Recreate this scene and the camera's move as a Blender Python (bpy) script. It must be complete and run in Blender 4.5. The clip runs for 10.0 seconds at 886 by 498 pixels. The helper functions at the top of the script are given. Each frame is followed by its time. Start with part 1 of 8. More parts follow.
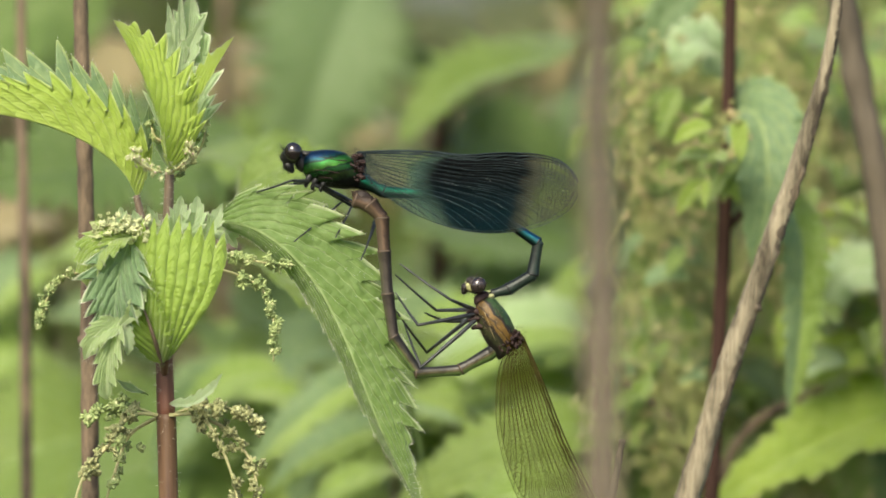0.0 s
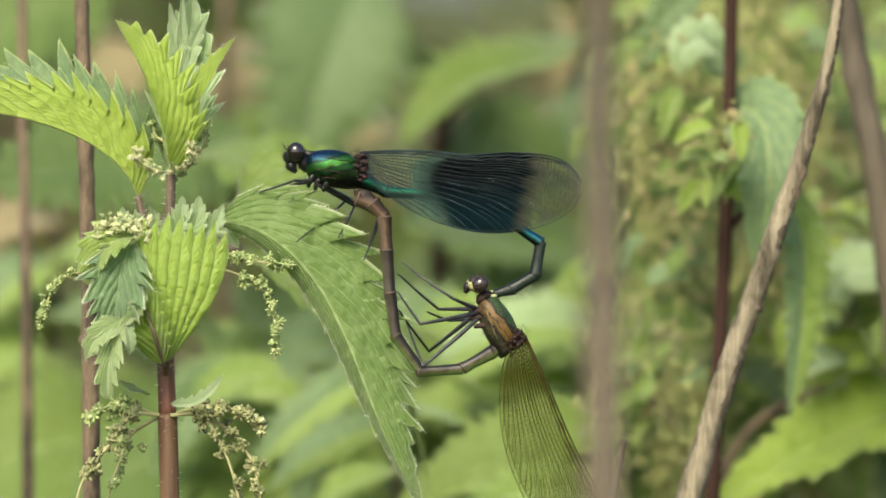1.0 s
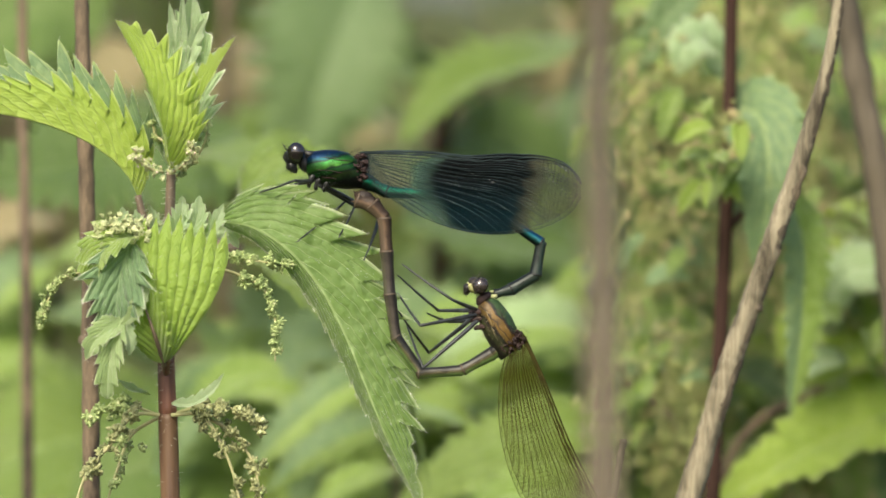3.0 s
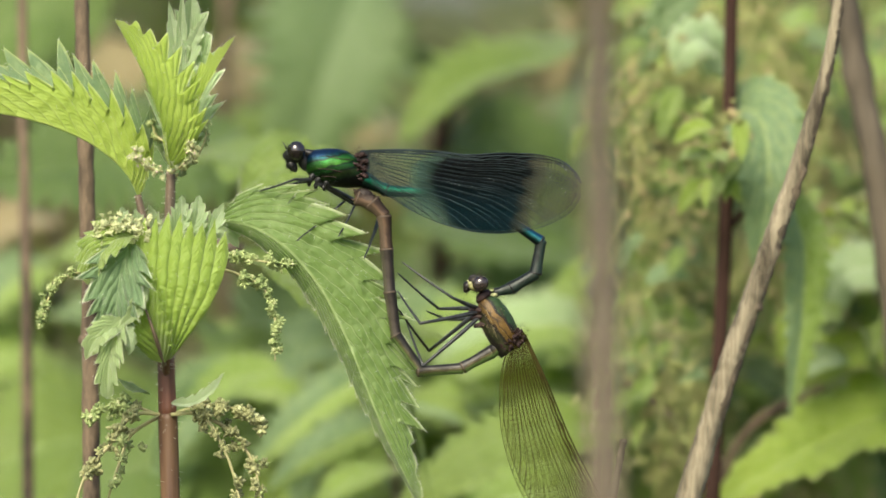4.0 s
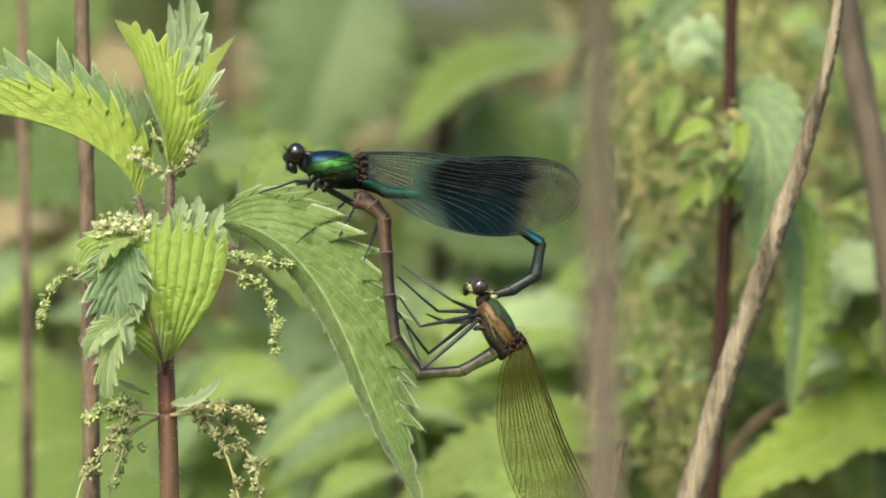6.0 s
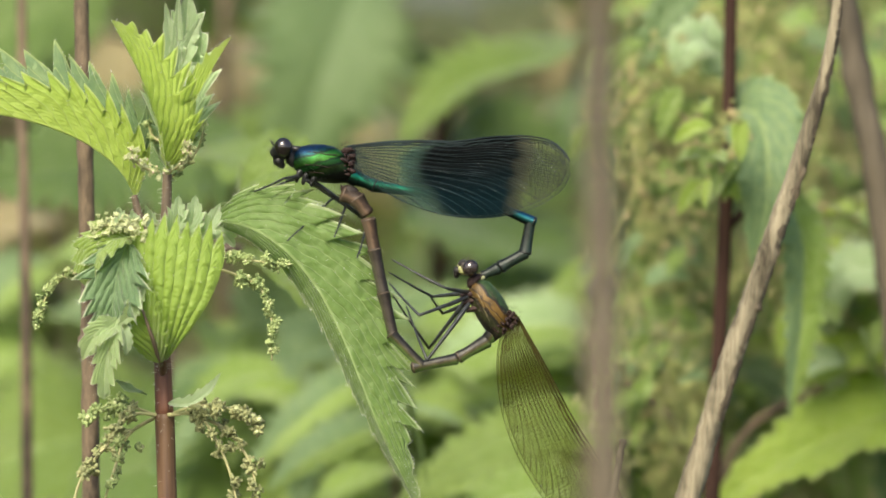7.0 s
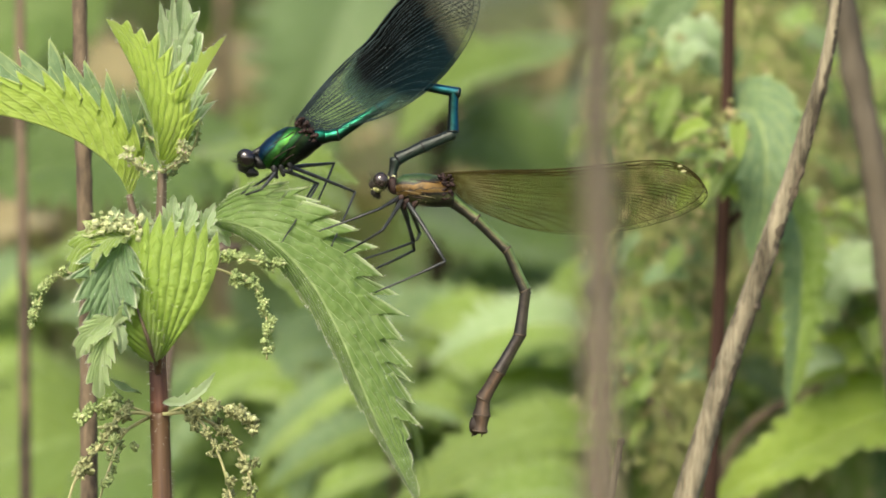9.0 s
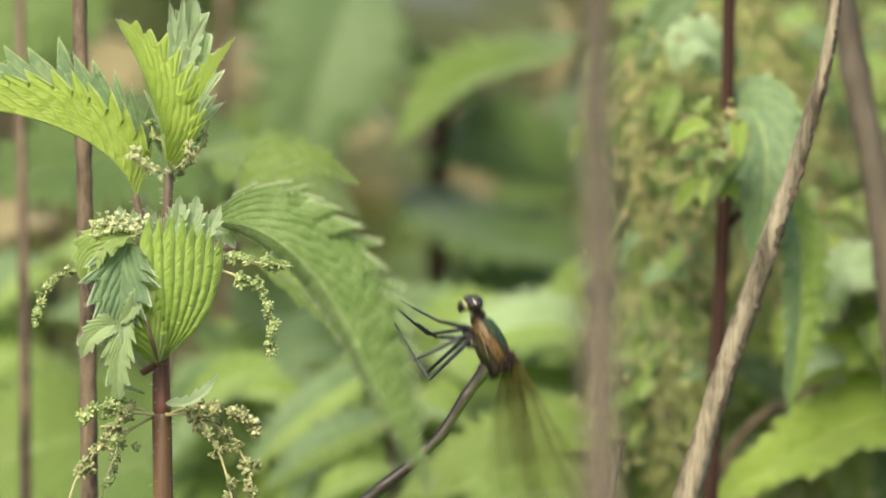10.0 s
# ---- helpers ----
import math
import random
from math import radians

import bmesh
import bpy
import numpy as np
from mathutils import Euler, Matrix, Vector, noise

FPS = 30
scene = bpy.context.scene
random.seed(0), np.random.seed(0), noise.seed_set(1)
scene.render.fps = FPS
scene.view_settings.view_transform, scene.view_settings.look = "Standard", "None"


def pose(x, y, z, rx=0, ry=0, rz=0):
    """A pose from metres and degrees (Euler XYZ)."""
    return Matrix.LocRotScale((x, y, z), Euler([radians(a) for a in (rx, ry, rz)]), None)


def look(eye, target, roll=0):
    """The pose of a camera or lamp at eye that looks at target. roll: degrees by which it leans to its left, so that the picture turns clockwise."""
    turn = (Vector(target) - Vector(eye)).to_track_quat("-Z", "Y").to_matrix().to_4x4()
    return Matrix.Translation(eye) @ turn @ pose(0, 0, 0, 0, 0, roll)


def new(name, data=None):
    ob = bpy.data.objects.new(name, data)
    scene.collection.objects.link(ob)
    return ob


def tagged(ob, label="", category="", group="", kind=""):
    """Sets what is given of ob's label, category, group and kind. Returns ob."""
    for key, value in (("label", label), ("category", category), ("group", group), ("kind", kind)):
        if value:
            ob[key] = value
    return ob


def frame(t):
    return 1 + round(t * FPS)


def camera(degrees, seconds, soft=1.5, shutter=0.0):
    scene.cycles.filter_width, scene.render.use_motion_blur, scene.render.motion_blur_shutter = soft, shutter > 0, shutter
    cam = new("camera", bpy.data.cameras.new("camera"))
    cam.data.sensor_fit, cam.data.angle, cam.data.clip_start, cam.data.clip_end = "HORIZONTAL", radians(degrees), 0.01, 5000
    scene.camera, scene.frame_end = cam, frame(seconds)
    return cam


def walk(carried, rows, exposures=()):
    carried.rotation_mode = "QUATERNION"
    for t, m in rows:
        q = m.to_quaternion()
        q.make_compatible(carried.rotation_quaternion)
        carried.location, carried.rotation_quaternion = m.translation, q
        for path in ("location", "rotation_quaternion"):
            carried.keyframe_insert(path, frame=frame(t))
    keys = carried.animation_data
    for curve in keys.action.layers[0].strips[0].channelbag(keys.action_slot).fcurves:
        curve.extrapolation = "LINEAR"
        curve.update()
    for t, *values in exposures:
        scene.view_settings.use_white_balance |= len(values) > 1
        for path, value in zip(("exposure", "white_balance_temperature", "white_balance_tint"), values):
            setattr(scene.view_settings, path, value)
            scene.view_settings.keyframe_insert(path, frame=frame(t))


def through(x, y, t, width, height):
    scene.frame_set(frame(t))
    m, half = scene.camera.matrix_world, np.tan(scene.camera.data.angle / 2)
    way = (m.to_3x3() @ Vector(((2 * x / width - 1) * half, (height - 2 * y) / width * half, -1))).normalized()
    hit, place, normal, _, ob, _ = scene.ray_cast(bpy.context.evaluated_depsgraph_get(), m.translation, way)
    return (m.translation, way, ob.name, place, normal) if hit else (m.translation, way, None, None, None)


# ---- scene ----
SCALE = 0.001            # all drawings below are in millimetres
HEIGHT = 800.0           # height of the perch above the ground

cam = camera(6.12, 10.0, soft=1.7, shutter=0.45)
cam.data.dof.use_dof = True
cam.data.dof.focus_distance = 1.10
cam.data.dof.aperture_fstop = 24.0
EYE = (0.0, -1.10, HEIGHT * SCALE)
PAN = 0.00391            # degrees


def aim(dx, dy):
    return Matrix.Translation(EYE) @ pose(0, 0, 0, 90 + dy * PAN, 0, dx * PAN)


walk(cam, [(0.0, aim(0, 0)), (0.5, aim(0.6, 0)), (1.0, aim(2, 0)), (2.5, aim(2, 0)), (4.0, aim(2, -1)),
           (5.5, aim(2, -0.5)), (7.0, aim(1, -0.5)), (8.0, aim(0.3, -0.5)), (9.0, aim(-2, -2)), (10.0, aim(-2, -2))])

# ---- daylight under a thin bright overcast ----
world = bpy.data.worlds.new("sky")
scene.world = world
world.use_nodes = True
wn = world.node_tree.nodes
sky = wn.new("ShaderNodeTexSky")
sky.sky_type = "NISHITA"
sky.sun_disc = False
sky.sun_elevation = radians(42)
sky.sun_rotation = radians(200)
sky.air_density = 1.0
sky.dust_density = 4.0
world.node_tree.links.new(sky.outputs[0], wn["Background"].inputs[0])
wn["Background"].inputs[1].default_value = 0.15
sun = new("sun", bpy.data.lights.new("sun", "SUN"))
sun.data.energy = 2.75
sun.data.angle = radians(26)
sun.data.color = (1.0, 0.91, 0.69)
sun.matrix_world = look((-0.6, -1.6, 2.25), (0, 0, 0.8))
scene.view_settings.exposure = 0.77


# ---- materials ----
def nodes_of(name):
    m = bpy.data.materials.new(name)
    m.use_nodes = True
    nt = m.node_tree
    return m, nt, nt.nodes["Principled BSDF"], nt.nodes["Material Output"]


def node(nt, kind, **kw):
    n = nt.nodes.new(kind)
    for i, v in kw.pop("ins", {}).items():
        if isinstance(v, bpy.types.NodeSocket):
            nt.links.new(v, n.inputs[i])
        else:
            n.inputs[i].default_value = v
    if "op" in kw:
        n.operation = kw["op"]
    return n


def maths(nt, op, a, b=0.0, c=0.0):
    return node(nt, "ShaderNodeMath", op=op, ins={0: a, 1: b, 2: c}).outputs[0]


def ramp(nt, fac, stops):
    n = nt.nodes.new("ShaderNodeValToRGB")
    nt.links.new(fac, n.inputs[0])
    els = n.color_ramp.elements
    while len(els) < len(stops):
        els.new(0.5)
    for e, (p, c) in zip(els, stops):
        e.position = p
        e.color = (*c, 1) if len(c) == 3 else c
    return n.outputs[0]


def noise_of(nt, scale, detail=4, rough=0.55, vec=None):
    n = node(nt, "ShaderNodeTexNoise", ins={"Scale": scale, "Detail": detail, "Roughness": rough})
    if vec is None:
        vec = node(nt, "ShaderNodeTexCoord").outputs["Object"]
    nt.links.new(vec, n.inputs["Vector"])
    return n.outputs[0]


def mixed(nt, fac, a, b, blend="MIX"):
    n = nt.nodes.new("ShaderNodeMix")
    n.data_type = "RGBA"
    n.blend_type = blend
    for i, v in ((0, fac), (6, a), (7, b)):
        if isinstance(v, bpy.types.NodeSocket):
            nt.links.new(v, n.inputs[i])
        else:
            n.inputs[i].default_value = (*v, 1) if i > 0 and len(v) == 3 else v
    return n.outputs[2]


def bump(nt, bsdf, height, strength, dist):
    n = node(nt, "ShaderNodeBump", ins={"Strength": strength, "Distance": dist, "Height": height})
    nt.links.new(n.outputs[0], bsdf.inputs["Normal"])
    return n.outputs[0]


def leaf_mat(name, dark, light, vein, through=0.35, rough=0.5, veins=8.0, lean=3.4, edge=0.6, puffs=9.0, swells=0.2, relief=0.0008, hem=None):
    """A nettle leaf: quilted between paler veins, slightly see-through, downy."""
    m, nt, b, out = nodes_of(name)
    uv = nt.nodes.new("ShaderNodeUVMap")
    sep = node(nt, "ShaderNodeSeparateXYZ", ins={0: uv.outputs[0]})
    u, v = sep.outputs[0], maths(nt, "ABSOLUTE", sep.outputs[1])
    q = maths(nt, "SUBTRACT", maths(nt, "MULTIPLY", u, veins), maths(nt, "MULTIPLY", v, lean))
    q = maths(nt, "ADD", q, maths(nt, "MULTIPLY", maths(nt, "SUBTRACT", noise_of(nt, 190, 3), 0.5), 0.8))
    f = maths(nt, "ABSOLUTE", maths(nt, "SUBTRACT", maths(nt, "FRACT", maths(nt, "ADD", q, 40.5)), 0.5))
    side = maths(nt, "SUBTRACT", 1.0, maths(nt, "MULTIPLY", f, 14.0))
    mid = maths(nt, "SUBTRACT", 1.0, maths(nt, "MULTIPLY", v, 22.0))
    rim = maths(nt, "SUBTRACT", 1.0, maths(nt, "MULTIPLY", maths(nt, "SUBTRACT", 1.0, v), 16.0))
    line = maths(nt, "MAXIMUM", maths(nt, "MAXIMUM", side, maths(nt, "MULTIPLY", mid, 1.3)), maths(nt, "MULTIPLY", rim, 0.0 if hem else edge))
    line = node(nt, "ShaderNodeClamp", ins={0: line}).outputs[0]
    coarse, fine = noise_of(nt, 70, 5), noise_of(nt, 900, 3)
    cell = node(nt, "ShaderNodeTexVoronoi", ins={"Scale": 620.0})
    nt.links.new(node(nt, "ShaderNodeTexCoord").outputs["Object"], cell.inputs["Vector"])
    puff = maths(nt, "SUBTRACT", 1.0, cell.outputs["Distance"])
    info = nt.nodes.new("ShaderNodeObjectInfo")
    mixf = maths(nt, "ADD", maths(nt, "MULTIPLY", coarse, 0.75), maths(nt, "MULTIPLY", info.outputs["Random"], 0.3))
    mixf = maths(nt, "ADD", mixf, maths(nt, "MULTIPLY", maths(nt, "SUBTRACT", fine, 0.5), 0.5))
    col = mixed(nt, node(nt, "ShaderNodeClamp", ins={0: mixf}).outputs[0], dark, light)
    col = mixed(nt, node(nt, "ShaderNodeMapRange", ins={0: cell.outputs["Distance"], 1: 0.45, 2: 0.85, 3: 0.0, 4: 0.18}).outputs[0], col, vein)
    col = mixed(nt, maths(nt, "MULTIPLY", line, 0.7), col, vein)
    if hem:
        rim = maths(nt, "MULTIPLY", maths(nt, "ADD", rim, maths(nt, "MULTIPLY", maths(nt, "SUBTRACT", coarse, 0.5), 0.8)), edge)
        col = mixed(nt, node(nt, "ShaderNodeClamp", ins={0: rim}).outputs[0], col, hem)
    nt.links.new(col, b.inputs["Base Color"])
    b.inputs["Roughness"].default_value = rough
    b.inputs["Specular IOR Level"].default_value = 0.35
    b.inputs["Sheen Weight"].default_value = 0.25
    b.inputs["Sheen Roughness"].default_value = 0.5
    wrinkle = noise_of(nt, 330, 4, 0.6)
    swell = maths(nt, "POWER", maths(nt, "ABSOLUTE", maths(nt, "SINE", maths(nt, "MULTIPLY", q, math.pi))), 0.9)
    across = maths(nt, "ADD", maths(nt, "MULTIPLY", v, puffs), maths(nt, "ADD", maths(nt, "MULTIPLY", maths(nt, "FLOOR", q), 0.37), maths(nt, "ADD", maths(nt, "MULTIPLY", wrinkle, 1.2), maths(nt, "MULTIPLY", noise_of(nt, 150, 2), 3.0))))
    pucker = maths(nt, "POWER", maths(nt, "ABSOLUTE", maths(nt, "SINE", maths(nt, "MULTIPLY", across, math.pi))), 0.7)
    swell = maths(nt, "MULTIPLY", swell, maths(nt, "ADD", maths(nt, "MULTIPLY", pucker, 0.7), 0.3))
    h = maths(nt, "ADD", maths(nt, "ADD", maths(nt, "MULTIPLY", fine, 0.4), maths(nt, "ADD", maths(nt, "MULTIPLY", wrinkle, 0.5), maths(nt, "MULTIPLY", puff, 0.36))), maths(nt, "MULTIPLY", line, -0.1))
    h = maths(nt, "ADD", h, maths(nt, "MULTIPLY", swell, swells))
    bump(nt, b, h, 0.9, relief)
    tr = node(nt, "ShaderNodeBsdfTranslucent", ins={0: mixed(nt, 1.0, col, (1.32, 1.34, 0.55), "MULTIPLY")})
    mx = node(nt, "ShaderNodeMixShader", ins={0: through, 1: b.outputs[0], 2: tr.outputs[0]})
    nt.links.new(mx.outputs[0], out.inputs[0])
    return m


def plain_mat(name, a, b_, scale, rough=0.6, metal=0.0, spec=0.5, relief=0.0, dist=0.0003, stretch=None, coat=0.0):
    m, nt, b, out = nodes_of(name)
    co = node(nt, "ShaderNodeTexCoord").outputs["Object"]
    if stretch:
        co = node(nt, "ShaderNodeMapping", ins={0: co, 3: stretch}).outputs[0]
    n1, n2 = noise_of(nt, scale, 5, 0.6, co), noise_of(nt, scale * 7, 3, 0.5, co)
    f = maths(nt, "ADD", maths(nt, "MULTIPLY", n1, 0.7), maths(nt, "MULTIPLY", n2, 0.3))
    nt.links.new(ramp(nt, f, [(0.37, a), (0.62, b_)]), b.inputs["Base Color"])
    b.inputs["Roughness"].default_value = rough
    b.inputs["Metallic"].default_value = metal
    b.inputs["Specular IOR Level"].default_value = spec
    b.inputs["Coat Weight"].default_value = coat
    if relief:
        bump(nt, b, f, relief, dist)
    return m


# ---- drawing in millimetres ----
def smooth_path(pts, n):
    """n points on a smooth curve through pts."""
    p = [Vector(q) for q in pts]
    k = [0.0]
    for a, b in zip(p, p[1:]):
        k.append(k[-1] + max((b - a).length, 1e-6))
    m = []
    for i in range(len(p)):
        lo, hi = max(i - 1, 0), min(i + 1, len(p) - 1)
        if 0 < i < len(p) - 1:
            d0, d1 = k[i] - k[i - 1], k[i + 1] - k[i]
            m.append(((p[i] - p[i - 1]) / d0 * d1 + (p[i + 1] - p[i]) / d1 * d0) / (d0 + d1))
        else:
            m.append((p[hi] - p[lo]) / (k[hi] - k[lo]))
    res = []
    for q in range(n):
        s = q / (n - 1) * (len(p) - 1)
        i = min(int(s), len(p) - 2)
        t, h = s - i, k[i + 1] - k[i]
        res.append(p[i] * (2 * t ** 3 - 3 * t * t + 1) + m[i] * (h * (t ** 3 - 2 * t * t + t))
                   + p[i + 1] * (3 * t * t - 2 * t ** 3) + m[i + 1] * (h * (t ** 3 - t * t)))
    return res


class Shape:
    """Collects vertices, faces and leaf coordinates of one mesh."""

    def __init__(self):
        self.v, self.f, self.uv, self.mi = [], [], {}, []

    def face(self, idx, mi=0):
        self.f.append(idx)
        self.mi.append(mi)

    def tube(self, pts, radii, n=8, mi=0, flat=1.0, up=(0, 1, 0.01)):
        pts = [Vector(p) for p in pts]
        base = len(self.v)
        side = None
        for i, p in enumerate(pts):
            t = (pts[min(i + 1, len(pts) - 1)] - pts[max(i - 1, 0)]).normalized()
            ref = Vector(up) if side is None else side
            side = (ref - t * ref.dot(t)).normalized()
            other = t.cross(side)
            r = radii[i] if not isinstance(radii, (int, float)) else radii
            for k in range(n):
                a = 2 * math.pi * k / n
                self.v.append(p + side * (r * flat * math.cos(a)) + other * (r * math.sin(a)))
        for i in range(len(pts) - 1):
            for k in range(n):
                a, b = base + i * n + k, base + i * n + (k + 1) % n
                self.face((a, b, b + n, a + n), mi)
        self.face(tuple(base + k for k in reversed(range(n))), mi)
        self.face(tuple(base + (len(pts) - 1) * n + k for k in range(n)), mi)
        return self

    def ball(self, c, r, n=8, m=6, mi=0, rough=0.0, turn=None):
        """An ellipsoid with radii r (number or triple), uneven by rough."""
        c = Vector(c)
        r = Vector((r, r, r)) if isinstance(r, (int, float)) else Vector(r)
        base = len(self.v)

        def put(d):
            s = 1 + rough * noise.noise(d * 2.3 + c * 1.7) if rough else 1
            q = Vector((d.x * r.x, d.y * r.y, d.z * r.z)) * s
            self.v.append(c + (turn @ q if turn else q))
        put(Vector((0, 0, 1)))
        for j in range(1, m):
            th = math.pi * j / m
            for k in range(n):
                a = 2 * math.pi * k / n
                put(Vector((math.sin(th) * math.cos(a), math.sin(th) * math.sin(a), math.cos(th))))
        put(Vector((0, 0, -1)))
        for k in range(n):
            k2 = (k + 1) % n
            self.face((base, base + 1 + k, base + 1 + k2), mi)
            for j in range(m - 2):
                a, b = base + 1 + j * n + k, base + 1 + j * n + k2
                self.face((a, a + n, b + n, b), mi)
            e = base + 1 + (m - 2) * n
            self.face((e + k, base + 1 + (m - 1) * n, e + k2), mi)
        return self

    def leaf(self, path, width, up, fold=20, teeth=18, depth=0.32, per=6, across=6, quilt=0.5, round_=0.55, peak=0.85,
             wave=0.0, mi=0, seed=0, fold2=None, depth2=None, ribs=8.0, lean=3.4, mi2=None, narrow=1.0, narrow2=1.0, ragged=0.0, sweep=0.75, shingle=0.0):
        """A toothed, quilted nettle leaf along a path from stalk to tip."""
        nu = teeth * per
        pts = smooth_path(path, nu + 1)
        base = len(self.v)
        top = (round_ / (round_ + peak)) ** round_ * (peak / (round_ + peak)) ** peak
        size = (pts[-1] - pts[0]).length
        cols = list(range(-across, across + 1))
        rnd = random.Random(seed)
        amp = [1 + rnd.uniform(-0.35, 0.35) * (1 + ragged) for _ in range(teeth + 2)]
        marks = [k / teeth + (rnd.uniform(-0.3, 0.3) * ragged / teeth if 0 < k < teeth else 0) for k in range(teeth + 1)]
        bent = [rnd.gauss(0, 0.16) * ragged for _ in range(2 * teeth + 4)]
        for i, p in enumerate(pts):
            u = i / nu
            t = (pts[min(i + 1, nu)] - pts[max(i - 1, 0)]).normalized()
            upv = Vector(up)
            b = t.cross(upv).normalized()
            nrm = b.cross(t)
            uu = min(max(u, 0.004), 0.999)
            w = width / 2 * uu ** round_ * (1 - uu) ** peak / top
            k = min(max(sum(1 for q in marks if q <= u) - 1, 0), teeth - 1)
            ph = min(max((u - marks[k]) / (marks[k + 1] - marks[k]), 0.0), 1.0)
            if u >= 1:
                k, ph = teeth, 0.0
            tip = (ph / 0.68) ** 0.9 if ph < 0.68 else max(0.0, (1 - ph) / 0.32) ** 0.8
            tooth = depth * amp[k] * min(1.0, 6 * (1 - uu) + 0.25)
            for c in cols:
                s = c / across
                a = abs(s)
                edge = max(0.0, (a - 0.55) / 0.45)
                tk = tooth if s < 0 or depth2 is None else tooth * depth2 / depth
                ww = w * (narrow2 if s > 0 else narrow) * a * (1 + edge * tk * (tip - 0.4))
                fo = radians(fold if s > 0 or fold2 is None else fold2)
                q = u * ribs - a * lean
                q += 0.22 * noise.noise(p * 0.55 + b * (4 * s))
                lift = quilt * abs(math.sin(math.pi * q)) * min(1, 4 * a * (1.12 - a)) * min(1, w / 3)
                lift += wave * math.sin(u * 23 + (1 if s > 0 else 2.4)) * a * a * w
                along = edge * tip * min(tk * w * 0.9 * sweep / 0.75, sweep * size / teeth)
                lift -= edge * edge * 0.06 * w
                lift += edge * tip * shingle * w
                lift += edge * tip * bent[2 * k + (1 if s > 0 else 0)] * w * tk / tooth
                pos = p + b * (math.copysign(ww, s) * math.cos(fo)) + nrm * (ww * math.sin(fo) + lift) + t * along
                self.uv[len(self.v)] = ((q + 3.4 * a) / 8, s)
                self.v.append(pos)
        m = len(cols)
        for i in range(nu):
            for j in range(m - 1):
                a = base + i * m + j
                self.face((a, a + 1, a + m + 1, a + m), mi if mi2 is None or j < across else mi2)
        return self

    def fringe(self, leaf, count, seed, size=0.45):
        """Fine hairs over the rim and face of a leaf shape."""
        rnd = random.Random(seed)
        keys = list(leaf.uv)
        rim = [k for k in keys if abs(leaf.uv[k][1]) > 0.98]
        for _ in range(count):
            k = rnd.choice(rim) if rnd.random() < 0.7 else rnd.choice(keys)
            p = leaf.v[k]
            mid = leaf.v[min(max(k + (3 if leaf.uv[k][1] < 0 else -3), 0), len(leaf.v) - 1)]
            d = (p - mid).normalized() + Vector((rnd.gauss(0, 0.5), rnd.gauss(0, 0.5) - 0.25, rnd.gauss(0, 0.5)))
            self.tube([p, p + d.normalized() * size * rnd.uniform(0.5, 1.3)], [0.015, 0.006], 3)
        return self

    def fan(self, path, width, up, ribs=7, quilt=0.5, bow=0.03, depth=3.0, rows=116, across=72, seed=3):
        """A broad leaf seen from its end: pleats spread from the stalk, each ending in a blunt tooth."""
        rnd = random.Random(seed)
        pts = smooth_path(path, rows + 1)
        base = len(self.v)
        reach = [rnd.uniform(0.75, 1.2) for _ in range(2 * ribs + 3)]
        for i, p in enumerate(pts):
            u = i / rows
            t = (pts[min(i + 1, rows)] - pts[max(i - 1, 0)]).normalized()
            b = t.cross(Vector(up)).normalized()
            nrm = b.cross(t)
            w = width / 2 * (0.06 + 0.94 * (1 - (1 - u) ** 1.9) ** 1.05)
            for c in range(-across, across + 1):
                s = c / across
                a = abs(s)
                g = (s + 1) / 2 * ribs + 0.16 * noise.noise(Vector((s * 3, u * 3, 0.5))) * min(1, 3 * (1 - a))
                k, f = int(math.floor(g)), g - math.floor(g)
                end = max(0.0, (u - 0.45) / 0.55) ** 2
                tooth = depth * reach[k + 1] * (1 - abs(2 * f - 1)) ** 0.95 - 1.3 * a ** 3
                pleat = abs(math.sin(math.pi * g)) * (0.4 + 0.5 * noise.noise(Vector((k * 1.7, u * 2, 0)))) * (0.25 + 0.75 * min(1, u * 1.8)) * quilt
                pleat += abs(math.sin(math.pi * (u * 27 + 0.37 * k + 0.5 * noise.noise(Vector((s * 5, u * 5, 2)))))) ** 0.7 * quilt * 0.6 * min(1, u * 3) * abs(math.sin(math.pi * g))
                frill = 0.05 * noise.noise(Vector((u * 9, s, 4))) * u * a ** 4
                self.uv[len(self.v)] = ((g + 3.4 * (0.1 + 0.89 * u)) / 8, 0.1 + 0.89 * u)
                self.v.append(p + b * (s * w * (1 + frill)) + nrm * (pleat - bow * (s * w) ** 2) + t * (end * tooth))
        m = 2 * across + 1
        for i in range(rows):
            for j in range(m - 1):
                k = base + i * m + j
                self.face((k, k + 1, k + m + 1, k + m))
        return self

    def make(self, name, mats, parent=None, label="", smooth=True, solid=0.0):
        me = bpy.data.meshes.new(name)
        me.from_pydata([tuple(p * SCALE) for p in self.v], [], self.f)
        mats = mats if isinstance(mats, (list, tuple)) else [mats]
        for m in mats:
            me.materials.append(m)
        if len(mats) > 1:
            me.polygons.foreach_set("material_index", self.mi)
        if smooth:
            me.polygons.foreach_set("use_smooth", [True] * len(self.f))
        if self.uv:
            lay = me.uv_layers.new(name="UVMap")
            vi = np.empty(len(me.loops), dtype=np.int32)
            me.loops.foreach_get("vertex_index", vi)
            arr = np.zeros((len(self.v), 2), dtype=np.float32)
            for k, q in self.uv.items():
                arr[k] = q
            lay.data.foreach_set("uv", arr[vi].ravel())
        me.update()
        ob = new(name, me)
        if solid:
            md = ob.modifiers.new("thickness", "SOLIDIFY")
            md.thickness = solid * SCALE
            md.offset = 0
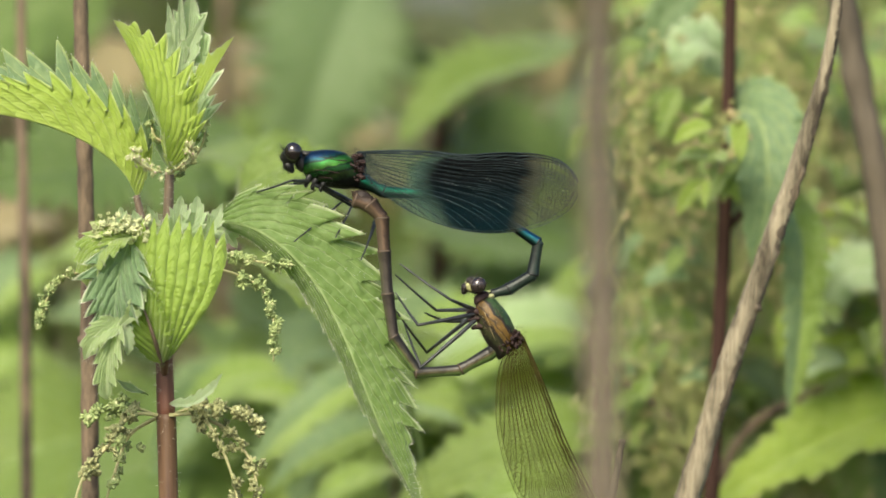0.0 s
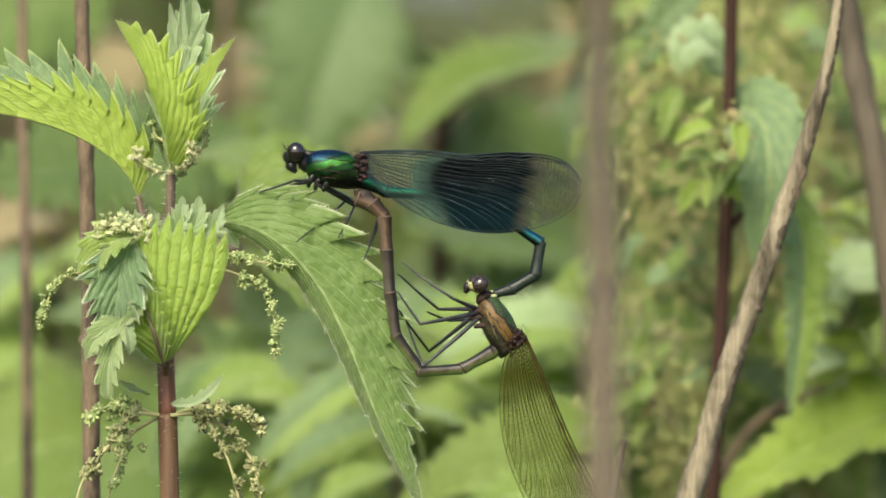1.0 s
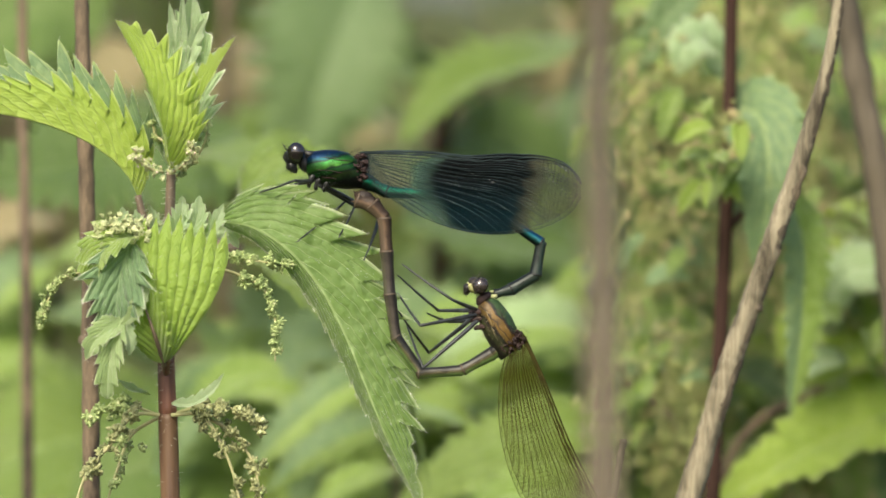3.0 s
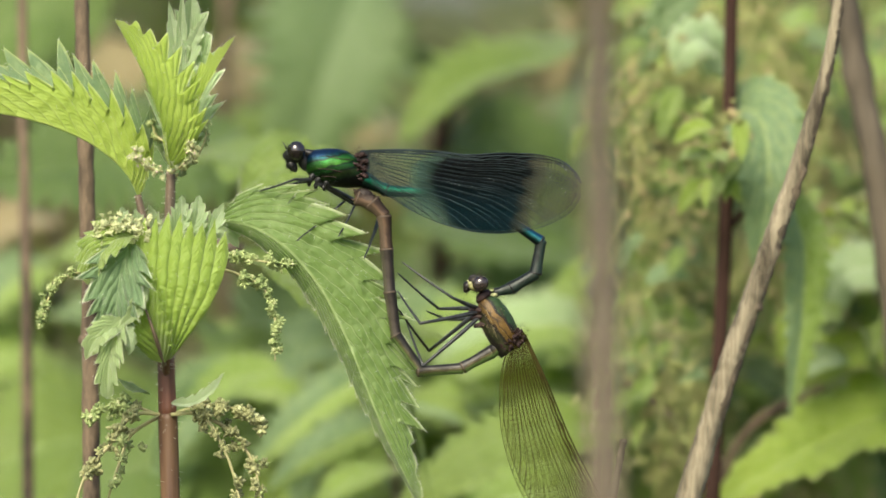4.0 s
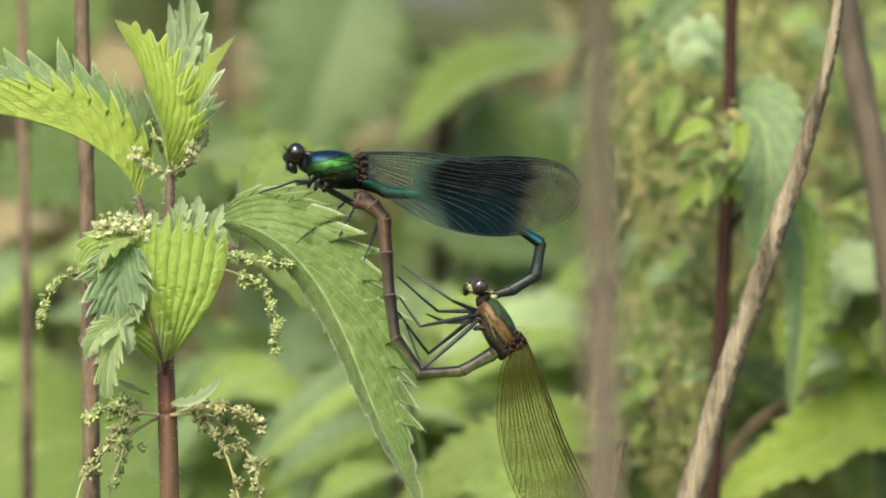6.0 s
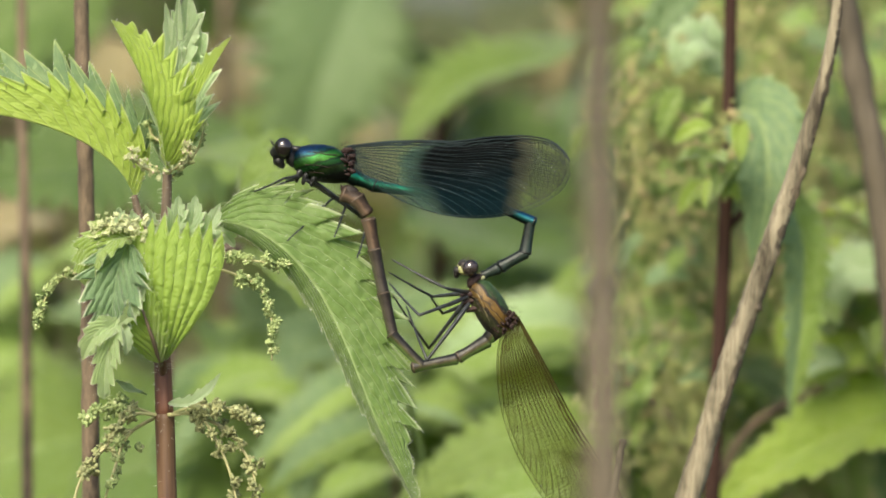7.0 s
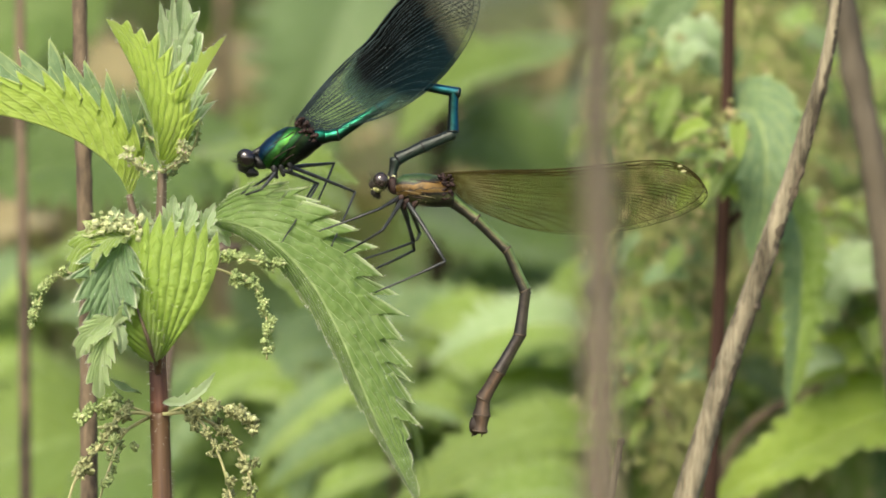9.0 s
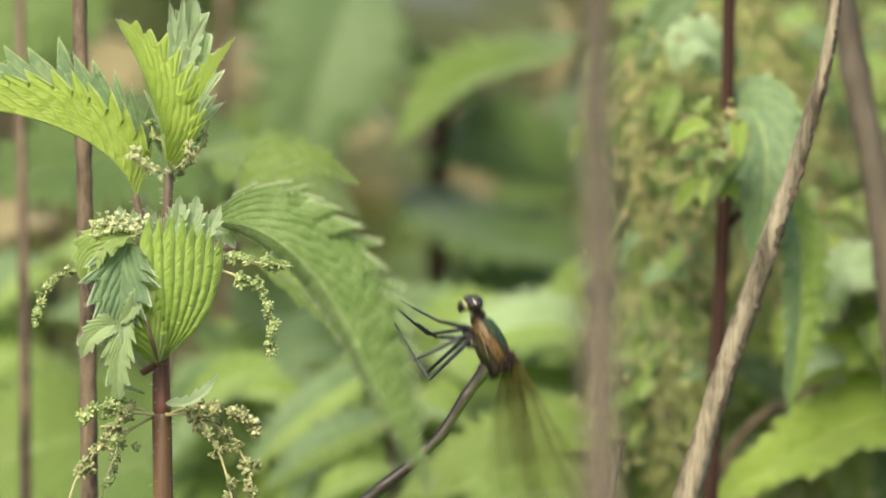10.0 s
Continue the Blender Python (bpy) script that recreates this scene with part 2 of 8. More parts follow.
        if parent is not None:
            ob.parent = parent
        if label:
            tagged(ob, label)
        return ob


def thing(name, at=(0, 0, 0), label="", category="", group="", kind=""):
    ob = new(name)
    ob.empty_display_size = 0.01
    ob.location = Vector(at) * SCALE
    return tagged(ob, label, category, group, kind)


def shifted(pts, at):
    a = Vector(at)
    return [Vector(p) - a for p in pts]

# ---- damselflies ----
def shell_mat(name, stops, rough, metal, axis=(0.3, 0.0, 1.0), spots=0.12, low=-3.0, high=3.0, spec=0.5):
    """Metallic shell whose colour runs in bands over the body."""
    m, nt, b, out = nodes_of(name)
    co = node(nt, "ShaderNodeTexCoord").outputs["Object"]
    d = node(nt, "ShaderNodeVectorMath", op="DOT_PRODUCT", ins={0: co, 1: Vector(axis) / SCALE}).outputs["Value"]
    n = noise_of(nt, 900, 4, 0.6, co)
    d = maths(nt, "ADD", d, maths(nt, "MULTIPLY", maths(nt, "SUBTRACT", n, 0.5), spots * 6))
    f = node(nt, "ShaderNodeMapRange", ins={0: d, 1: low, 2: high}).outputs[0]
    dirt = ramp(nt, noise_of(nt, 420, 5, 0.7, co), [(0.36, (0.4, 0.4, 0.4)), (0.58, (1, 1, 1))])
    nt.links.new(mixed(nt, 1.0, ramp(nt, f, stops), dirt, "MULTIPLY"), b.inputs["Base Color"])
    b.inputs["Metallic"].default_value = metal
    b.inputs["Roughness"].default_value = rough
    b.inputs["Specular IOR Level"].default_value = spec
    bump(nt, b, noise_of(nt, 2500, 3, 0.6, co), 0.35, 0.0001)
    return m


def banded_mat(name):
    """A wing clear at the root, then blue-black with a slanting front edge, smoky at the tip."""
    m, nt, b, out = nodes_of(name)
    co = node(nt, "ShaderNodeTexCoord").outputs["Object"]
    sep = node(nt, "ShaderNodeSeparateXYZ", ins={0: co})
    n = maths(nt, "SUBTRACT", noise_of(nt, 420, 5, 0.65, co), 0.5)
    x = maths(nt, "ADD", maths(nt, "MULTIPLY", sep.outputs[0], 1000.0), maths(nt, "MULTIPLY", n, 2.2))
    z = maths(nt, "MULTIPLY", sep.outputs[2], 1000.0)

    def step(val, lo, hi, a=0.0, c=1.0):
        return node(nt, "ShaderNodeMapRange", ins={0: val, 1: lo, 2: hi, 3: a, 4: c}).outputs[0]
    slant = step(z, -4.6, -9.5, 0.0, 3.4)
    front = maths(nt, "ADD", slant, step(z, -1.2, 0.4, 0.0, 3.6))
    dark = step(maths(nt, "SUBTRACT", x, front), 6.2, 10.2)
    rear = maths(nt, "ADD", x, step(z, -2.0, -9.9, 0.0, 2.6))
    dark = maths(nt, "MULTIPLY", dark, step(rear, 22.0, 25.0, 1.0, 0.0))
    low = step(z, -2.5, -7.5)
    tint = mixed(nt, low, (0.0010, 0.0018, 0.0022), (0.0015, 0.009, 0.0125))
    smoke = mixed(nt, step(x, 4.0, 20.0), (0.05, 0.14, 0.11), (0.075, 0.078, 0.05))
    nt.links.new(mixed(nt, dark, smoke, tint), b.inputs["Base Color"])
    b.inputs["Roughness"].default_value = 0.4
    b.inputs["Specular IOR Level"].default_value = 0.04
    clear = maths(nt, "ADD", step(x, 18.0, 25.0, 0.03, 0.12), maths(nt, "MULTIPLY", low, step(x, 14.0, 5.0, 0.0, 0.07)))
    clear = maths(nt, "ADD", clear, maths(nt, "MULTIPLY", n, 0.08))
    a = maths(nt, "ADD", maths(nt, "MULTIPLY", dark, step(low, 0.0, 1.0, 0.86, 0.72)), clear)
    tr = nt.nodes.new("ShaderNodeBsdfTransparent")
    mx = node(nt, "ShaderNodeMixShader", ins={0: node(nt, "ShaderNodeClamp", ins={0: a}).outputs[0], 1: tr.outputs[0], 2: b.outputs[0]})
    nt.links.new(mx.outputs[0], out.inputs[0])
    return m


def wing_mat(name, stops, alpha, length, gloss=0.3):
    """A clear or tinted membrane; alpha runs along the wing in millimetres."""
    m, nt, b, out = nodes_of(name)
    co = node(nt, "ShaderNodeTexCoord").outputs["Object"]
    sep = node(nt, "ShaderNodeSeparateXYZ", ins={0: co})
    x = maths(nt, "MULTIPLY", sep.outputs[0], 1000.0 / length)
    z = maths(nt, "MULTIPLY", sep.outputs[2], 1000.0)
    n = noise_of(nt, 350, 5, 0.65, co)
    x = maths(nt, "ADD", x, maths(nt, "MULTIPLY", maths(nt, "SUBTRACT", n, 0.5), 0.09))
    x = maths(nt, "ADD", x, maths(nt, "MULTIPLY", z, -0.006))
    col = ramp(nt, x, [(p, c) for p, c in stops])
    nt.links.new(col, b.inputs["Base Color"])
    b.inputs["Roughness"].default_value = gloss
    b.inputs["Specular IOR Level"].default_value = 0.0
    a = ramp(nt, x, [(p, (v, v, v)) for p, v in alpha])
    tr = nt.nodes.new("ShaderNodeBsdfTransparent")
    mx = node(nt, "ShaderNodeMixShader", ins={0: a, 1: tr.outputs[0], 2: b.outputs[0]})
    nt.links.new(mx.outputs[0], out.inputs[0])
    return m


BLACK = plain_mat("black_chitin", (0.005, 0.006, 0.006), (0.017, 0.018, 0.018), 900, 0.38, spec=0.35, relief=0.3, dist=0.0001)
EYE_DARK = plain_mat("dark_eye", (0.004, 0.003, 0.004), (0.012, 0.008, 0.009), 1500, 0.06, spec=0.75)
EYE_BROWN = plain_mat("brown_eye", (0.012, 0.009, 0.008), (0.04, 0.029, 0.027), 1500, 0.09, spec=0.7)
WING_JOINT = plain_mat("wing_joint_brown", (0.010, 0.006, 0.006), (0.045, 0.024, 0.021), 1300, 0.6, spec=0.25, relief=0.6, dist=0.0003)
MALE_THORAX = shell_mat("male_thorax", [
    (0.0, (0.00225, 0.00337, 0.00337)), (0.18, (0.00337, 0.00675, 0.00562)), (0.25, (0.00844, 0.0281, 0.00788)), (0.34, (0.0197, 0.0422, 0.00788)),
    (0.39, (0.00281, 0.00675, 0.0045)), (0.43, (0.0101, 0.0619, 0.0101)), (0.50, (0.00675, 0.0562, 0.0101)), (0.535, (0.00281, 0.0112, 0.00562)), (0.57, (0.0281, 0.112, 0.0112)), (0.71, (0.0112, 0.0956, 0.0169)),
    (0.75, (0.00225, 0.00675, 0.00562)), (0.79, (0.00337, 0.0506, 0.0562)), (0.86, (0.00337, 0.0338, 0.09)), (1.0, (0.00337, 0.0169, 0.0562))], 0.42, 0.75, axis=(-0.26, 0, 1), spots=0.12)
MALE_ABDOMEN = shell_mat("male_abdomen", [
    (0.0, (0.0032, 0.0048, 0.0056)), (0.28, (0.0048, 0.0128, 0.0144)), (0.42, (0.0064, 0.06, 0.052)), (0.62, (0.0064, 0.088, 0.112)), (1.0, (0.0064, 0.048, 0.176))],
    0.42, 0.75, axis=(0, 0, 1), low=-0.9, high=0.9, spots=0.03)
MALE_FRONT = shell_mat("male_abdomen_green", [
    (0.0, (0.004, 0.006, 0.006)), (0.4, (0.006, 0.03, 0.02)), (0.55, (0.008, 0.14, 0.07)), (0.75, (0.01, 0.22, 0.14)), (1.0, (0.008, 0.09, 0.11))],
    0.34, 0.7, axis=(0, 0, 1), low=-0.9, high=0.9, spots=0.03)
MALE_TAIL = shell_mat("male_tail_end", [
    (0.0, (0.006, 0.008, 0.008)), (0.45, (0.014, 0.022, 0.018)), (0.62, (0.03, 0.045, 0.035)), (0.8, (0.016, 0.032, 0.03)), (1.0, (0.014, 0.035, 0.045))], 0.42, 0.4, axis=(0, 0, 1), low=-0.9, high=0.9)
FEMALE_THORAX = shell_mat("female_thorax", [
    (0.0, (0.0112, 0.00966, 0.00825)), (0.22, (0.0141, 0.0124, 0.00825)), (0.27, (0.0394, 0.0483, 0.0165)), (0.36, (0.0478, 0.0518, 0.0165)), (0.39, (0.00675, 0.00621, 0.00495)), (0.42, (0.00675, 0.00621, 0.00495)),
    (0.45, (0.125, 0.075, 0.011)), (0.51, (0.15, 0.088, 0.012)), (0.535, (0.00675, 0.00621, 0.00495)), (0.56, (0.12, 0.067, 0.0095)), (0.67, (0.145, 0.083, 0.012)),
    (0.70, (0.00675, 0.0069, 0.00495)), (0.725, (0.00675, 0.00897, 0.00495)), (0.77, (0.0338, 0.069, 0.0182)), (1.0, (0.0281, 0.0828, 0.033))], 0.5, 0.3, axis=(-0.1, 0, 1), spots=0.2)
FEMALE_GREEN = shell_mat("female_abdomen_green", [
    (0.0, (0.016, 0.016, 0.015)), (0.3, (0.023, 0.022, 0.019)), (0.48, (0.036, 0.033, 0.023)), (0.55, (0.11, 0.098, 0.045)), (0.60, (0.07, 0.07, 0.028)), (0.75, (0.14, 0.22, 0.07)), (1.0, (0.09, 0.18, 0.06))],
    0.42, 0.35, axis=(0, 0, 1), low=-1.0, high=1.0, spots=0.07)
# grey and brown rings: paler upper stops paint in the lit top edge
FEMALE_GREY = shell_mat("female_abdomen_grey", [
    (0.0, (0.015, 0.012, 0.011)), (0.3, (0.022, 0.018, 0.016)), (0.5, (0.045, 0.036, 0.027)), (0.62, (0.036, 0.03, 0.022)), (0.8, (0.07, 0.066, 0.042)), (1.0, (0.088, 0.084, 0.05))],
    0.45, 0.15, axis=(0, 0, 1), low=-1.0, high=1.0, spots=0.09, spec=0.4)
FEMALE_BROWN = shell_mat("female_abdomen_brown", [
    (0.0, (0.018, 0.012, 0.009)), (0.35, (0.045, 0.028, 0.017)), (0.55, (0.105, 0.066, 0.039)), (0.7, (0.065, 0.045, 0.028)), (1.0, (0.09, 0.068, 0.043))],
    0.6, 0.0, axis=(0, 0, 1), low=-1.0, high=1.0, spots=0.12, spec=0.3)
LEG_GREY = plain_mat("blue_grey_leg", (0.008, 0.009, 0.010), (0.034, 0.038, 0.041), 700, 0.4, spec=0.4, relief=0.3, dist=0.0001)
RING_BROWN = plain_mat("brown_ring", (0.035, 0.025, 0.016), (0.085, 0.06, 0.038), 1200, 0.55)
FUZZ = plain_mat("pale_brown_down", (0.16, 0.12, 0.06), (0.3, 0.25, 0.14), 1200, 0.6)
CHEEK = plain_mat("olive_cheek", (0.10, 0.11, 0.03), (0.24, 0.24, 0.09), 1400, 0.5)
PALE = plain_mat("pale_chitin", (0.32, 0.34, 0.12), (0.55, 0.55, 0.3), 1200, 0.45)
VEIN_DARK = plain_mat("dark_wing_vein", (0.008, 0.012, 0.014), (0.038, 0.056, 0.06), 260, 0.6, spec=0.12)
WING_SPECK = plain_mat("pale_speck", (0.10, 0.12, 0.12), (0.28, 0.30, 0.29), 900, 0.6)
VEIN_FINE = plain_mat("black_wing_vein", (0.008, 0.010, 0.010), (0.02, 0.024, 0.024), 600, 0.7, spec=0.06)
VEIN_OLIVE_FINE = plain_mat("dark_olive_vein", (0.03, 0.026, 0.007), (0.06, 0.052, 0.015), 600, 0.7, spec=0.06)
VEIN_OLIVE = plain_mat("olive_wing_vein", (0.02, 0.018, 0.005), (0.048, 0.041, 0.012), 600, 0.7, spec=0.06)
MALE_WING = banded_mat("banded_wing")
FEMALE_WING = wing_mat("olive_wing", [
    (0.0, (0.065, 0.075, 0.008)), (0.5, (0.05, 0.066, 0.009)), (1.0, (0.055, 0.055, 0.015))],
    [(0.0, 0.155), (0.5, 0.105), (1.0, 0.09)], 34.5, 0.4)


def loft(s, rows, n=16, mi=0):
    """Rings along x: (x, z of the middle, half height, half width)."""
    base = len(s.v)
    for x, zc, rz, ry in rows:
        for k in range(n):
            a = 2 * math.pi * k / n
            s.v.append(Vector((x, ry * math.sin(a), zc + rz * math.cos(a))))
    for i in range(len(rows) - 1):
        for k in range(n):
            a, b = base + i * n + k, base + i * n + (k + 1) % n
            s.face((a, a + n, b + n, b), mi)
    s.face(tuple(base + k for k in range(n)), mi)
    s.face(tuple(base + (len(rows) - 1) * n + k for k in reversed(range(n))), mi)
    return s


def bristles(s, where, count, size, seed, mi=0):
    """Short hairs standing on an ellipsoid (centre, radii)."""
    rnd = random.Random(seed)
    c, r = Vector(where[0]), where[1]
    for _ in range(count):
        d = Vector((rnd.gauss(0, 1), rnd.gauss(0, 1), rnd.gauss(0, 1))).normalized()
        p = c + Vector((d.x * r[0], d.y * r[1], d.z * r[2]))
        q = p + (d + Vector((rnd.uniform(-.4, .4), rnd.uniform(-.4, .4), rnd.uniform(-.4, .4)))) * size * rnd.uniform(0.5, 1.2)
        s.tube([p, q], [0.022, 0.008], 3, mi)


def wing_mesh(length, top, bottom, rows, cross, seed, plain=(2, 2), fine=0.018, thick=1.0, specks=0.0):
    """Outline by top and bottom edge (both lists of points from root to tip). Gives membrane and veins as shapes."""
    up, low = smooth_path(top, 61), smooth_path(bottom, 61)

    def edge(line, x):
        for a, b in zip(line, line[1:]):
            if a.x <= x <= b.x:
                return a.z + (b.z - a.z) * (x - a.x) / max(b.x - a.x, 1e-6)
        return line[-1].z if x > line[-1].x else line[0].z

    def at(x, s, y=0.0):
        a, b = edge(up, x), edge(low, x)
        return Vector((x, y + 0.05 * math.sin(s * 26) * min(1, x / 4) * (1 - 0.6 * s), a + (b - a) * s))
    mem, ven = Shape(), Shape()
    nx, nz = 56, 26
    for i in range(nx + 1):
        for j in range(nz + 1):
            mem.v.append(at(length * (1 - (1 - i / nx) ** 1.25) * 0.9995, j / nz))
    for i in range(nx):
        for j in range(nz):
            a = i * (nz + 1) + j
            mem.face((a, a + 1, a + nz + 2, a + nz + 1))
    rnd = random.Random(seed)
    count = rows - 4
    starts = sorted(0.05 + 0.91 * (k / (count - 1)) ** 1.1 + rnd.uniform(-0.012, 0.012) for k in range(count))
    order = [-0.12 * k for k in range(4, 0, -1)] + [starts[0]]
    for a, b in zip(starts, starts[1:]):
        order += [(a + b) / 2, b]

    def s_at(s0, x):
        stop = length * min(1.25, max(0.22, 0.8 - 1.09 * (s0 - 0.46)))
        return s0 + (1 - s0) * (x / stop) ** 5.5 + 0.006 * math.sin(x * 0.5 + s0 * 9)
    for q, s0 in enumerate(order):
        run = []
        for i in range(90):
            x = length * (i + 0.5) / 90
            if 0.03 <= s_at(s0, x) <= 1.0 and x > (0.0 if q % 2 == 0 else length * (0.5 + 0.15 * rnd.random())):
                run.append(at(x, s_at(s0, x)))
        if len(run) > 3:
            ven.tube(run, [thick * (0.04 if q % 2 == 0 else 0.026) * (1 - 0.4 * k / len(run)) for k in range(len(run))], 4)
            for p in run[4:]:
                if rnd.random() < specks:
                    ven.ball(p + Vector((0, -0.05, 0)), (rnd.uniform(0.04, 0.14), 0.03, 0.03), 5, 4, 2)
    edge_up = [at(length * i / 70 * 0.9995, 0.0) for i in range(71)]
    ven.tube(edge_up, [0.12 - 0.06 * i / 70 for i in range(71)], 4)
    ven.tube([at(length * i / 70 * 0.9995, 1.0) for i in range(71)], 0.035, 4)
    ven.tube([at(length * i / 60 * 0.96, 0.045 + 0.01 * math.sin(i)) for i in range(61)], [0.09 - 0.05 * i / 60 for i in range(61)], 4)
    for a, b in zip(order, order[1:]):
        x = 0.6
        while x < length * 0.985:
            s1, s2 = s_at(a, x), s_at(b, x)
            if s2 > 0.04 and s1 < 1.0 and not plain[0] < x / length < plain[1]:
                p, q = at(x, max(s1, 0.0)), at(x + rnd.uniform(-0.05, 0.12), min(s2, 1.0))
                ven.tube([p, q], fine, 3, 1)
            x += cross * rnd.uniform(0.75, 1.25)
    return mem, ven


class Damselfly:
    """One insect: an empty at the thorax, parts keyed in its space."""

    def __init__(self, name, label, depth, hips, wing_at, tail_at, sides=(-1, -1, -1, 1, 1, 1)):
        self.root = thing(name, (0, 0, HEIGHT), label, "damselfly")
        self.depth, self.hips, self.wing_at, self.tail_at = depth, hips, wing_at, tail_at
        self.wings, self.tail, self.legs, self.rows, self.sides = [], [], [], [], sides

    def pose_at(self, t, thorax, wings, tail, legs, y=0.0, lean=0.0):
        """lean: how far the abdomen's end lies behind its root."""
        self.rows.append((t, thorax, wings, tail, legs, y, lean))

    def key(self):
        d = self.depth
        longest = [[1e-6, 1e-6] for _ in self.legs]

        def body(th, y):
            return pose(th[0] * SCALE, (d + y) * SCALE, (HEIGHT + th[1]) * SCALE, 0, th[2], 0)

        def pt(p, y):
            return Vector((p[0], y, HEIGHT + p[1])) * SCALE

        def aimed(a, b):
            x = (b - a).normalized()
            yv = Vector((0, 1, 0))
            z = x.cross(yv).normalized()
            yv = z.cross(x)
            m = Matrix((x, yv, z)).transposed().to_4x4()
            m.translation = a
            return m
        hip_world = []
        for t, th, wg, tl, lg, y, lean in self.rows:
            b = body(th, y)
            hw = [b @ (Vector(h) * SCALE) for h in self.hips]
            hip_world.append(hw)
            for i, (knee, foot) in enumerate(lg):
                flat = Vector((1, 0, 1))
                k, f = pt(knee, 0), pt(foot, 0)
                longest[i][0] = max(longest[i][0], ((k - hw[i]) * flat).length)
                longest[i][1] = max(longest[i][1], (f - k).length)
        keys = {}

        def put(ob, t, m):
            keys.setdefault(ob, []).append((t, m))
        for (t, th, wg, tl, lg, y, lean), hw in zip(self.rows, hip_world):
            b = body(th, y)
            inv = b.inverted()
            put(self.root, t, b)
            for w, (ang, yaw, gap) in zip(self.wings, (wg[0], wg[1], wg[0], wg[1])):
                i = self.wings.index(w)
                near = -1 if i % 2 == 0 else 1
                at = b @ (Vector((self.wing_at[0] + (0.5 if i > 1 else 0), near * 1.0, self.wing_at[1])) * SCALE)
                turn = Matrix.Rotation(radians(near * yaw), 4, "Z") @ Matrix.Rotation(radians(ang + (gap if i > 1 else 0)), 4, "Y")
                put(w, t, inv @ Matrix.Translation(at) @ turn)
            root = b @ (Vector((self.tail_at[0], 0, self.tail_at[1])) * SCALE)
            bends = [pt(q, d + y + lean * k / (len(tl) - 1)) for k, q in enumerate(tl)]
            joints = [root] + bends
            if (joints[1] - root).length < 0.0004:
                joints[1] = joints[2]
            for sg, a, c in zip(self.tail, joints, [joints[1]] + bends[1:]):
                put(sg, t, inv @ aimed(a, c))
            for i, (knee, foot) in enumerate(lg):
                s = self.sides[i]
                h = hw[i]
                k = pt(knee, 0)
                flat = ((k - h) * Vector((1, 0, 1))).length
                k.y = h.y + s * math.sqrt(max(longest[i][0] ** 2 - flat ** 2, 0))
                f = pt(foot, 0)
                f.y = k.y - s * math.sqrt(max(longest[i][1] ** 2 - ((f - k) * Vector((1, 0, 1))).length ** 2, 0))
                put(self.legs[i][0], t, inv @ aimed(h, k))
                put(self.legs[i][1], t, inv @ aimed(k, f))
        for ob, rows in keys.items():
            walk(ob, rows)

    def make_legs(self, mats, seed, thick=1.0):
        """Upper and lower legs with spines, as long as the poses need."""
        rnd = random.Random(seed)
        for i in range(6):
            up = down = None
            self.legs.append([up, down])
        far = {}
        for t, th, wg, tl, lg, y, lean in self.rows:
            b = pose(th[0], self.depth, th[1], 0, th[2], 0)
            for i, (knee, foot) in enumerate(lg):
                h = b @ Vector(self.hips[i])
                a = math.hypot(knee[0] - h.x, knee[1] - h.z)
                c = math.hypot(foot[0] - knee[0], foot[1] - knee[1])
                o = far.get(i, (0, 0))
                far[i] = (max(o[0], a), max(o[1], c))
        for i in range(6):
            a, c = far[i]
            s = Shape()
            s.tube([(-0.15, 0, 0), (0, 0, 0), (a * 0.3, 0, 0.06), (a * 0.8, 0, 0.03), (a, 0, 0), (a + 0.12, 0, 0)],
                   [0.2 * thick, 0.3 * thick, 0.3 * thick, 0.22 * thick, 0.2 * thick, 0.08], 8)
            for k in range(9):
                x = a * (0.2 + 0.08 * k)
                s.tube([(x, 0, -0.1), (x + 0.2, rnd.uniform(-.2, .2), -0.55)], [0.03, 0.01], 3)
            self.legs[i][0] = s.make("upper_leg", mats, self.root)
            s = Shape()
            s.tube([(-0.1, 0, 0), (0, 0, 0), (c * 0.4, 0, 0.05), (c * 0.78, 0, 0), (c * 0.8, 0, 0), (c * 0.93, 0, -0.06), (c, 0, -0.02)],
                   [0.1, 0.19 * thick, 0.16 * thick, 0.12 * thick, 0.15 * thick, 0.11 * thick, 0.1], 7)
            s.tube([(c, 0, -0.02), (c + 0.22, 0.08, -0.16)], [0.06, 0.02], 4)
            s.tube([(c, 0, -0.02), (c + 0.2, -0.1, -0.14)], [0.06, 0.02], 4)
            for k in range(14):
                x = c * (0.1 + 0.05 * k)
                e = rnd.choice((-1, 1))
                s.tube([(x, 0, 0), (x + 0.35, e * 0.4, -0.35 + 0.1 * rnd.random())], [0.03, 0.008], 3)
            self.legs[i][1] = s.make("lower_leg", mats, self.root)


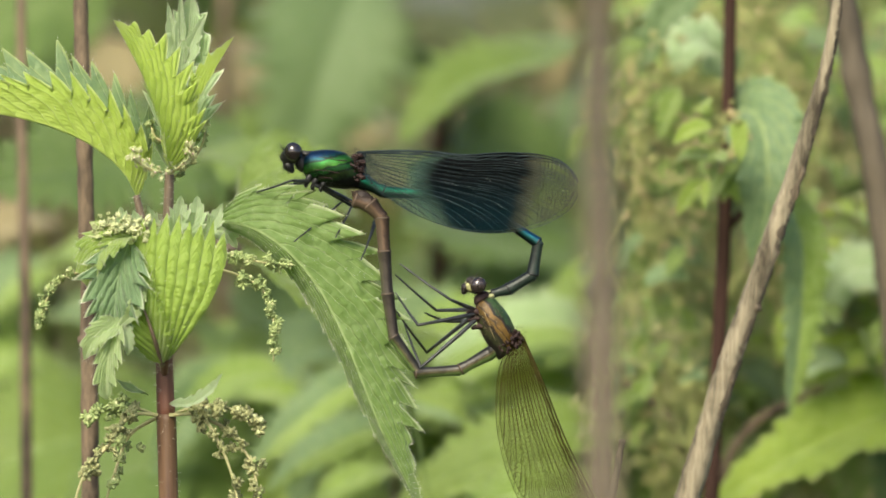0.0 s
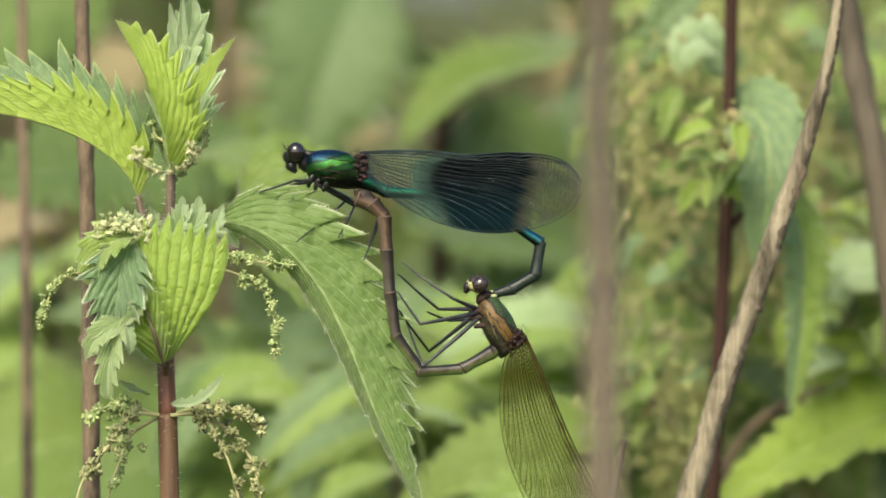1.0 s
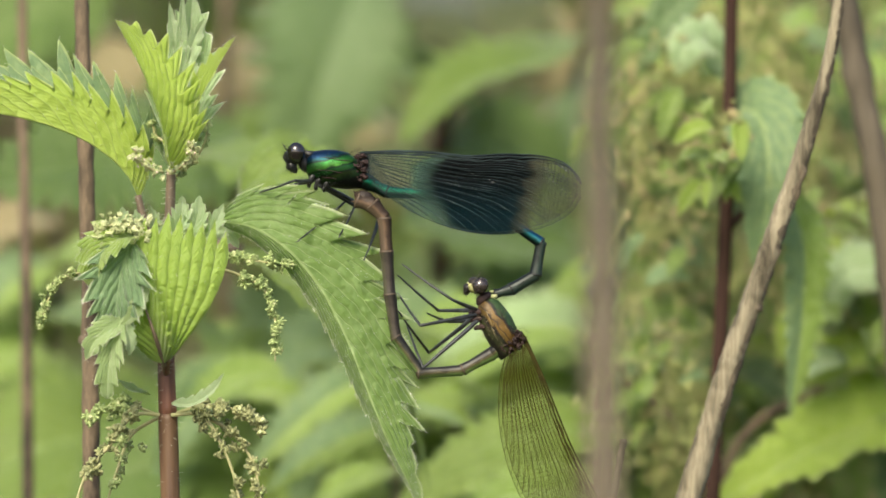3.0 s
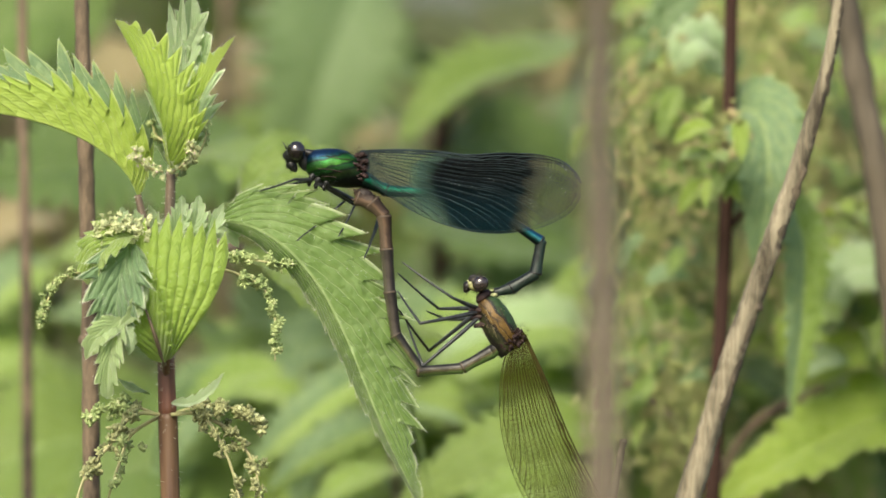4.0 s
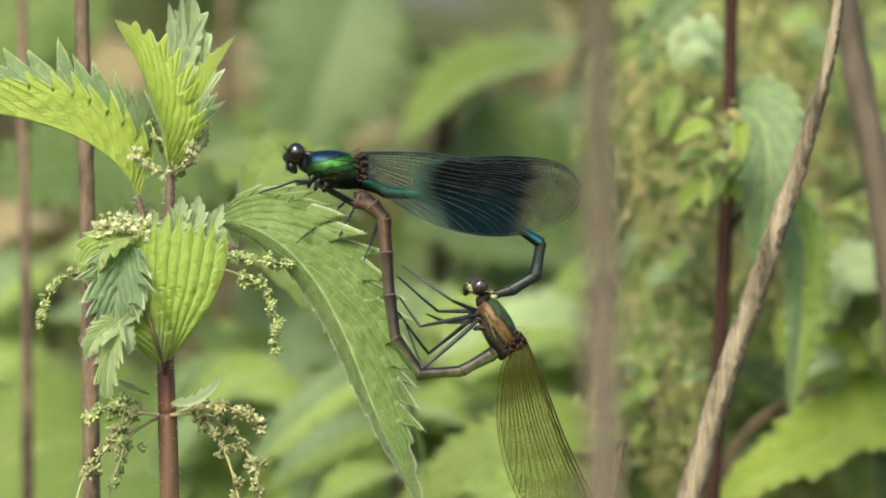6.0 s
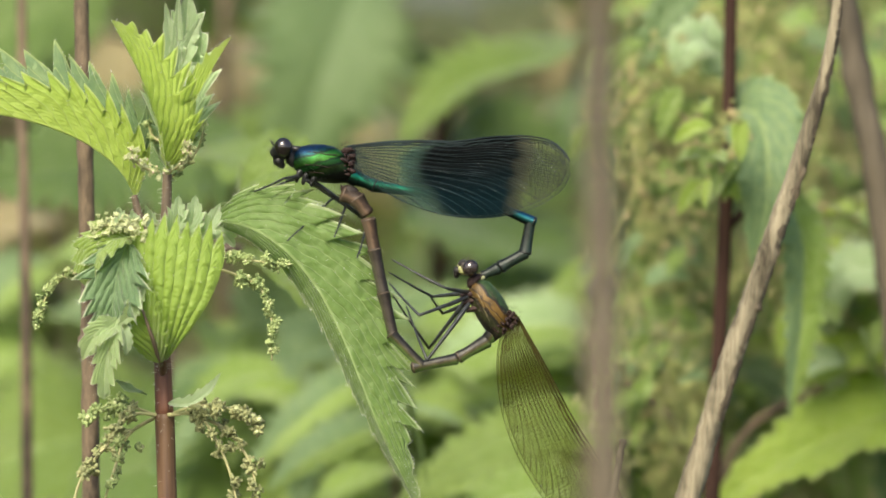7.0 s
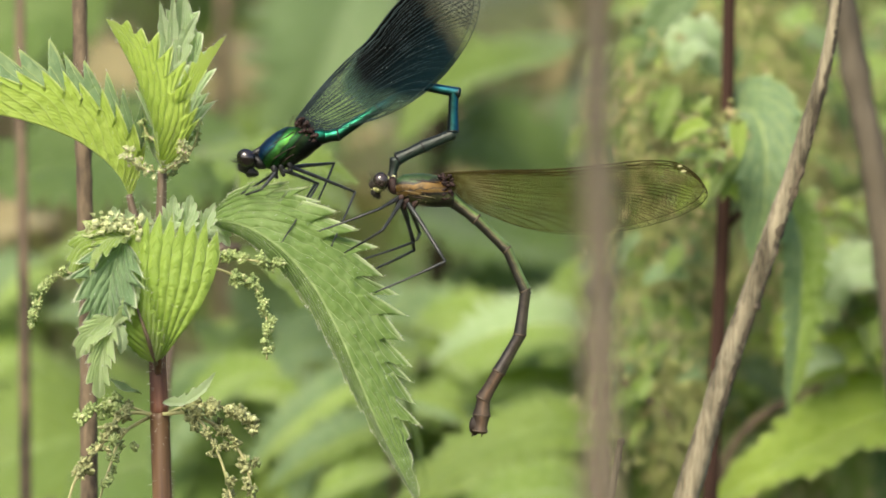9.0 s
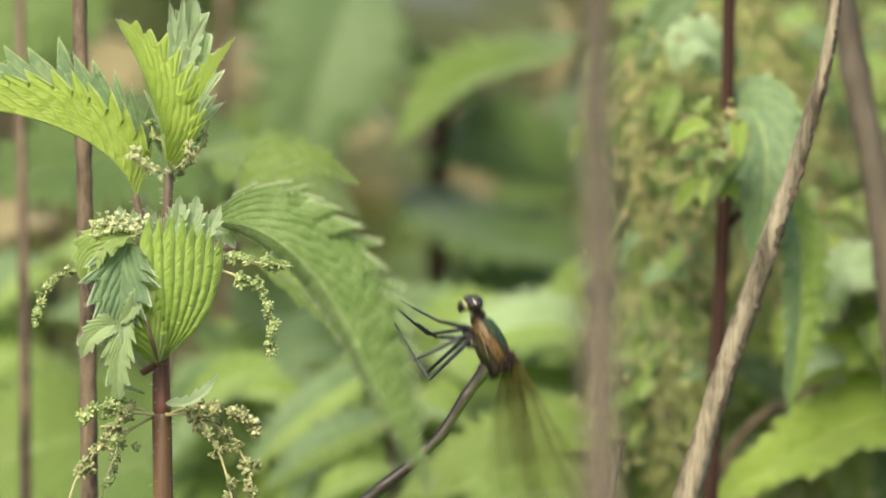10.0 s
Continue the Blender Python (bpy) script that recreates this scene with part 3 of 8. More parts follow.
def make_tail(fly, lengths, radii, mats, ring=None):
    """Abdomen rings, each a rigid piece overlapping the next."""
    s = Shape()
    r = radii[0]
    loft(s, [(-0.9, 0, r * 0.6, r * 0.6), (-0.5, 0, r * 1.05, r * 1.0), (0.6, 0, r * 1.1, r * 1.05), (1.6, 0, r, r), (2.5, 0, r * 0.95, r * 0.95), (2.9, 0, r * 0.5, r * 0.5)], 14)
    fly.tail.append(s.make("abdomen_segment", mats[0], fly.root))
    for i, (ln, m) in enumerate(zip(lengths, mats)):
        r0, r1 = radii[i], radii[i + 1]
        s = Shape()
        rows = [(-0.34, 0, 0.55 * r0, 0.55 * r0), (-0.15, 0, 0.93 * r0, 0.93 * r0), (0.08, 0, r0 * 1.02, r0 * 1.0), (0.35, 0, r0 * 0.95, r0 * 0.95),
                (ln * 0.35, 0, (r0 * 0.62 + r1 * 0.3), (r0 * 0.62 + r1 * 0.3)), (ln * 0.7, 0, r1 * 0.93, r1 * 0.93), (ln - 0.3, 0, r1 * 1.04, r1 * 1.02),
                (ln - 0.06, 0, r1 * 1.10, r1 * 1.07), (ln + 0.12, 0, r1 * 1.0, r1 * 0.98), (ln + 0.3, 0, r1 * 0.6, r1 * 0.6)]
        loft(s, rows, 14)
        loft(s, [(ln - 0.2, 0, r1 * 1.04, r1 * 1.02), (ln - 0.1, 0, r1 * 1.115, r1 * 1.085), (ln + 0.0, 0, r1 * 1.115, r1 * 1.085), (ln + 0.08, 0, r1 * 1.02, r1 * 1.0)], 14, 1)
        fly.tail.append(s.make("abdomen_segment", [m, ring or BLACK], fly.root))


def make_wings(fly, length, top, bottom, rows, cross, mem_mat, vein_mat, label, mark=None, plain=(2, 2)):
    mem, ven = wing_mesh(length, top, bottom, rows, cross, 5, plain, 0.017 if mark is None else 0.012, 0.85 if mark is None else 0.75, 0.011 if mark is None else 0.006)
    first = None
    for i in range(4):
        if first is None:
            first = mem.make("wing", mem_mat, fly.root, label)
            veins = ven.make("vein_net", vein_mat, first, smooth=False)
            w = first
            if mark:
                s = Shape()
                s.ball(mark, (0.34, 0.05, 0.12), 10, 6)
                spot = s.make("wing_spot", PALE, first, "small white spot near the wing tip")
        else:
            w = tagged(new("wing", first.data), label)
            w.parent = fly.root
            v = new("vein_net", veins.data)
            v.parent = w
            if mark:
                v = tagged(new("wing_spot", spot.data), "small white spot near the wing tip")
                v.parent = w
        fly.wings.append(w)


def make_head(fly, at, mats, eye, face, seed, tilt, size=1.2):
    """Head with bulging eyes, face plates, mouth and feelers."""
    turn = Matrix.Rotation(radians(tilt), 4, "Y")
    s = Shape()
    s.ball((0.05, 0, 0.1), (1.05, 1.5, 1.1), 14, 10, rough=0.2)
    s.ball((-0.7, 0, -0.15), (0.75, 1.25, 0.85), 14, 10, rough=0.35)
    s.ball((-0.72, 0, -0.95), (0.62, 0.85, 0.75), 12, 9, rough=0.4)
    s.ball((-0.55, 0, -1.5), (0.4, 0.55, 0.45), 10, 8, rough=0.4)
    s.tube([(0.7, 0, 0.0), (1.4, 0, -0.2), (2.0, 0, -0.45)], [0.5, 0.42, 0.5], 10)
    for e in (-1, 1):
        s.tube([(-0.6, e * 0.6, 0.55), (-0.95, e * 0.75, 0.9), (-1.25, e * 0.95, 1.75)], [0.1, 0.07, 0.02], 5)
    bristles(s, ((-0.1, 0, 0.2), (0.9, 1.3, 1.0)), 140, 0.8, seed)
    bristles(s, ((-0.6, 0, -1.0), (0.6, 0.8, 0.7)), 70, 0.5, seed + 1)
    head = s.make("head", mats, fly.root)
    head.matrix_basis = Matrix.Translation(Vector(at) * SCALE) @ turn @ Matrix.Scale(size, 4)
    for e in (-1, 1):
        s = Shape()
        s.ball((0, 0, 0), (0.98, 0.85, 1.08), 18, 12)
        ob = s.make("eye", eye, head, "large glossy dark eye")
        ob.location = Vector((0.12, e * 1.4, 0.3)) * SCALE
    s = Shape()
    s.ball((-1.12, 0, -0.62), (0.22, 0.62, 0.22), 10, 6)
    s.ball((-0.95, 0, -1.1), (0.16, 0.5, 0.16), 10, 6)
    if face is not BLACK:
        s.ball((-0.75, -0.75, -0.55), (0.3, 0.35, 0.4), 8, 6)
        s.ball((-0.75, 0.75, -0.55), (0.3, 0.35, 0.4), 8, 6)
        for e in (-1, 1):
            s.ball((-0.3, e * 1.15, -0.75), (0.55, 0.42, 0.4), 10, 7, 1, rough=0.3)
    s.make("face_plate", [face, CHEEK], head)
    return head


def make_thorax(fly, mat, joint, dark, seed, joint_at, pale=None, slim=0.92, low=0.0, fuzz=None):
    s = Shape()
    loft(s, [(-4.1, 0.35, 0.8, 0.7), (-3.7, 0.4, 1.5, 1.2), (-3.0, 0.3, 2.15, 1.6), (-1.5, 0.05, 2.6, 1.95), (0, -0.1, 2.75, 2.05), (1.5, -0.35, 2.65, 1.95),
             (2.6, -0.8, 2.2, 1.65), (3.3, -1.35, 1.65, 1.3), (3.8, -1.75, 1.1, 1.0)], 22)
    for p in s.v:
        p.z = p.z * slim + low
        p.z += 0.10 * noise.noise(p * 0.9)
        p.y *= 1 + 0.08 * noise.noise(p * 1.3)
    th = s.make("thorax", mat, fly.root)
    s = Shape()
    loft(s, [(-5.0, 0.7, 0.55, 0.5), (-4.7, 0.75, 1.0, 0.95), (-4.2, 0.7, 1.25, 1.1), (-3.8, 0.5, 1.0, 0.9)], 14)
    bristles(s, ((-4.4, 0, 0.7), (0.6, 1.0, 1.1)), 40, 0.45, seed)
    s.make("neck_shield", dark, fly.root)
    s = Shape()
    rnd = random.Random(seed)
    for _ in range(150):
        r = rnd.uniform(0.12, 0.34)
        s.ball((joint_at[0] + rnd.uniform(-0.6, 1.2), rnd.choice((-1, 1)) * rnd.uniform(0.5, 1.6), joint_at[1] + rnd.uniform(-2.6, 0.8)), (r * 1.2, r, r * 0.7), 8, 6, rough=0.8,
               turn=Euler((rnd.uniform(-1, 1), rnd.uniform(-1, 1), 0)).to_matrix())
    bristles(s, ((joint_at[0], 0, joint_at[1]), (1.2, 1.4, 1.6)), 150, 0.4, seed + 3)
    s.make("wing_joint", joint, fly.root)
    s = Shape()
    for x, z in ((-3.3, -1.5 * slim + low), (-2.4, -1.9 * slim + low), (-1.3, -2.2 * slim + low)):
        for e in (-1, 1):
            s.ball((x, e * 0.75, z), (0.42, 0.6, 0.9), 9, 7, rough=0.4, turn=Euler((0, 0.5, 0)).to_matrix())
            s.ball((x - 0.35, e * 0.75, z - 0.7), (0.3, 0.4, 0.45), 8, 6, rough=0.4)
    s.make("hip", dark, fly.root)
    s = Shape()
    bristles(s, ((-0.5, 0, -0.2 + low), (3.2, 1.9, 2.5 * slim)), 380, 0.6, seed + 7)
    s.make("down", fuzz or dark, fly.root)
    s = Shape()
    for e in (-1, 1):
        for x0, z0, x1, z1 in ((-2.9, 1.75, 1.9, 1.0), (-2.6, -0.15, 2.4, -0.9), (-1.9, -1.25, 2.6, -2.0)):
            line = []
            for k in range(13):
                x, z = x0 + (x1 - x0) * k / 12, z0 + (z1 - z0) * k / 12 + 0.05 * math.sin(k * 0.9 + x0)
                half = 2.7 - 0.12 * (x + 0.3) ** 2
                y = 2.0 * math.sqrt(max(0.05, 1 - (z / half) ** 2)) * (1 - 0.012 * (x + 0.3) ** 2)
                line.append((x, e * y, z * slim + low))
            s.tube(line, [0.03, 0.05, 0.06, 0.06, 0.05, 0.05, 0.06, 0.07, 0.06, 0.06, 0.07, 0.07, 0.03], 6)
    s.make("seam", WING_JOINT, fly.root)
    if pale:
        s = Shape()
        for x, z, a in ((-1.6, -0.55, 28), (0.3, -1.25, 32)):
            for e in (-1, 1):
                pts = [(x + 1.1 * k, e * (2.02 - 0.05 * k * k), (z - 0.28 * k) * slim + low) for k in (-1, -0.4, 0.3, 1)]
                s.tube(pts, [0.02, 0.04, 0.04, 0.015], 6)
        s.make("side_stripe", fuzz, fly.root)


def build_male():
    fly = Damselfly("male_damselfly", "metallic blue-green damselfly with dark banded wings on a nettle leaf", 0.0,
                    [(-3.3, -0.9, -1.7), (-2.4, -0.9, -2.2), (-1.3, 0.2, -2.5), (-3.3, 0.9, -1.7), (-2.4, 0.9, -2.2), (-1.3, 0.9, -2.5)],
                    (3.1, 1.6), (2.3, -1.0), (-1, 1, 1, 1, 1, 1))
    make_thorax(fly, MALE_THORAX, WING_JOINT, BLACK, 11, (2.9, 0.9))
    make_head(fly, (-5.35, 0, 1.75), BLACK, EYE_DARK, BLACK, 21, -12)
    make_tail(fly, (3.4, 6.3, 6.1, 5.8, 5.25, 4.3, 3.7, 2.3), (1.15, 0.86, 0.68, 0.66, 0.7, 0.76, 0.82, 0.82, 0.6),
              (MALE_FRONT,) * 2 + (MALE_ABDOMEN,) * 3 + (MALE_TAIL,) * 3)
    s = Shape()
    for e in (-1, 1):
        s.tube([(2.2, e * 0.4, 0.25), (2.7, e * 0.75, 0.2), (3.2, e * 0.7, 0.0), (3.5, e * 0.35, -0.2)], [0.3, 0.27, 0.22, 0.12], 7)
        s.tube([(2.2, e * 0.25, -0.35), (2.8, e * 0.35, -0.5), (3.1, e * 0.25, -0.45)], [0.2, 0.15, 0.08], 6)
    s.make("clasper", PALE, fly.tail[-1], "pale claspers")
    make_wings(fly, 29.0, [(0, 0, 0.5), (5, 0, 0.75), (12.4, 0, 0.35), (13.2, 0, 0.25), (20, 0, 0.45), (25, 0, 0.05), (27.2, 0, -0.7), (28.5, 0, -1.9), (29.0, 0, -3.0)],
               [(0, 0, -0.6), (1.0, 0, -2.8), (4.8, 0, -6.0), (10.8, 0, -8.9), (16.5, 0, -9.9), (21.5, 0, -9.5), (25.5, 0, -8.2), (28.0, 0, -6.4), (29.0, 0, -4.6)],
               19, 0.6, MALE_WING, [VEIN_DARK, VEIN_FINE, WING_SPECK], "clear wing with a broad blue-black band", None, (0.30, 0.81))
    return fly


def build_female():
    fly = Damselfly("female_damselfly", "golden-green female damselfly with olive tinted wings beside the male", -0.7,
                    [(-3.6, -0.9, -0.9), (-3.1, -0.9, -1.2), (-2.4, -0.9, -1.5), (-3.6, 0.9, -0.9), (-3.1, 0.9, -1.2), (-2.4, 0.9, -1.5)],
                    (2.5, 1.9), (2.2, -0.2))
    make_thorax(fly, FEMALE_THORAX, WING_JOINT, WING_JOINT, 31, (2.4, 1.3), PALE, 0.8, 0.2, FUZZ)
    make_head(fly, (-6.0, 0, 1.0), FEMALE_GREY, EYE_BROWN, PALE, 41, -8, 1.05)
    make_tail(fly, (4.35, 5.8, 5.9, 5.85, 5.7, 4.3, 2.4, 2.1), (0.95, 0.78, 0.72, 0.76, 0.82, 0.88, 0.95, 1.12, 1.0),
              (FEMALE_GREEN, FEMALE_GREEN, FEMALE_GREEN, FEMALE_GREY, FEMALE_GREY, FEMALE_BROWN, FEMALE_BROWN, FEMALE_BROWN), RING_BROWN)
    s = Shape()
    s.ball((1.3, 0, -0.6), (1.35, 0.7, 0.95), 12, 8, rough=0.2)
    s.tube([(2.3, 0, -0.6), (2.9, 0, -1.0)], [0.2, 0.08], 6)
    for e in (-1, 1):
        s.tube([(2.0, e * 0.35, 0.35), (2.8, e * 0.42, 0.35)], [0.16, 0.06], 6)
    s.make("egg_layer", FEMALE_BROWN, fly.tail[-1], "brown swollen egg-laying tip")
    make_wings(fly, 34.5, [(0, 0, 0.4), (6, 0, 0.75), (15, 0, 0.95), (22, 0, 1.6), (27, 0, 2.1), (31, 0, 1.7), (33.2, 0, 0.4), (34.3, 0, -1.0), (34.5, 0, -1.7)],
               [(0, 0, -0.5), (1.8, 0, -2.6), (8, 0, -5.9), (15.5, 0, -7.3), (22, 0, -6.9), (28, 0, -5.6), (32, 0, -4.0), (34, 0, -2.6), (34.5, 0, -1.7)],
               19, 0.56, FEMALE_WING, [VEIN_OLIVE, VEIN_OLIVE_FINE, WING_SPECK], "olive-brown tinted netted wing", (31.2, -0.05, 1.35))
    return fly

# ---- plants: materials and kinds ----
LEAF_LIME = leaf_mat("young_nettle_leaf", (0.22, 0.35, 0.04), (0.41, 0.53, 0.10), (0.42, 0.53, 0.16), 0.38, edge=0.7, swells=0.13, puffs=14.0, hem=(0.58, 0.65, 0.32))
LEAF_FRONT = leaf_mat("broad_young_leaf", (0.165, 0.28, 0.03), (0.29, 0.41, 0.07), (0.235, 0.34, 0.065), 0.38, edge=0.9, puffs=15.0)
LEAF_TEAL = leaf_mat("blue_green_young_leaf", (0.085, 0.165, 0.07), (0.19, 0.30, 0.135), (0.26, 0.38, 0.19), 0.32, 0.5, edge=0.9, hem=(0.66, 0.72, 0.52))
LEAF_TONGUE = leaf_mat("pale_green_young_leaf", (0.24, 0.37, 0.13), (0.40, 0.53, 0.24), (0.46, 0.58, 0.30), 0.32, 0.5, edge=0.9, hem=(0.70, 0.75, 0.55))
LEAF_GREEN = leaf_mat("nettle_leaf", (0.13, 0.23, 0.033), (0.26, 0.37, 0.07), (0.40, 0.50, 0.24), 0.32)
LEAF_PALE = leaf_mat("pale_nettle_leaf", (0.24, 0.38, 0.17), (0.43, 0.56, 0.31), (0.55, 0.65, 0.43), 0.3, 0.55, edge=0.9, hem=(0.76, 0.79, 0.66))
PERCH = leaf_mat("downy_nettle_leaf", (0.085, 0.16, 0.03), (0.195, 0.305, 0.08), (0.40, 0.51, 0.25), 0.4, edge=0.8, swells=0.09, hem=(0.56, 0.64, 0.42))
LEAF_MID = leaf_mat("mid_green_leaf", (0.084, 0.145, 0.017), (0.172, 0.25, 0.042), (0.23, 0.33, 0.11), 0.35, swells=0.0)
# the nettle leaf again, background shade put into a darker base colour
LEAF_SHADED = leaf_mat("shaded_nettle_leaf", (0.052, 0.105, 0.014), (0.12, 0.195, 0.034), (0.16, 0.225, 0.075), 0.35, swells=0.0)
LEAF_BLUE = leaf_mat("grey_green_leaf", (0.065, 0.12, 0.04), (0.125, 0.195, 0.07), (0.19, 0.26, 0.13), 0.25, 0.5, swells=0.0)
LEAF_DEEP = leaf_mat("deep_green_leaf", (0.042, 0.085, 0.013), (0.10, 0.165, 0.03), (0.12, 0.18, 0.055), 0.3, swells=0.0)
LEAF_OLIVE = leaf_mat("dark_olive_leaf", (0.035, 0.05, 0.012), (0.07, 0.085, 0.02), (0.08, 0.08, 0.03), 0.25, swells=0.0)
LEAF_DRY = leaf_mat("faded_leaf", (0.19, 0.17, 0.075), (0.30, 0.25, 0.13), (0.34, 0.29, 0.16), 0.3, swells=0.0)
FLOWER = plain_mat("nettle_flower", (0.07, 0.125, 0.028), (0.37, 0.44, 0.18), 900, 0.7, relief=0.5)
HANGING = leaf_mat("blue_green_leaf", (0.09, 0.165, 0.075), (0.18, 0.275, 0.125), (0.38, 0.46, 0.18), 0.35, 0.5, edge=1.2, swells=0.0)
FLOWER_WHITE = plain_mat("nettle_flower_bud", (0.30, 0.36, 0.14), (0.55, 0.57, 0.33), 900, 0.7, relief=0.5)
FLOWER_TIP = plain_mat("pinkish_bud", (0.50, 0.34, 0.29), (0.70, 0.58, 0.50), 1500, 0.7)
FLOWER_BACK = plain_mat("fading_nettle_flower", (0.14, 0.18, 0.05), (0.34, 0.355, 0.13), 300, 0.8, relief=0.4)
FLOWER_TAN = plain_mat("tan_nettle_flower", (0.25, 0.21, 0.09), (0.44, 0.38, 0.20), 300, 0.8, relief=0.4)
STALK = plain_mat("flower_stalk", (0.28, 0.30, 0.12), (0.42, 0.38, 0.2), 400, 0.6)
STEM_RED = plain_mat("reddish_nettle_stem", (0.055, 0.019, 0.013), (0.20, 0.088, 0.055), 300, 0.5, relief=0.4, stretch=(1, 1, 0.07))
STEM_GREEN = plain_mat("greenish_nettle_stem", (0.07, 0.048, 0.04), (0.17, 0.13, 0.085), 260, 0.5, relief=0.4, stretch=(1, 1, 0.07))
STEM_MIX = plain_mat("green_and_red_stem", (0.05, 0.022, 0.014), (0.18, 0.11, 0.058), 300, 0.5, relief=0.4, stretch=(1, 1, 0.05))
FLOWER_FADE = plain_mat("greyish_nettle_flower", (0.08, 0.10, 0.035), (0.36, 0.37, 0.17), 900, 0.75, relief=0.5)
STEM_BROWN = plain_mat("brown_dry_stem", (0.022, 0.016, 0.010), (0.19, 0.14, 0.09), 260, 0.85, relief=0.7, stretch=(1, 1, 0.3))
STEM_DARK = plain_mat("dark_red_stem", (0.02, 0.011, 0.008), (0.055, 0.03, 0.022), 500, 0.85, spec=0.12, relief=0.4, stretch=(1, 1, 0.08))
STICK = plain_mat("weathered_stick", (0.04, 0.032, 0.017), (0.28, 0.245, 0.165), 420, 0.85, relief=0.9, dist=0.0008, stretch=(1, 1, 0.10))
# rough bark tone, darker so that it also paints the stick's shaded side
STICK_SHADE_BARK = plain_mat("shaded_side_stick_bark", (0.03, 0.024, 0.016), (0.14, 0.112, 0.074), 480, 0.9, relief=0.9, dist=0.0008, stretch=(1, 1, 0.2))
STICK_DARK = plain_mat("old_dark_stick", (0.045, 0.037, 0.025), (0.118, 0.098, 0.068), 200, 0.85, relief=0.7, stretch=(1, 1, 0.1))
HAIR = plain_mat("plant_hair", (0.55, 0.58, 0.46), (0.75, 0.76, 0.66), 500, 0.5)
SOIL = plain_mat("mossy_leaf_litter", (0.03, 0.035, 0.014), (0.10, 0.10, 0.04), 14, 0.95, relief=0.8, dist=0.01)


def leaf_part(parent, origin, path, width, up, mat, label="", down=0, **kw):
    s = Shape()
    s.leaf(shifted(path, path[0]), width, up, **kw)
    ob = s.make("leaf", mat, parent, label)
    ob.location = (Vector(path[0]) - Vector(origin)) * SCALE
    if down:
        Shape().fringe(s, down, 7).make("leaf_down", HAIR, ob)
    return ob


def stalk_part(parent, origin, path, radii, mat, name="leaf_stalk", hairs=0, seed=1):
    pts = smooth_path(shifted(path, origin), 14)
    rr = [radii[0] + (radii[1] - radii[0]) * k / 13 for k in range(14)]
    s = Shape()
    s.tube(pts, rr, 16)
    for i, p in enumerate(s.v):
        c = pts[i // 16]
        s.v[i] = c + (p - c) * (1 + 0.09 * math.cos(math.pi * (i % 16) / 2))
    if hairs:
        rnd = random.Random(seed)
        for _ in range(hairs):
            k = rnd.randrange(13)
            p = pts[k].lerp(pts[k + 1], rnd.random())
            t = (pts[k + 1] - pts[k]).normalized()
            a = rnd.uniform(0, 2 * math.pi)
            d = Vector((math.cos(a), math.sin(a), 0))
            d = (d - t * d.dot(t)).normalized()
            q = p + d * rr[k]
            s.tube([q - d * 0.1, q + d * rnd.uniform(0.3, 0.8) + t * rnd.uniform(-0.1, 0.3)], [0.028, 0.008], 3, 1)
        return s.make(name, [mat, HAIR], parent)
    return s.make(name, mat, parent)


def star_flower(s, c, r, rnd, mi=0, tip=None):
    """A tight knot of four-lobed flowers."""
    c = Vector(c)
    turn = Euler((rnd.uniform(0, 6), rnd.uniform(0, 6), rnd.uniform(0, 6))).to_matrix()
    s.ball(c, r * 0.5, 6, 4, mi, rough=0.3)
    for k in range(8):
        a = 2 * math.pi * k / 8
        d = (turn @ Vector((math.cos(a), math.sin(a), rnd.uniform(-0.7, 0.9)))).normalized()
        ln = r * rnd.uniform(0.8, 1.2)
        s.tube([c + d * ln * 0.15, c + d * ln * 0.6, c + d * ln * 0.85, c + d * ln], [r * 0.12, r * 0.26, r * 0.2, r * 0.04], 5, mi)
    if tip is not None and rnd.random() < 0.6:
        d = turn @ Vector((0, 0, 1))
        s.ball(c + d * r * 0.6, r * 0.32, 5, 4, tip, rough=0.3)


def catkin(parent, origin, path, size, count, spread, mats, seed, stalk=0.22, gap=0.0, label="", tight=0.27):
    """A hanging string of flower knots on a thin stalk."""
    rnd = random.Random(seed)
    pts = smooth_path(shifted(path, origin), 40)
    s = Shape()
    s.tube(pts, [stalk - stalk * 0.5 * k / 39 for k in range(40)], 6)
    st = s.make("flower_string", STALK, parent, label)
    knots = max(4, min(12, count // 6))
    for g in range(knots):
        s = Shape()
        for _ in range(max(1, count // knots)):
            u = gap + (1 - gap) * min(max((g + 0.5 + rnd.gauss(0, tight)) / knots, 0), 1)
            p = pts[min(39, int(u * 39))]
            off = Vector((rnd.gauss(0, 1), rnd.gauss(0, 1), rnd.gauss(0, 1))) * spread * (1.1 - 0.5 * u)
            star_flower(s, p + off, size * rnd.uniform(0.6, 1.15), rnd, 0, 1)
        s.make("flower_head", mats, st)
    return st


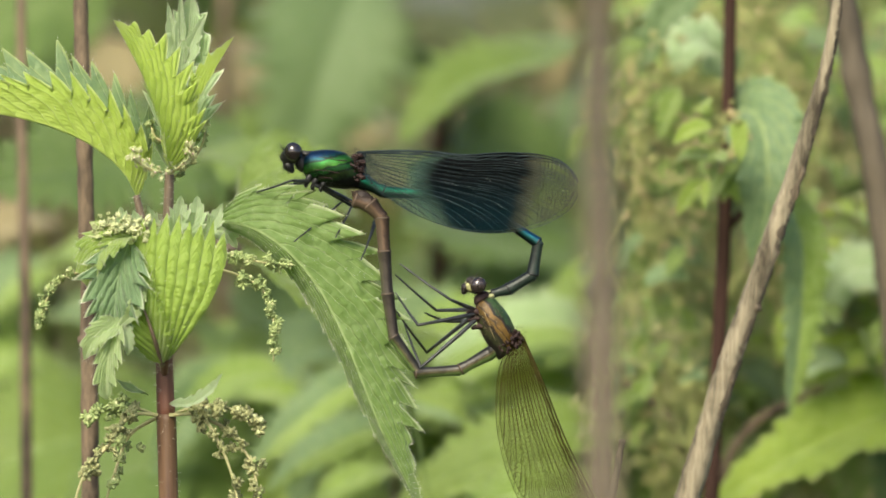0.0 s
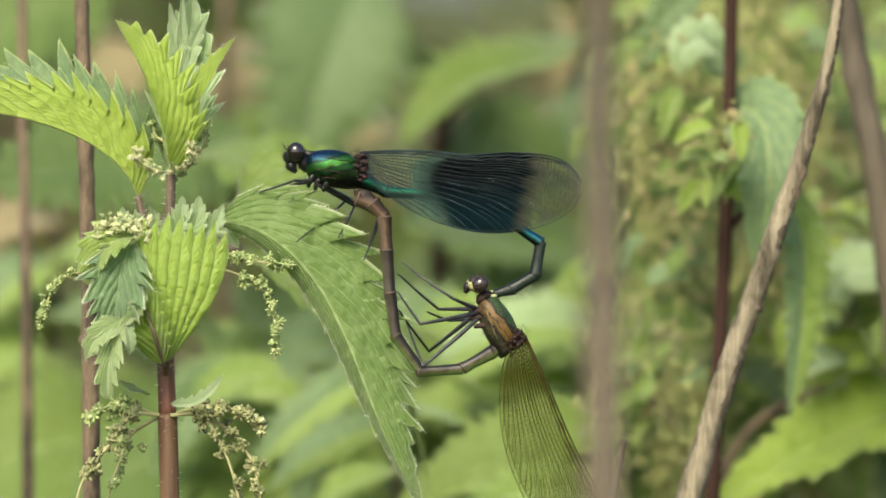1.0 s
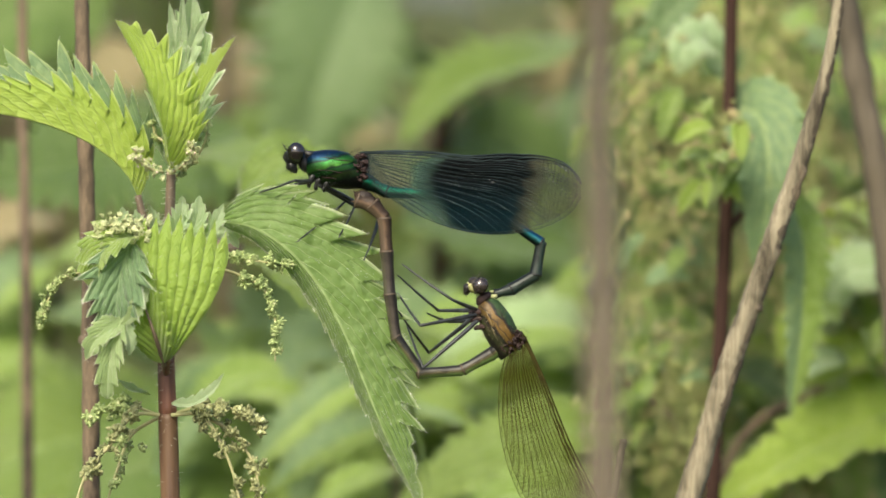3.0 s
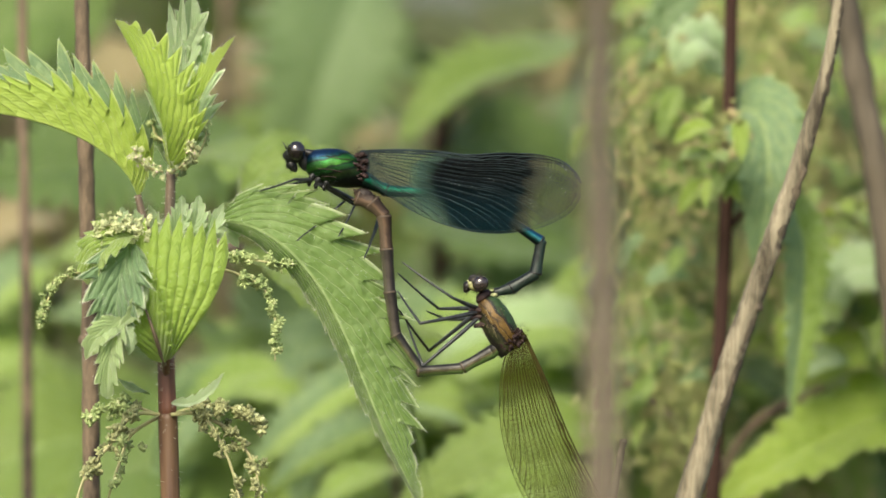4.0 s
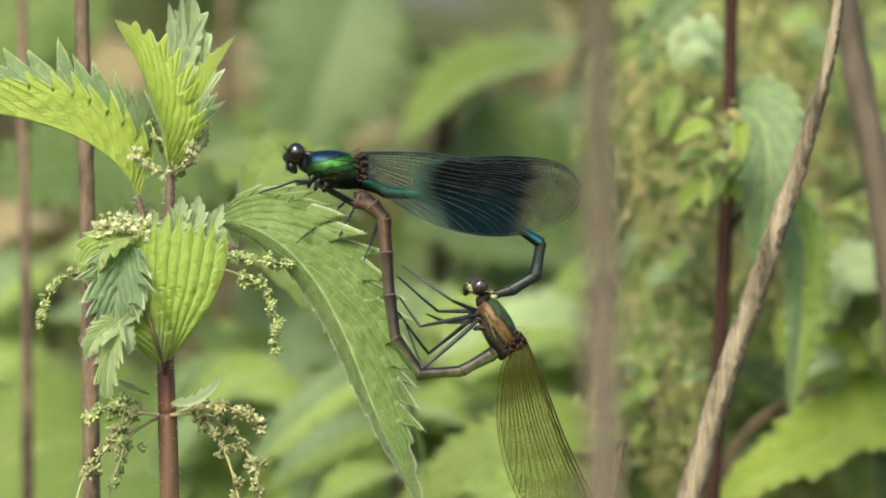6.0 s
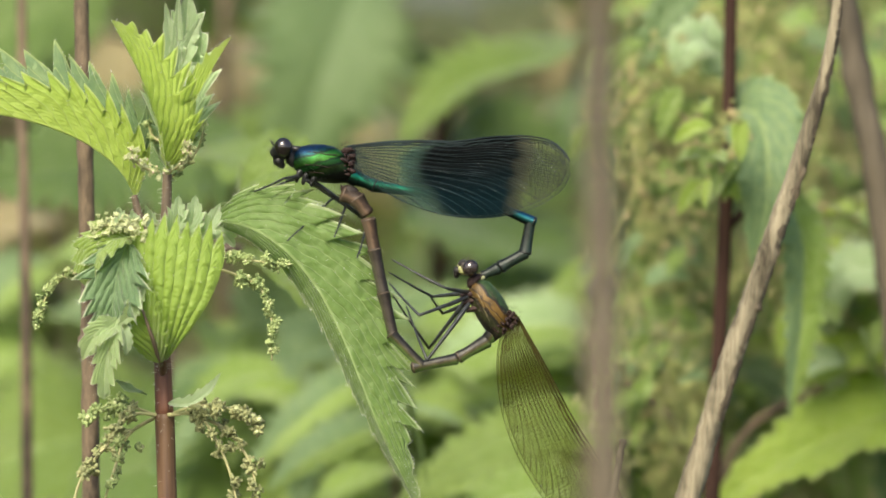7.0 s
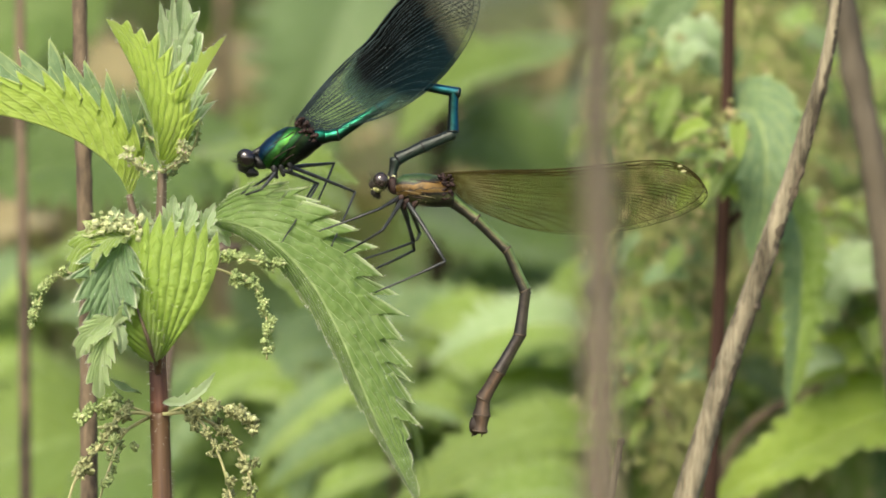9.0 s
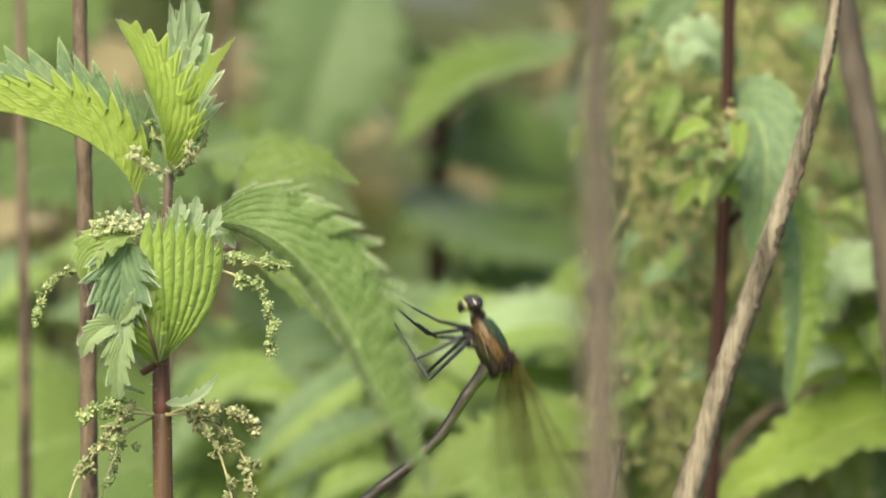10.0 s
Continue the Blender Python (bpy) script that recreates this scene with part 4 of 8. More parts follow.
def dry_plant(name, label, path, radii, mat, knots=(), rough=0.0, category="dry plant", seed=0, n=60, sides=12, ridges=0, bark=None):
    """A dead stalk standing in the ground: stalk, thickened joints, peeling plates coloured as its shaded side."""
    at = Vector(path[-1])
    root = thing(name, at, label, category)
    pts = smooth_path(shifted(path, at), n)
    rr = []
    for k in range(n):
        u = k / (n - 1) * (len(radii) - 1)
        i = min(int(u), len(radii) - 2)
        r = radii[i] + (radii[i + 1] - radii[i]) * (u - i)
        rr.append(r * (1 + rough * noise.noise(Vector((k * 0.37, seed, 0)))))
    s = Shape()
    s.tube(pts, rr, sides)
    if rough:
        for i, p in enumerate(s.v):
            c = pts[min(n - 1, i // sides)]
            d = (p - c).normalized()
            lump = noise.noise(Vector((d.x * 2.2, d.y * 2.2, p.z * 0.11 + seed))) + 0.6 * noise.noise(Vector((d.x * 6, d.y * 6, p.z * 0.35 + seed)))
            s.v[i] = p + d * lump * rough * rr[min(n - 1, i // sides)]
    s.make("stalk", mat, root)
    for kn in knots:
        s = Shape()
        p = min(pts, key=lambda q: abs(q.z + at.z - kn))
        r = rr[pts.index(p)]
        s.ball(p, (r * 1.28, r * 1.28, r * 1.1), 12, 8, rough=0.25)
        s.make("joint", mat, root)
    # plates on the +x side only: shade of that side put into colour
    if bark is not None:
        k0 = 4
        lap = 0
        while k0 < n * 0.6:
            k1 = min(n - 1, k0 + 9 + (lap * 7) % 13)
            s = Shape()
            for q in range(k0, k1 + 1):
                e = min(1.0, (q - k0 + 0.4) / 2.5, (k1 - q + 0.4) / 2.5)
                a0 = -1.2 + 0.5 * noise.noise(Vector((q * 0.31, 3.1, seed))) + 0.5 * (1 - e)
                a1 = 1.3 - 0.5 * (1 - e)
                for j in range(9):
                    a = a0 + (a1 - a0) * j / 8
                    lift = 1.0 + 0.09 * math.sin(math.pi * j / 8) ** 0.4 + 0.10 * noise.noise(Vector((a * 2.5, q * 0.5, seed)))
                    s.v.append(pts[q] + Vector((math.cos(a), math.sin(a), 0)) * rr[q] * lift)
            for i in range(k1 - k0):
                for j in range(8):
                    f = i * 9 + j
                    s.face((f, f + 1, f + 10, f + 9))
            s.make("bark", bark, root)
            k0 = k1 + (lap % 3)
            lap += 1
    rnd = random.Random(seed)
    for g in range(ridges):
        k = rnd.randrange(2, int(n * 0.62))
        ln = rnd.randrange(3, 8)
        a = rnd.uniform(0, 2 * math.pi) if bark is None else rnd.uniform(-0.75, 0.9)
        s = Shape()
        d = Vector((math.cos(a), math.sin(a), 0))
        s.tube([pts[q] + d * rr[q] * (0.98 + 0.12 * math.sin(q)) for q in range(k, min(n - 1, k + ln))], rr[k] * (0.16 if bark is None else rnd.uniform(0.12, 0.3)), 6, flat=1.5)
        s.make("bark_strip", bark or mat, root)
    return root


def stand(name, label, places, height, length, mats, seed, teeth=10, per=2, across=2, pairs=8, stem_mat=None):
    """Many nettles as one mass: stems from the ground, pairs of toothed leaves up to the top."""
    rnd = random.Random(seed)
    s = Shape()
    n = len(mats)
    for k, (x, y) in enumerate(places):
        h = rnd.uniform(*height)
        lean = Vector((rnd.gauss(0, 0.05), rnd.gauss(0, 0.05), 0)) * h
        foot = Vector((x, y, -6))
        pts = smooth_path([foot, foot + lean * 0.3 + Vector((0, 0, h * 0.5)), foot + lean + Vector((0, 0, h))], 7)
        s.tube(pts, [2.2, 2.1, 1.9, 1.7, 1.4, 1.1, 0.7], 5, n)
        turn = rnd.uniform(0, math.pi)
        for q in range(pairs):
            f = 0.25 + 0.74 * q / (pairs - 1)
            u = f * 6
            i = min(int(u), 5)
            p = pts[i].lerp(pts[i + 1], u - i)
            turn += math.pi / 2 + rnd.gauss(0, 0.2)
            for e in (0, math.pi):
                ln = length * rnd.uniform(0.75, 1.2) * (1.1 - 0.55 * max(0, f - 0.6) / 0.4)
                d = Vector((math.cos(turn + e), math.sin(turn + e), rnd.uniform(0.0, 0.35)))
                o = p + d * ln * 0.2
                s.tube([p, o], 0.7, 3, n)
                path = [o, o + d * ln * 0.4, o + d * ln * 0.75 + Vector((0, 0, -ln * 0.12)), o + d * ln + Vector((0, 0, -ln * rnd.uniform(0.2, 0.5)))]
                s.leaf(path, ln * rnd.uniform(0.45, 0.6), (rnd.gauss(0, 0.25), rnd.gauss(0, 0.25), 1), fold=rnd.uniform(5, 28), teeth=teeth, per=per, across=across,
                       quilt=0.5, seed=k * 40 + q, mi=rnd.randrange(n))
    ob = s.make(name, [*mats, stem_mat])
    return tagged(ob, label, "nettles", kind="stuff")


def scatter(box, step, seed, keep=None):
    """Uneven places on a grid inside a box of the ground."""
    rnd = random.Random(seed)
    res = []
    x = box[0]
    while x < box[1]:
        y = box[2]
        while y < box[3]:
            p = (x + rnd.uniform(-0.45, 0.45) * step, y + rnd.uniform(-0.45, 0.45) * step)
            if keep is None or keep(*p):
                res.append(p)
            y += step
        x += step
    return res


def tangle(name, label, box, depths, knots, bits, mats, leaf_mats, seed, drop=24, size=(5, 13)):
    """A tangle of fading flower knots and small leaves hanging between stems."""
    rnd = random.Random(seed)
    s = Shape()
    n = len(mats)
    for k in range(knots // 9):
        x, z, y = rnd.uniform(box[0], box[1]), rnd.uniform(box[2], box[3]), rnd.uniform(*depths)
        top = Vector((x, y, z))
        path = smooth_path([top, top + Vector((rnd.uniform(-4, 4), 0, -0.2 * drop)), top + Vector((rnd.uniform(-5, 5), 0, -0.6 * drop)), top + Vector((rnd.uniform(-6, 6), 0, -drop))], 9)
        s.tube(path, 0.25, 4, 0)
        for p in path:
            for _ in range(4):
                star_flower(s, p + Vector((rnd.gauss(0, 1), rnd.gauss(0, 1), rnd.gauss(0, 1))) * 1.4, rnd.uniform(0.3, 0.75), rnd, rnd.randrange(n))
    for k in range(bits):
        p = Vector((rnd.uniform(box[0], box[1]), rnd.uniform(*depths), rnd.uniform(box[2], box[3])))
        ln = rnd.uniform(*size)
        d = Vector((rnd.uniform(-1, 1), rnd.uniform(-0.5, 0.5), rnd.uniform(-1, 0.4))).normalized()
        s.leaf([p, p + d * ln * 0.5, p + d * ln + Vector((0, 0, -ln * 0.3))], ln * 0.5, (rnd.gauss(0, 0.3), -0.7, 0.6), teeth=8, per=3, across=3, seed=k, mi=n + rnd.randrange(len(leaf_mats)))
    return tagged(s.make(name, [*mats, *leaf_mats]), label, "nettles", kind="stuff")

# ---- ground and distance ----
def build_ground():
    s = Shape()
    n = 60
    size = 60000.0
    for i in range(n + 1):
        for j in range(n + 1):
            a, b = (i / n * 2 - 1), (j / n * 2 - 1)
            x, y = size * a * abs(a) ** 1.5, size * b * abs(b) ** 1.5
            s.v.append(Vector((x, y, 22 * noise.noise(Vector((x, y, 0)) * 0.004) - 8)))
    for i in range(n):
        for j in range(n):
            k = i * (n + 1) + j
            s.face((k, k + n + 1, k + n + 2, k + 1))
    ob = s.make("ground", SOIL)
    tagged(ob, "dark soil with leaf litter under the nettles", "ground", kind="structure")


def build_backdrop():
    m, nt, b, out = nodes_of("far_bank")
    co = node(nt, "ShaderNodeTexCoord").outputs["Object"]
    n1 = noise_of(nt, 7, 5, 0.6, co)
    n2 = noise_of(nt, 26, 4, 0.6, co)
    f = maths(nt, "ADD", maths(nt, "MULTIPLY", n1, 0.6), maths(nt, "MULTIPLY", n2, 0.4))
    nt.links.new(ramp(nt, f, [(0.36, (0.03, 0.05, 0.012)), (0.47, (0.08, 0.125, 0.028)), (0.55, (0.13, 0.18, 0.05)), (0.66, (0.24, 0.20, 0.10))]), b.inputs["Base Color"])
    b.inputs["Roughness"].default_value = 0.9
    s = Shape()
    nx, nz = 80, 24
    for i in range(nx + 1):
        for j in range(nz + 1):
            x, z = (i / nx - 0.5) * 12000, j / nz * 2600 - 40
            p = Vector((x, 4200 + (x / 3000) ** 2 * -300 - z * 0.1, z))
            p.y += 260 * noise.noise(p * 0.003) + 120 * noise.noise(p * 0.011)
            s.v.append(p)
    for i in range(nx):
        for j in range(nz):
            k = i * (nz + 1) + j
            s.face((k, k + 1, k + nz + 2, k + nz + 1))
    tagged(s.make("backdrop", m), "distant bank of mixed green and straw vegetation", "backdrop", kind="structure")


build_ground()
build_backdrop()
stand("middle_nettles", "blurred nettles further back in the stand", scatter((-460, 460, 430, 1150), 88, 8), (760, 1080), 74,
      [LEAF_MID, LEAF_SHADED, LEAF_DEEP, LEAF_BLUE, LEAF_SHADED, LEAF_DRY], 8, 10, 3, 3, 9, STEM_BROWN)
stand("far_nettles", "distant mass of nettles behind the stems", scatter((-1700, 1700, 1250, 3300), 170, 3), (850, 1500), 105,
      [LEAF_SHADED, LEAF_DEEP, LEAF_DRY, LEAF_MID], 3, 8, 2, 2, 9, STEM_BROWN)
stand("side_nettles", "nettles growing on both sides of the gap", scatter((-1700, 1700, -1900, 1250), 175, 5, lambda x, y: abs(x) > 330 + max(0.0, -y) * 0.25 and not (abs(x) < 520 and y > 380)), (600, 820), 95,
      [LEAF_SHADED, LEAF_MID, LEAF_DEEP, LEAF_MID], 5, 8, 2, 2, 8, STEM_GREEN)
stand("undergrowth", "low nettle shoots under the stand", scatter((-330, 330, 90, 430), 75, 15), (260, 560), 62, [LEAF_SHADED, LEAF_DEEP, LEAF_MID], 15, 8, 2, 2, 6, STEM_GREEN)


# ---- single leaves and stems behind ----
def back_plant(name, label, stem_path, radii, stem_mat, leaves, strings=(), knots=()):
    """A nettle behind the perch: stem to the ground, single leaves on stalks, flower strings."""
    at = Vector(stem_path[-1])
    root = thing(name, at, label, "nettle", "nettles of the stand")
    n = 60
    pts = smooth_path(shifted(stem_path, at), n)
    rr = [radii[0] + (radii[1] - radii[0]) * k / (n - 1) for k in range(n)]
    for kn in knots:
        rr = [r * (1 + 0.35 * math.exp(-((k / (n - 1) - kn) * n / 1.2) ** 2)) for k, r in enumerate(rr)]
    s = Shape()
    s.tube(pts, rr, 10)
    s.make("stem", stem_mat, root)
    for i, (path, width, up, mat, kw) in enumerate(leaves):
        shape = {"teeth": 16, "per": 5, "across": 8, "quilt": 0.5, "depth": 0.42, "ragged": 0.6, **kw}
        leaf_part(root, at, path, width, up, mat, seed=i, **shape)
        a = Vector(path[0]) - at
        near = min(pts, key=lambda q: (q - a).length + abs(q.z - a.z + 6))
        s = Shape()
        s.tube(smooth_path([near, near.lerp(a, 0.5) + Vector((0, 0, 1)), a], 8), 0.55, 7)
        s.make("leaf_stalk", stem_mat, root)
    for i, (path, size, count, spread, mats) in enumerate(strings):
        catkin(root, at, path, size, count, spread, mats, 50 + i)
    return root


BACK = [FLOWER_BACK, FLOWER_TAN]
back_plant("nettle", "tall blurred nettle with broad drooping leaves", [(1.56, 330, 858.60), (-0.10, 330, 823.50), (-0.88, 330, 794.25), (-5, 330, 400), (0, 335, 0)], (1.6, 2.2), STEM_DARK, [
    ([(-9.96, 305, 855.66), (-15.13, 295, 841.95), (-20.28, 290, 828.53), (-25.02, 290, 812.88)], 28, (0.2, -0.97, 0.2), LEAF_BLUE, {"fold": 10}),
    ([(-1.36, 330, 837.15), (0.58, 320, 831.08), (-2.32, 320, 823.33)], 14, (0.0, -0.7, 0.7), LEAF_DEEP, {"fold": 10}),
    ([(3.63, 380, 796.06), (11.63, 370, 802.10), (21.65, 370, 802.10), (32.67, 370, 796.09)], 22, (0.0, -0.8, 0.6), LEAF_SHADED, {"fold": 10}),
    ([(40.50, 400, 809.31), (34.13, 390, 814.32), (24.99, 390, 815.34), (14.83, 390, 811.28)], 24, (0.0, -0.85, 0.5), LEAF_SHADED, {"fold": 10}),
    ([(41.98, 380, 787.99), (33.68, 370, 792.08), (26.66, 370, 790.08), (17.64, 370, 782.06)], 20, (0.0, -0.8, 0.6), LEAF_SHADED, {"fold": 10}),
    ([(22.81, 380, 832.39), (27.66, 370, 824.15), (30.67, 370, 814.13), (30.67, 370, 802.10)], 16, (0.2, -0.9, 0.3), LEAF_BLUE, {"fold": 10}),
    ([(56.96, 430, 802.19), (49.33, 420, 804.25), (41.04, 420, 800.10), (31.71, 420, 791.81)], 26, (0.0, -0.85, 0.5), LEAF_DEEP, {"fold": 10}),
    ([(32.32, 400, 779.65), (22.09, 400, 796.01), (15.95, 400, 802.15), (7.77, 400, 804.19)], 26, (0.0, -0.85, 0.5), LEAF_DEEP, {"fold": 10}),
    ([(-1.37, 340, 817.77), (6.44, 330, 819.60), (14.24, 330, 816.67), (22.04, 330, 809.85)], 18, (0.0, -0.8, 0.6), LEAF_SHADED, {"fold": 10}),
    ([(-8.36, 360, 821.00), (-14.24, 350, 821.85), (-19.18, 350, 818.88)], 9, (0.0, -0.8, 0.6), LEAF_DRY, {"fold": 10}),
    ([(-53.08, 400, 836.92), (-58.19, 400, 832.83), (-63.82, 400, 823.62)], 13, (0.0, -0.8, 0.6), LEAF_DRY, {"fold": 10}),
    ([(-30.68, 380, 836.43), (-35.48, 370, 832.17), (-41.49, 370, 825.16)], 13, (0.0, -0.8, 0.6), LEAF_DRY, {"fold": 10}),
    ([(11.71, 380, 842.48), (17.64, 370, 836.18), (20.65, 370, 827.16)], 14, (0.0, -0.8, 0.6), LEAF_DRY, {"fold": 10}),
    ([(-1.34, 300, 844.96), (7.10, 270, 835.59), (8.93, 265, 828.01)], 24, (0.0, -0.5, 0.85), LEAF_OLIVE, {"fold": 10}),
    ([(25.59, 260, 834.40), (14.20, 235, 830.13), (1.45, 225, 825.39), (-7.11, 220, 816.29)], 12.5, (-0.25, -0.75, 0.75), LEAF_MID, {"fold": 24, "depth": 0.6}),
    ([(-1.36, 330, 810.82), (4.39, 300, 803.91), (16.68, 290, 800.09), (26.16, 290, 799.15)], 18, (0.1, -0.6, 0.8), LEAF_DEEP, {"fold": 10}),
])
back_plant("nettle", "blurred nettle with bright leaves below the perch", [(15.72, 210, 778.65), (15.27, 210, 769.72), (14.83, 210, 759.00), (15, 210, 300), (18, 212, 0)], (1.2, 2.4), STEM_GREEN, [
    ([(26.00, 146, 772.05), (17.02, 142, 773.41), (6.44, 142, 770.02), (-7.11, 142, 761.98)], 12, (0.0, -0.75, 0.65), LEAF_MID, {"fold": 6, "depth": 0.4}),
    ([(-5.72, 210, 767.93), (3.22, 210, 777.76), (14.04, 220, 782.99), (25.12, 235, 789.17)], 16, (-0.1, -0.75, 0.65), LEAF_MID, {"fold": 14}),
    ([(28.17, 250, 776.16), (10.60, 240, 773.60), (-7.65, 235, 768.23), (-27.57, 230, 758.38)], 20, (0.0, -0.7, 0.7), LEAF_MID, {"fold": 10}),
    ([(17.51, 210, 762.58), (6.79, 210, 767.93), (-7.45, 200, 762.86), (-16.31, 200, 754.00)], 14, (0.1, -0.6, 0.8), LEAF_SHADED, {"fold": 12}),
    ([(-9.36, 220, 782.09), (-16.43, 210, 777.76), (-23.58, 210, 771.51), (-31.62, 210, 760.79)], 13, (0.0, -0.75, 0.65), LEAF_MID, {"fold": 20}),
    ([(23.21, 180, 783.32), (15.30, 175, 785.55), (8.35, 175, 783.38), (-0.35, 175, 776.42)], 10, (0.0, -0.55, 0.85), LEAF_GREEN, {"fold": 12}),
    ([(22.87, 210, 777.76), (10.28, 200, 777.93), (1.41, 195, 775.37), (-8.27, 190, 769.30)], 12, (0.0, -0.6, 0.8), LEAF_MID, {"fold": 12}),
    ([(25.03, 230, 770.17), (15.90, 225, 771.18), (6.87, 225, 768.47), (-2.17, 225, 762.15)], 12, (0.0, -0.5, 0.85), LEAF_DEEP, {"fold": 12}),
    ([(10.20, 190, 764.91), (1.41, 190, 764.03), (-7.39, 190, 762.27), (-16.18, 190, 756.99)], 13, (0.0, -0.5, 0.85), LEAF_GREEN, {"fold": 12}),
    ([(-12.67, 190, 773.70), (-19.67, 188, 775.50), (-24.94, 188, 771.99), (-30.26, 190, 765.79)], 11, (0.0, -0.5, 0.85), LEAF_GREEN, {"fold": 12}),
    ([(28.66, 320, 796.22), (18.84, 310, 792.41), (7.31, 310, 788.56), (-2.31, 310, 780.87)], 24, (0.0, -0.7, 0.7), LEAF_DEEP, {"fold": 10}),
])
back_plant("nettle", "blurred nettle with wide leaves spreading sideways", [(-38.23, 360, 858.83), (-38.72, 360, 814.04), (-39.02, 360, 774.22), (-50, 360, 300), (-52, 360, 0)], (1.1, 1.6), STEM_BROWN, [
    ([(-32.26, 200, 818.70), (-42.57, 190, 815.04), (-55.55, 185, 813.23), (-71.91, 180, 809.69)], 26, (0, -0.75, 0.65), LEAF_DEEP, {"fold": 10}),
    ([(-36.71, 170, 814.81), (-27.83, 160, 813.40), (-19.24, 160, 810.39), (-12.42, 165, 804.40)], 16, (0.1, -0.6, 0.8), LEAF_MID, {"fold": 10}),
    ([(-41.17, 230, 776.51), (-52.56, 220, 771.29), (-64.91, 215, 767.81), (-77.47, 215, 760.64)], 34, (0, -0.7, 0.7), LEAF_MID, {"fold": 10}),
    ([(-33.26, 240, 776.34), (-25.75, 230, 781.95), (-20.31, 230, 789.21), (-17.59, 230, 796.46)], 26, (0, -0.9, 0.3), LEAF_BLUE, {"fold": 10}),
    ([(-32.02, 190, 761.39), (-37.29, 190, 766.67), (-46.97, 190, 765.79), (-58.40, 190, 759.63)], 26, (0, -0.7, 0.7), LEAF_SHADED, {"fold": 10}),
    ([(-57.65, 300, 836.37), (-66.25, 300, 840.19), (-74.84, 300, 836.37), (-83.43, 300, 828.73)], 36, (0, -0.75, 0.65), LEAF_SHADED, {"fold": 10}),
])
back_plant("nettle", "blurred nettle with bright sharply toothed leaves", [(24.19, 167, 787.13), (24.01, 167, 777.63), (24.19, 167, 762.07), (24, 167, 300), (25, 167, 0)], (0.5, 1.0), STEM_GREEN, [
    ([(23.0, 169, 787.2), (16.5, 163, 788.6), (8.0, 161, 787.2), (-2.0, 163, 782.0)], 9.5, (0.0, -0.8, 0.6), [LEAF_GREEN, LEAF_PALE], {"fold": 24, "mi2": 1, "depth": 0.6}),
    ([(23.93, 181, 778.26), (14.43, 175, 779.05), (1.39, 173, 777.52), (-12.52, 175, 773.84)], 7.5, (0.0, -0.6, 0.8), LEAF_GREEN, {"fold": 14, "depth": 0.5}),
    ([(24.03, 177, 770.92), (16.12, 171, 771.67), (6.57, 169, 770.33), (-2.94, 171, 766.29)], 7.0, (0.0, -0.7, 0.7), [LEAF_GREEN, HANGING], {"fold": 18, "mi2": 1, "depth": 0.6}),
    ([(24.71, 185, 780.81), (27.56, 179, 782.65), (31.86, 177, 781.80), (35.41, 179, 778.29)], 6.5, (0.0, -0.6, 0.8), HANGING, {"fold": 14, "depth": 0.5}),
    ([(24.05, 169, 765.04), (15.16, 163, 765.81), (5.67, 161, 764.66), (-4.65, 163, 761.33)], 8.0, (0.0, -0.6, 0.8), LEAF_GREEN, {"fold": 14, "depth": 0.5}),
    ([(23.8, 126, 762.4), (16.7, 119, 764.4), (8.8, 117, 763.4), (0.6, 119, 759.8)], 8.5, (0.0, -0.75, 0.65), LEAF_GREEN, {"fold": 14, "depth": 0.5}),
    ([(24.98, 181, 768.65), (29.21, 175, 770.97), (33.50, 173, 769.71), (37.04, 175, 766.19)], 7.0, (0.0, -0.6, 0.8), LEAF_GREEN, {"fold": 14, "depth": 0.5}),
])
back_plant("nettle", "blurred young nettle with slanting downy leaves", [(-9.28, 161, 782.89), (-8.08, 161, 774.29), (-7.22, 161, 762.25), (-6, 161, 300), (-5, 161, 0)], (0.4, 0.9), STEM_GREEN, [
    ([(-10.01, 165, 781.80), (-15.79, 159, 778.63), (-23.48, 157, 772.48), (-30.39, 159, 764.90)], 7.0, (0.15, -0.7, 0.7), [LEAF_GREEN, HANGING], {"fold": 18, "mi2": 1, "depth": 0.6}),
    ([(-8.07, 159, 774.17), (-14.01, 153, 771.89), (-20.38, 151, 768.35), (-26.82, 153, 763.18)], 7.0, (0.15, -0.7, 0.7), [LEAF_MID, HANGING], {"fold": 18, "mi2": 1, "depth": 0.6}),
    ([(-8.10, 163, 775.97), (-3.78, 157, 776.43), (1.37, 155, 774.93), (5.65, 157, 771.38)], 6.0, (0.0, -0.6, 0.8), [LEAF_MID, HANGING], {"fold": 18, "mi2": 1, "depth": 0.6}),
    ([(-9.85, 191, 782.13), (-16.12, 185, 785.19), (-22.22, 183, 784.16), (-27.51, 185, 780.11)], 8.0, (0.1, -0.8, 0.6), HANGING, {"fold": 14, "depth": 0.5}),
    ([(-7.17, 151, 766.82), (-12.22, 145, 765.71), (-16.45, 143, 763.81), (-20.71, 145, 760.19)], 6.0, (0.0, -0.6, 0.8), LEAF_GREEN, {"fold": 14, "depth": 0.5}),
])
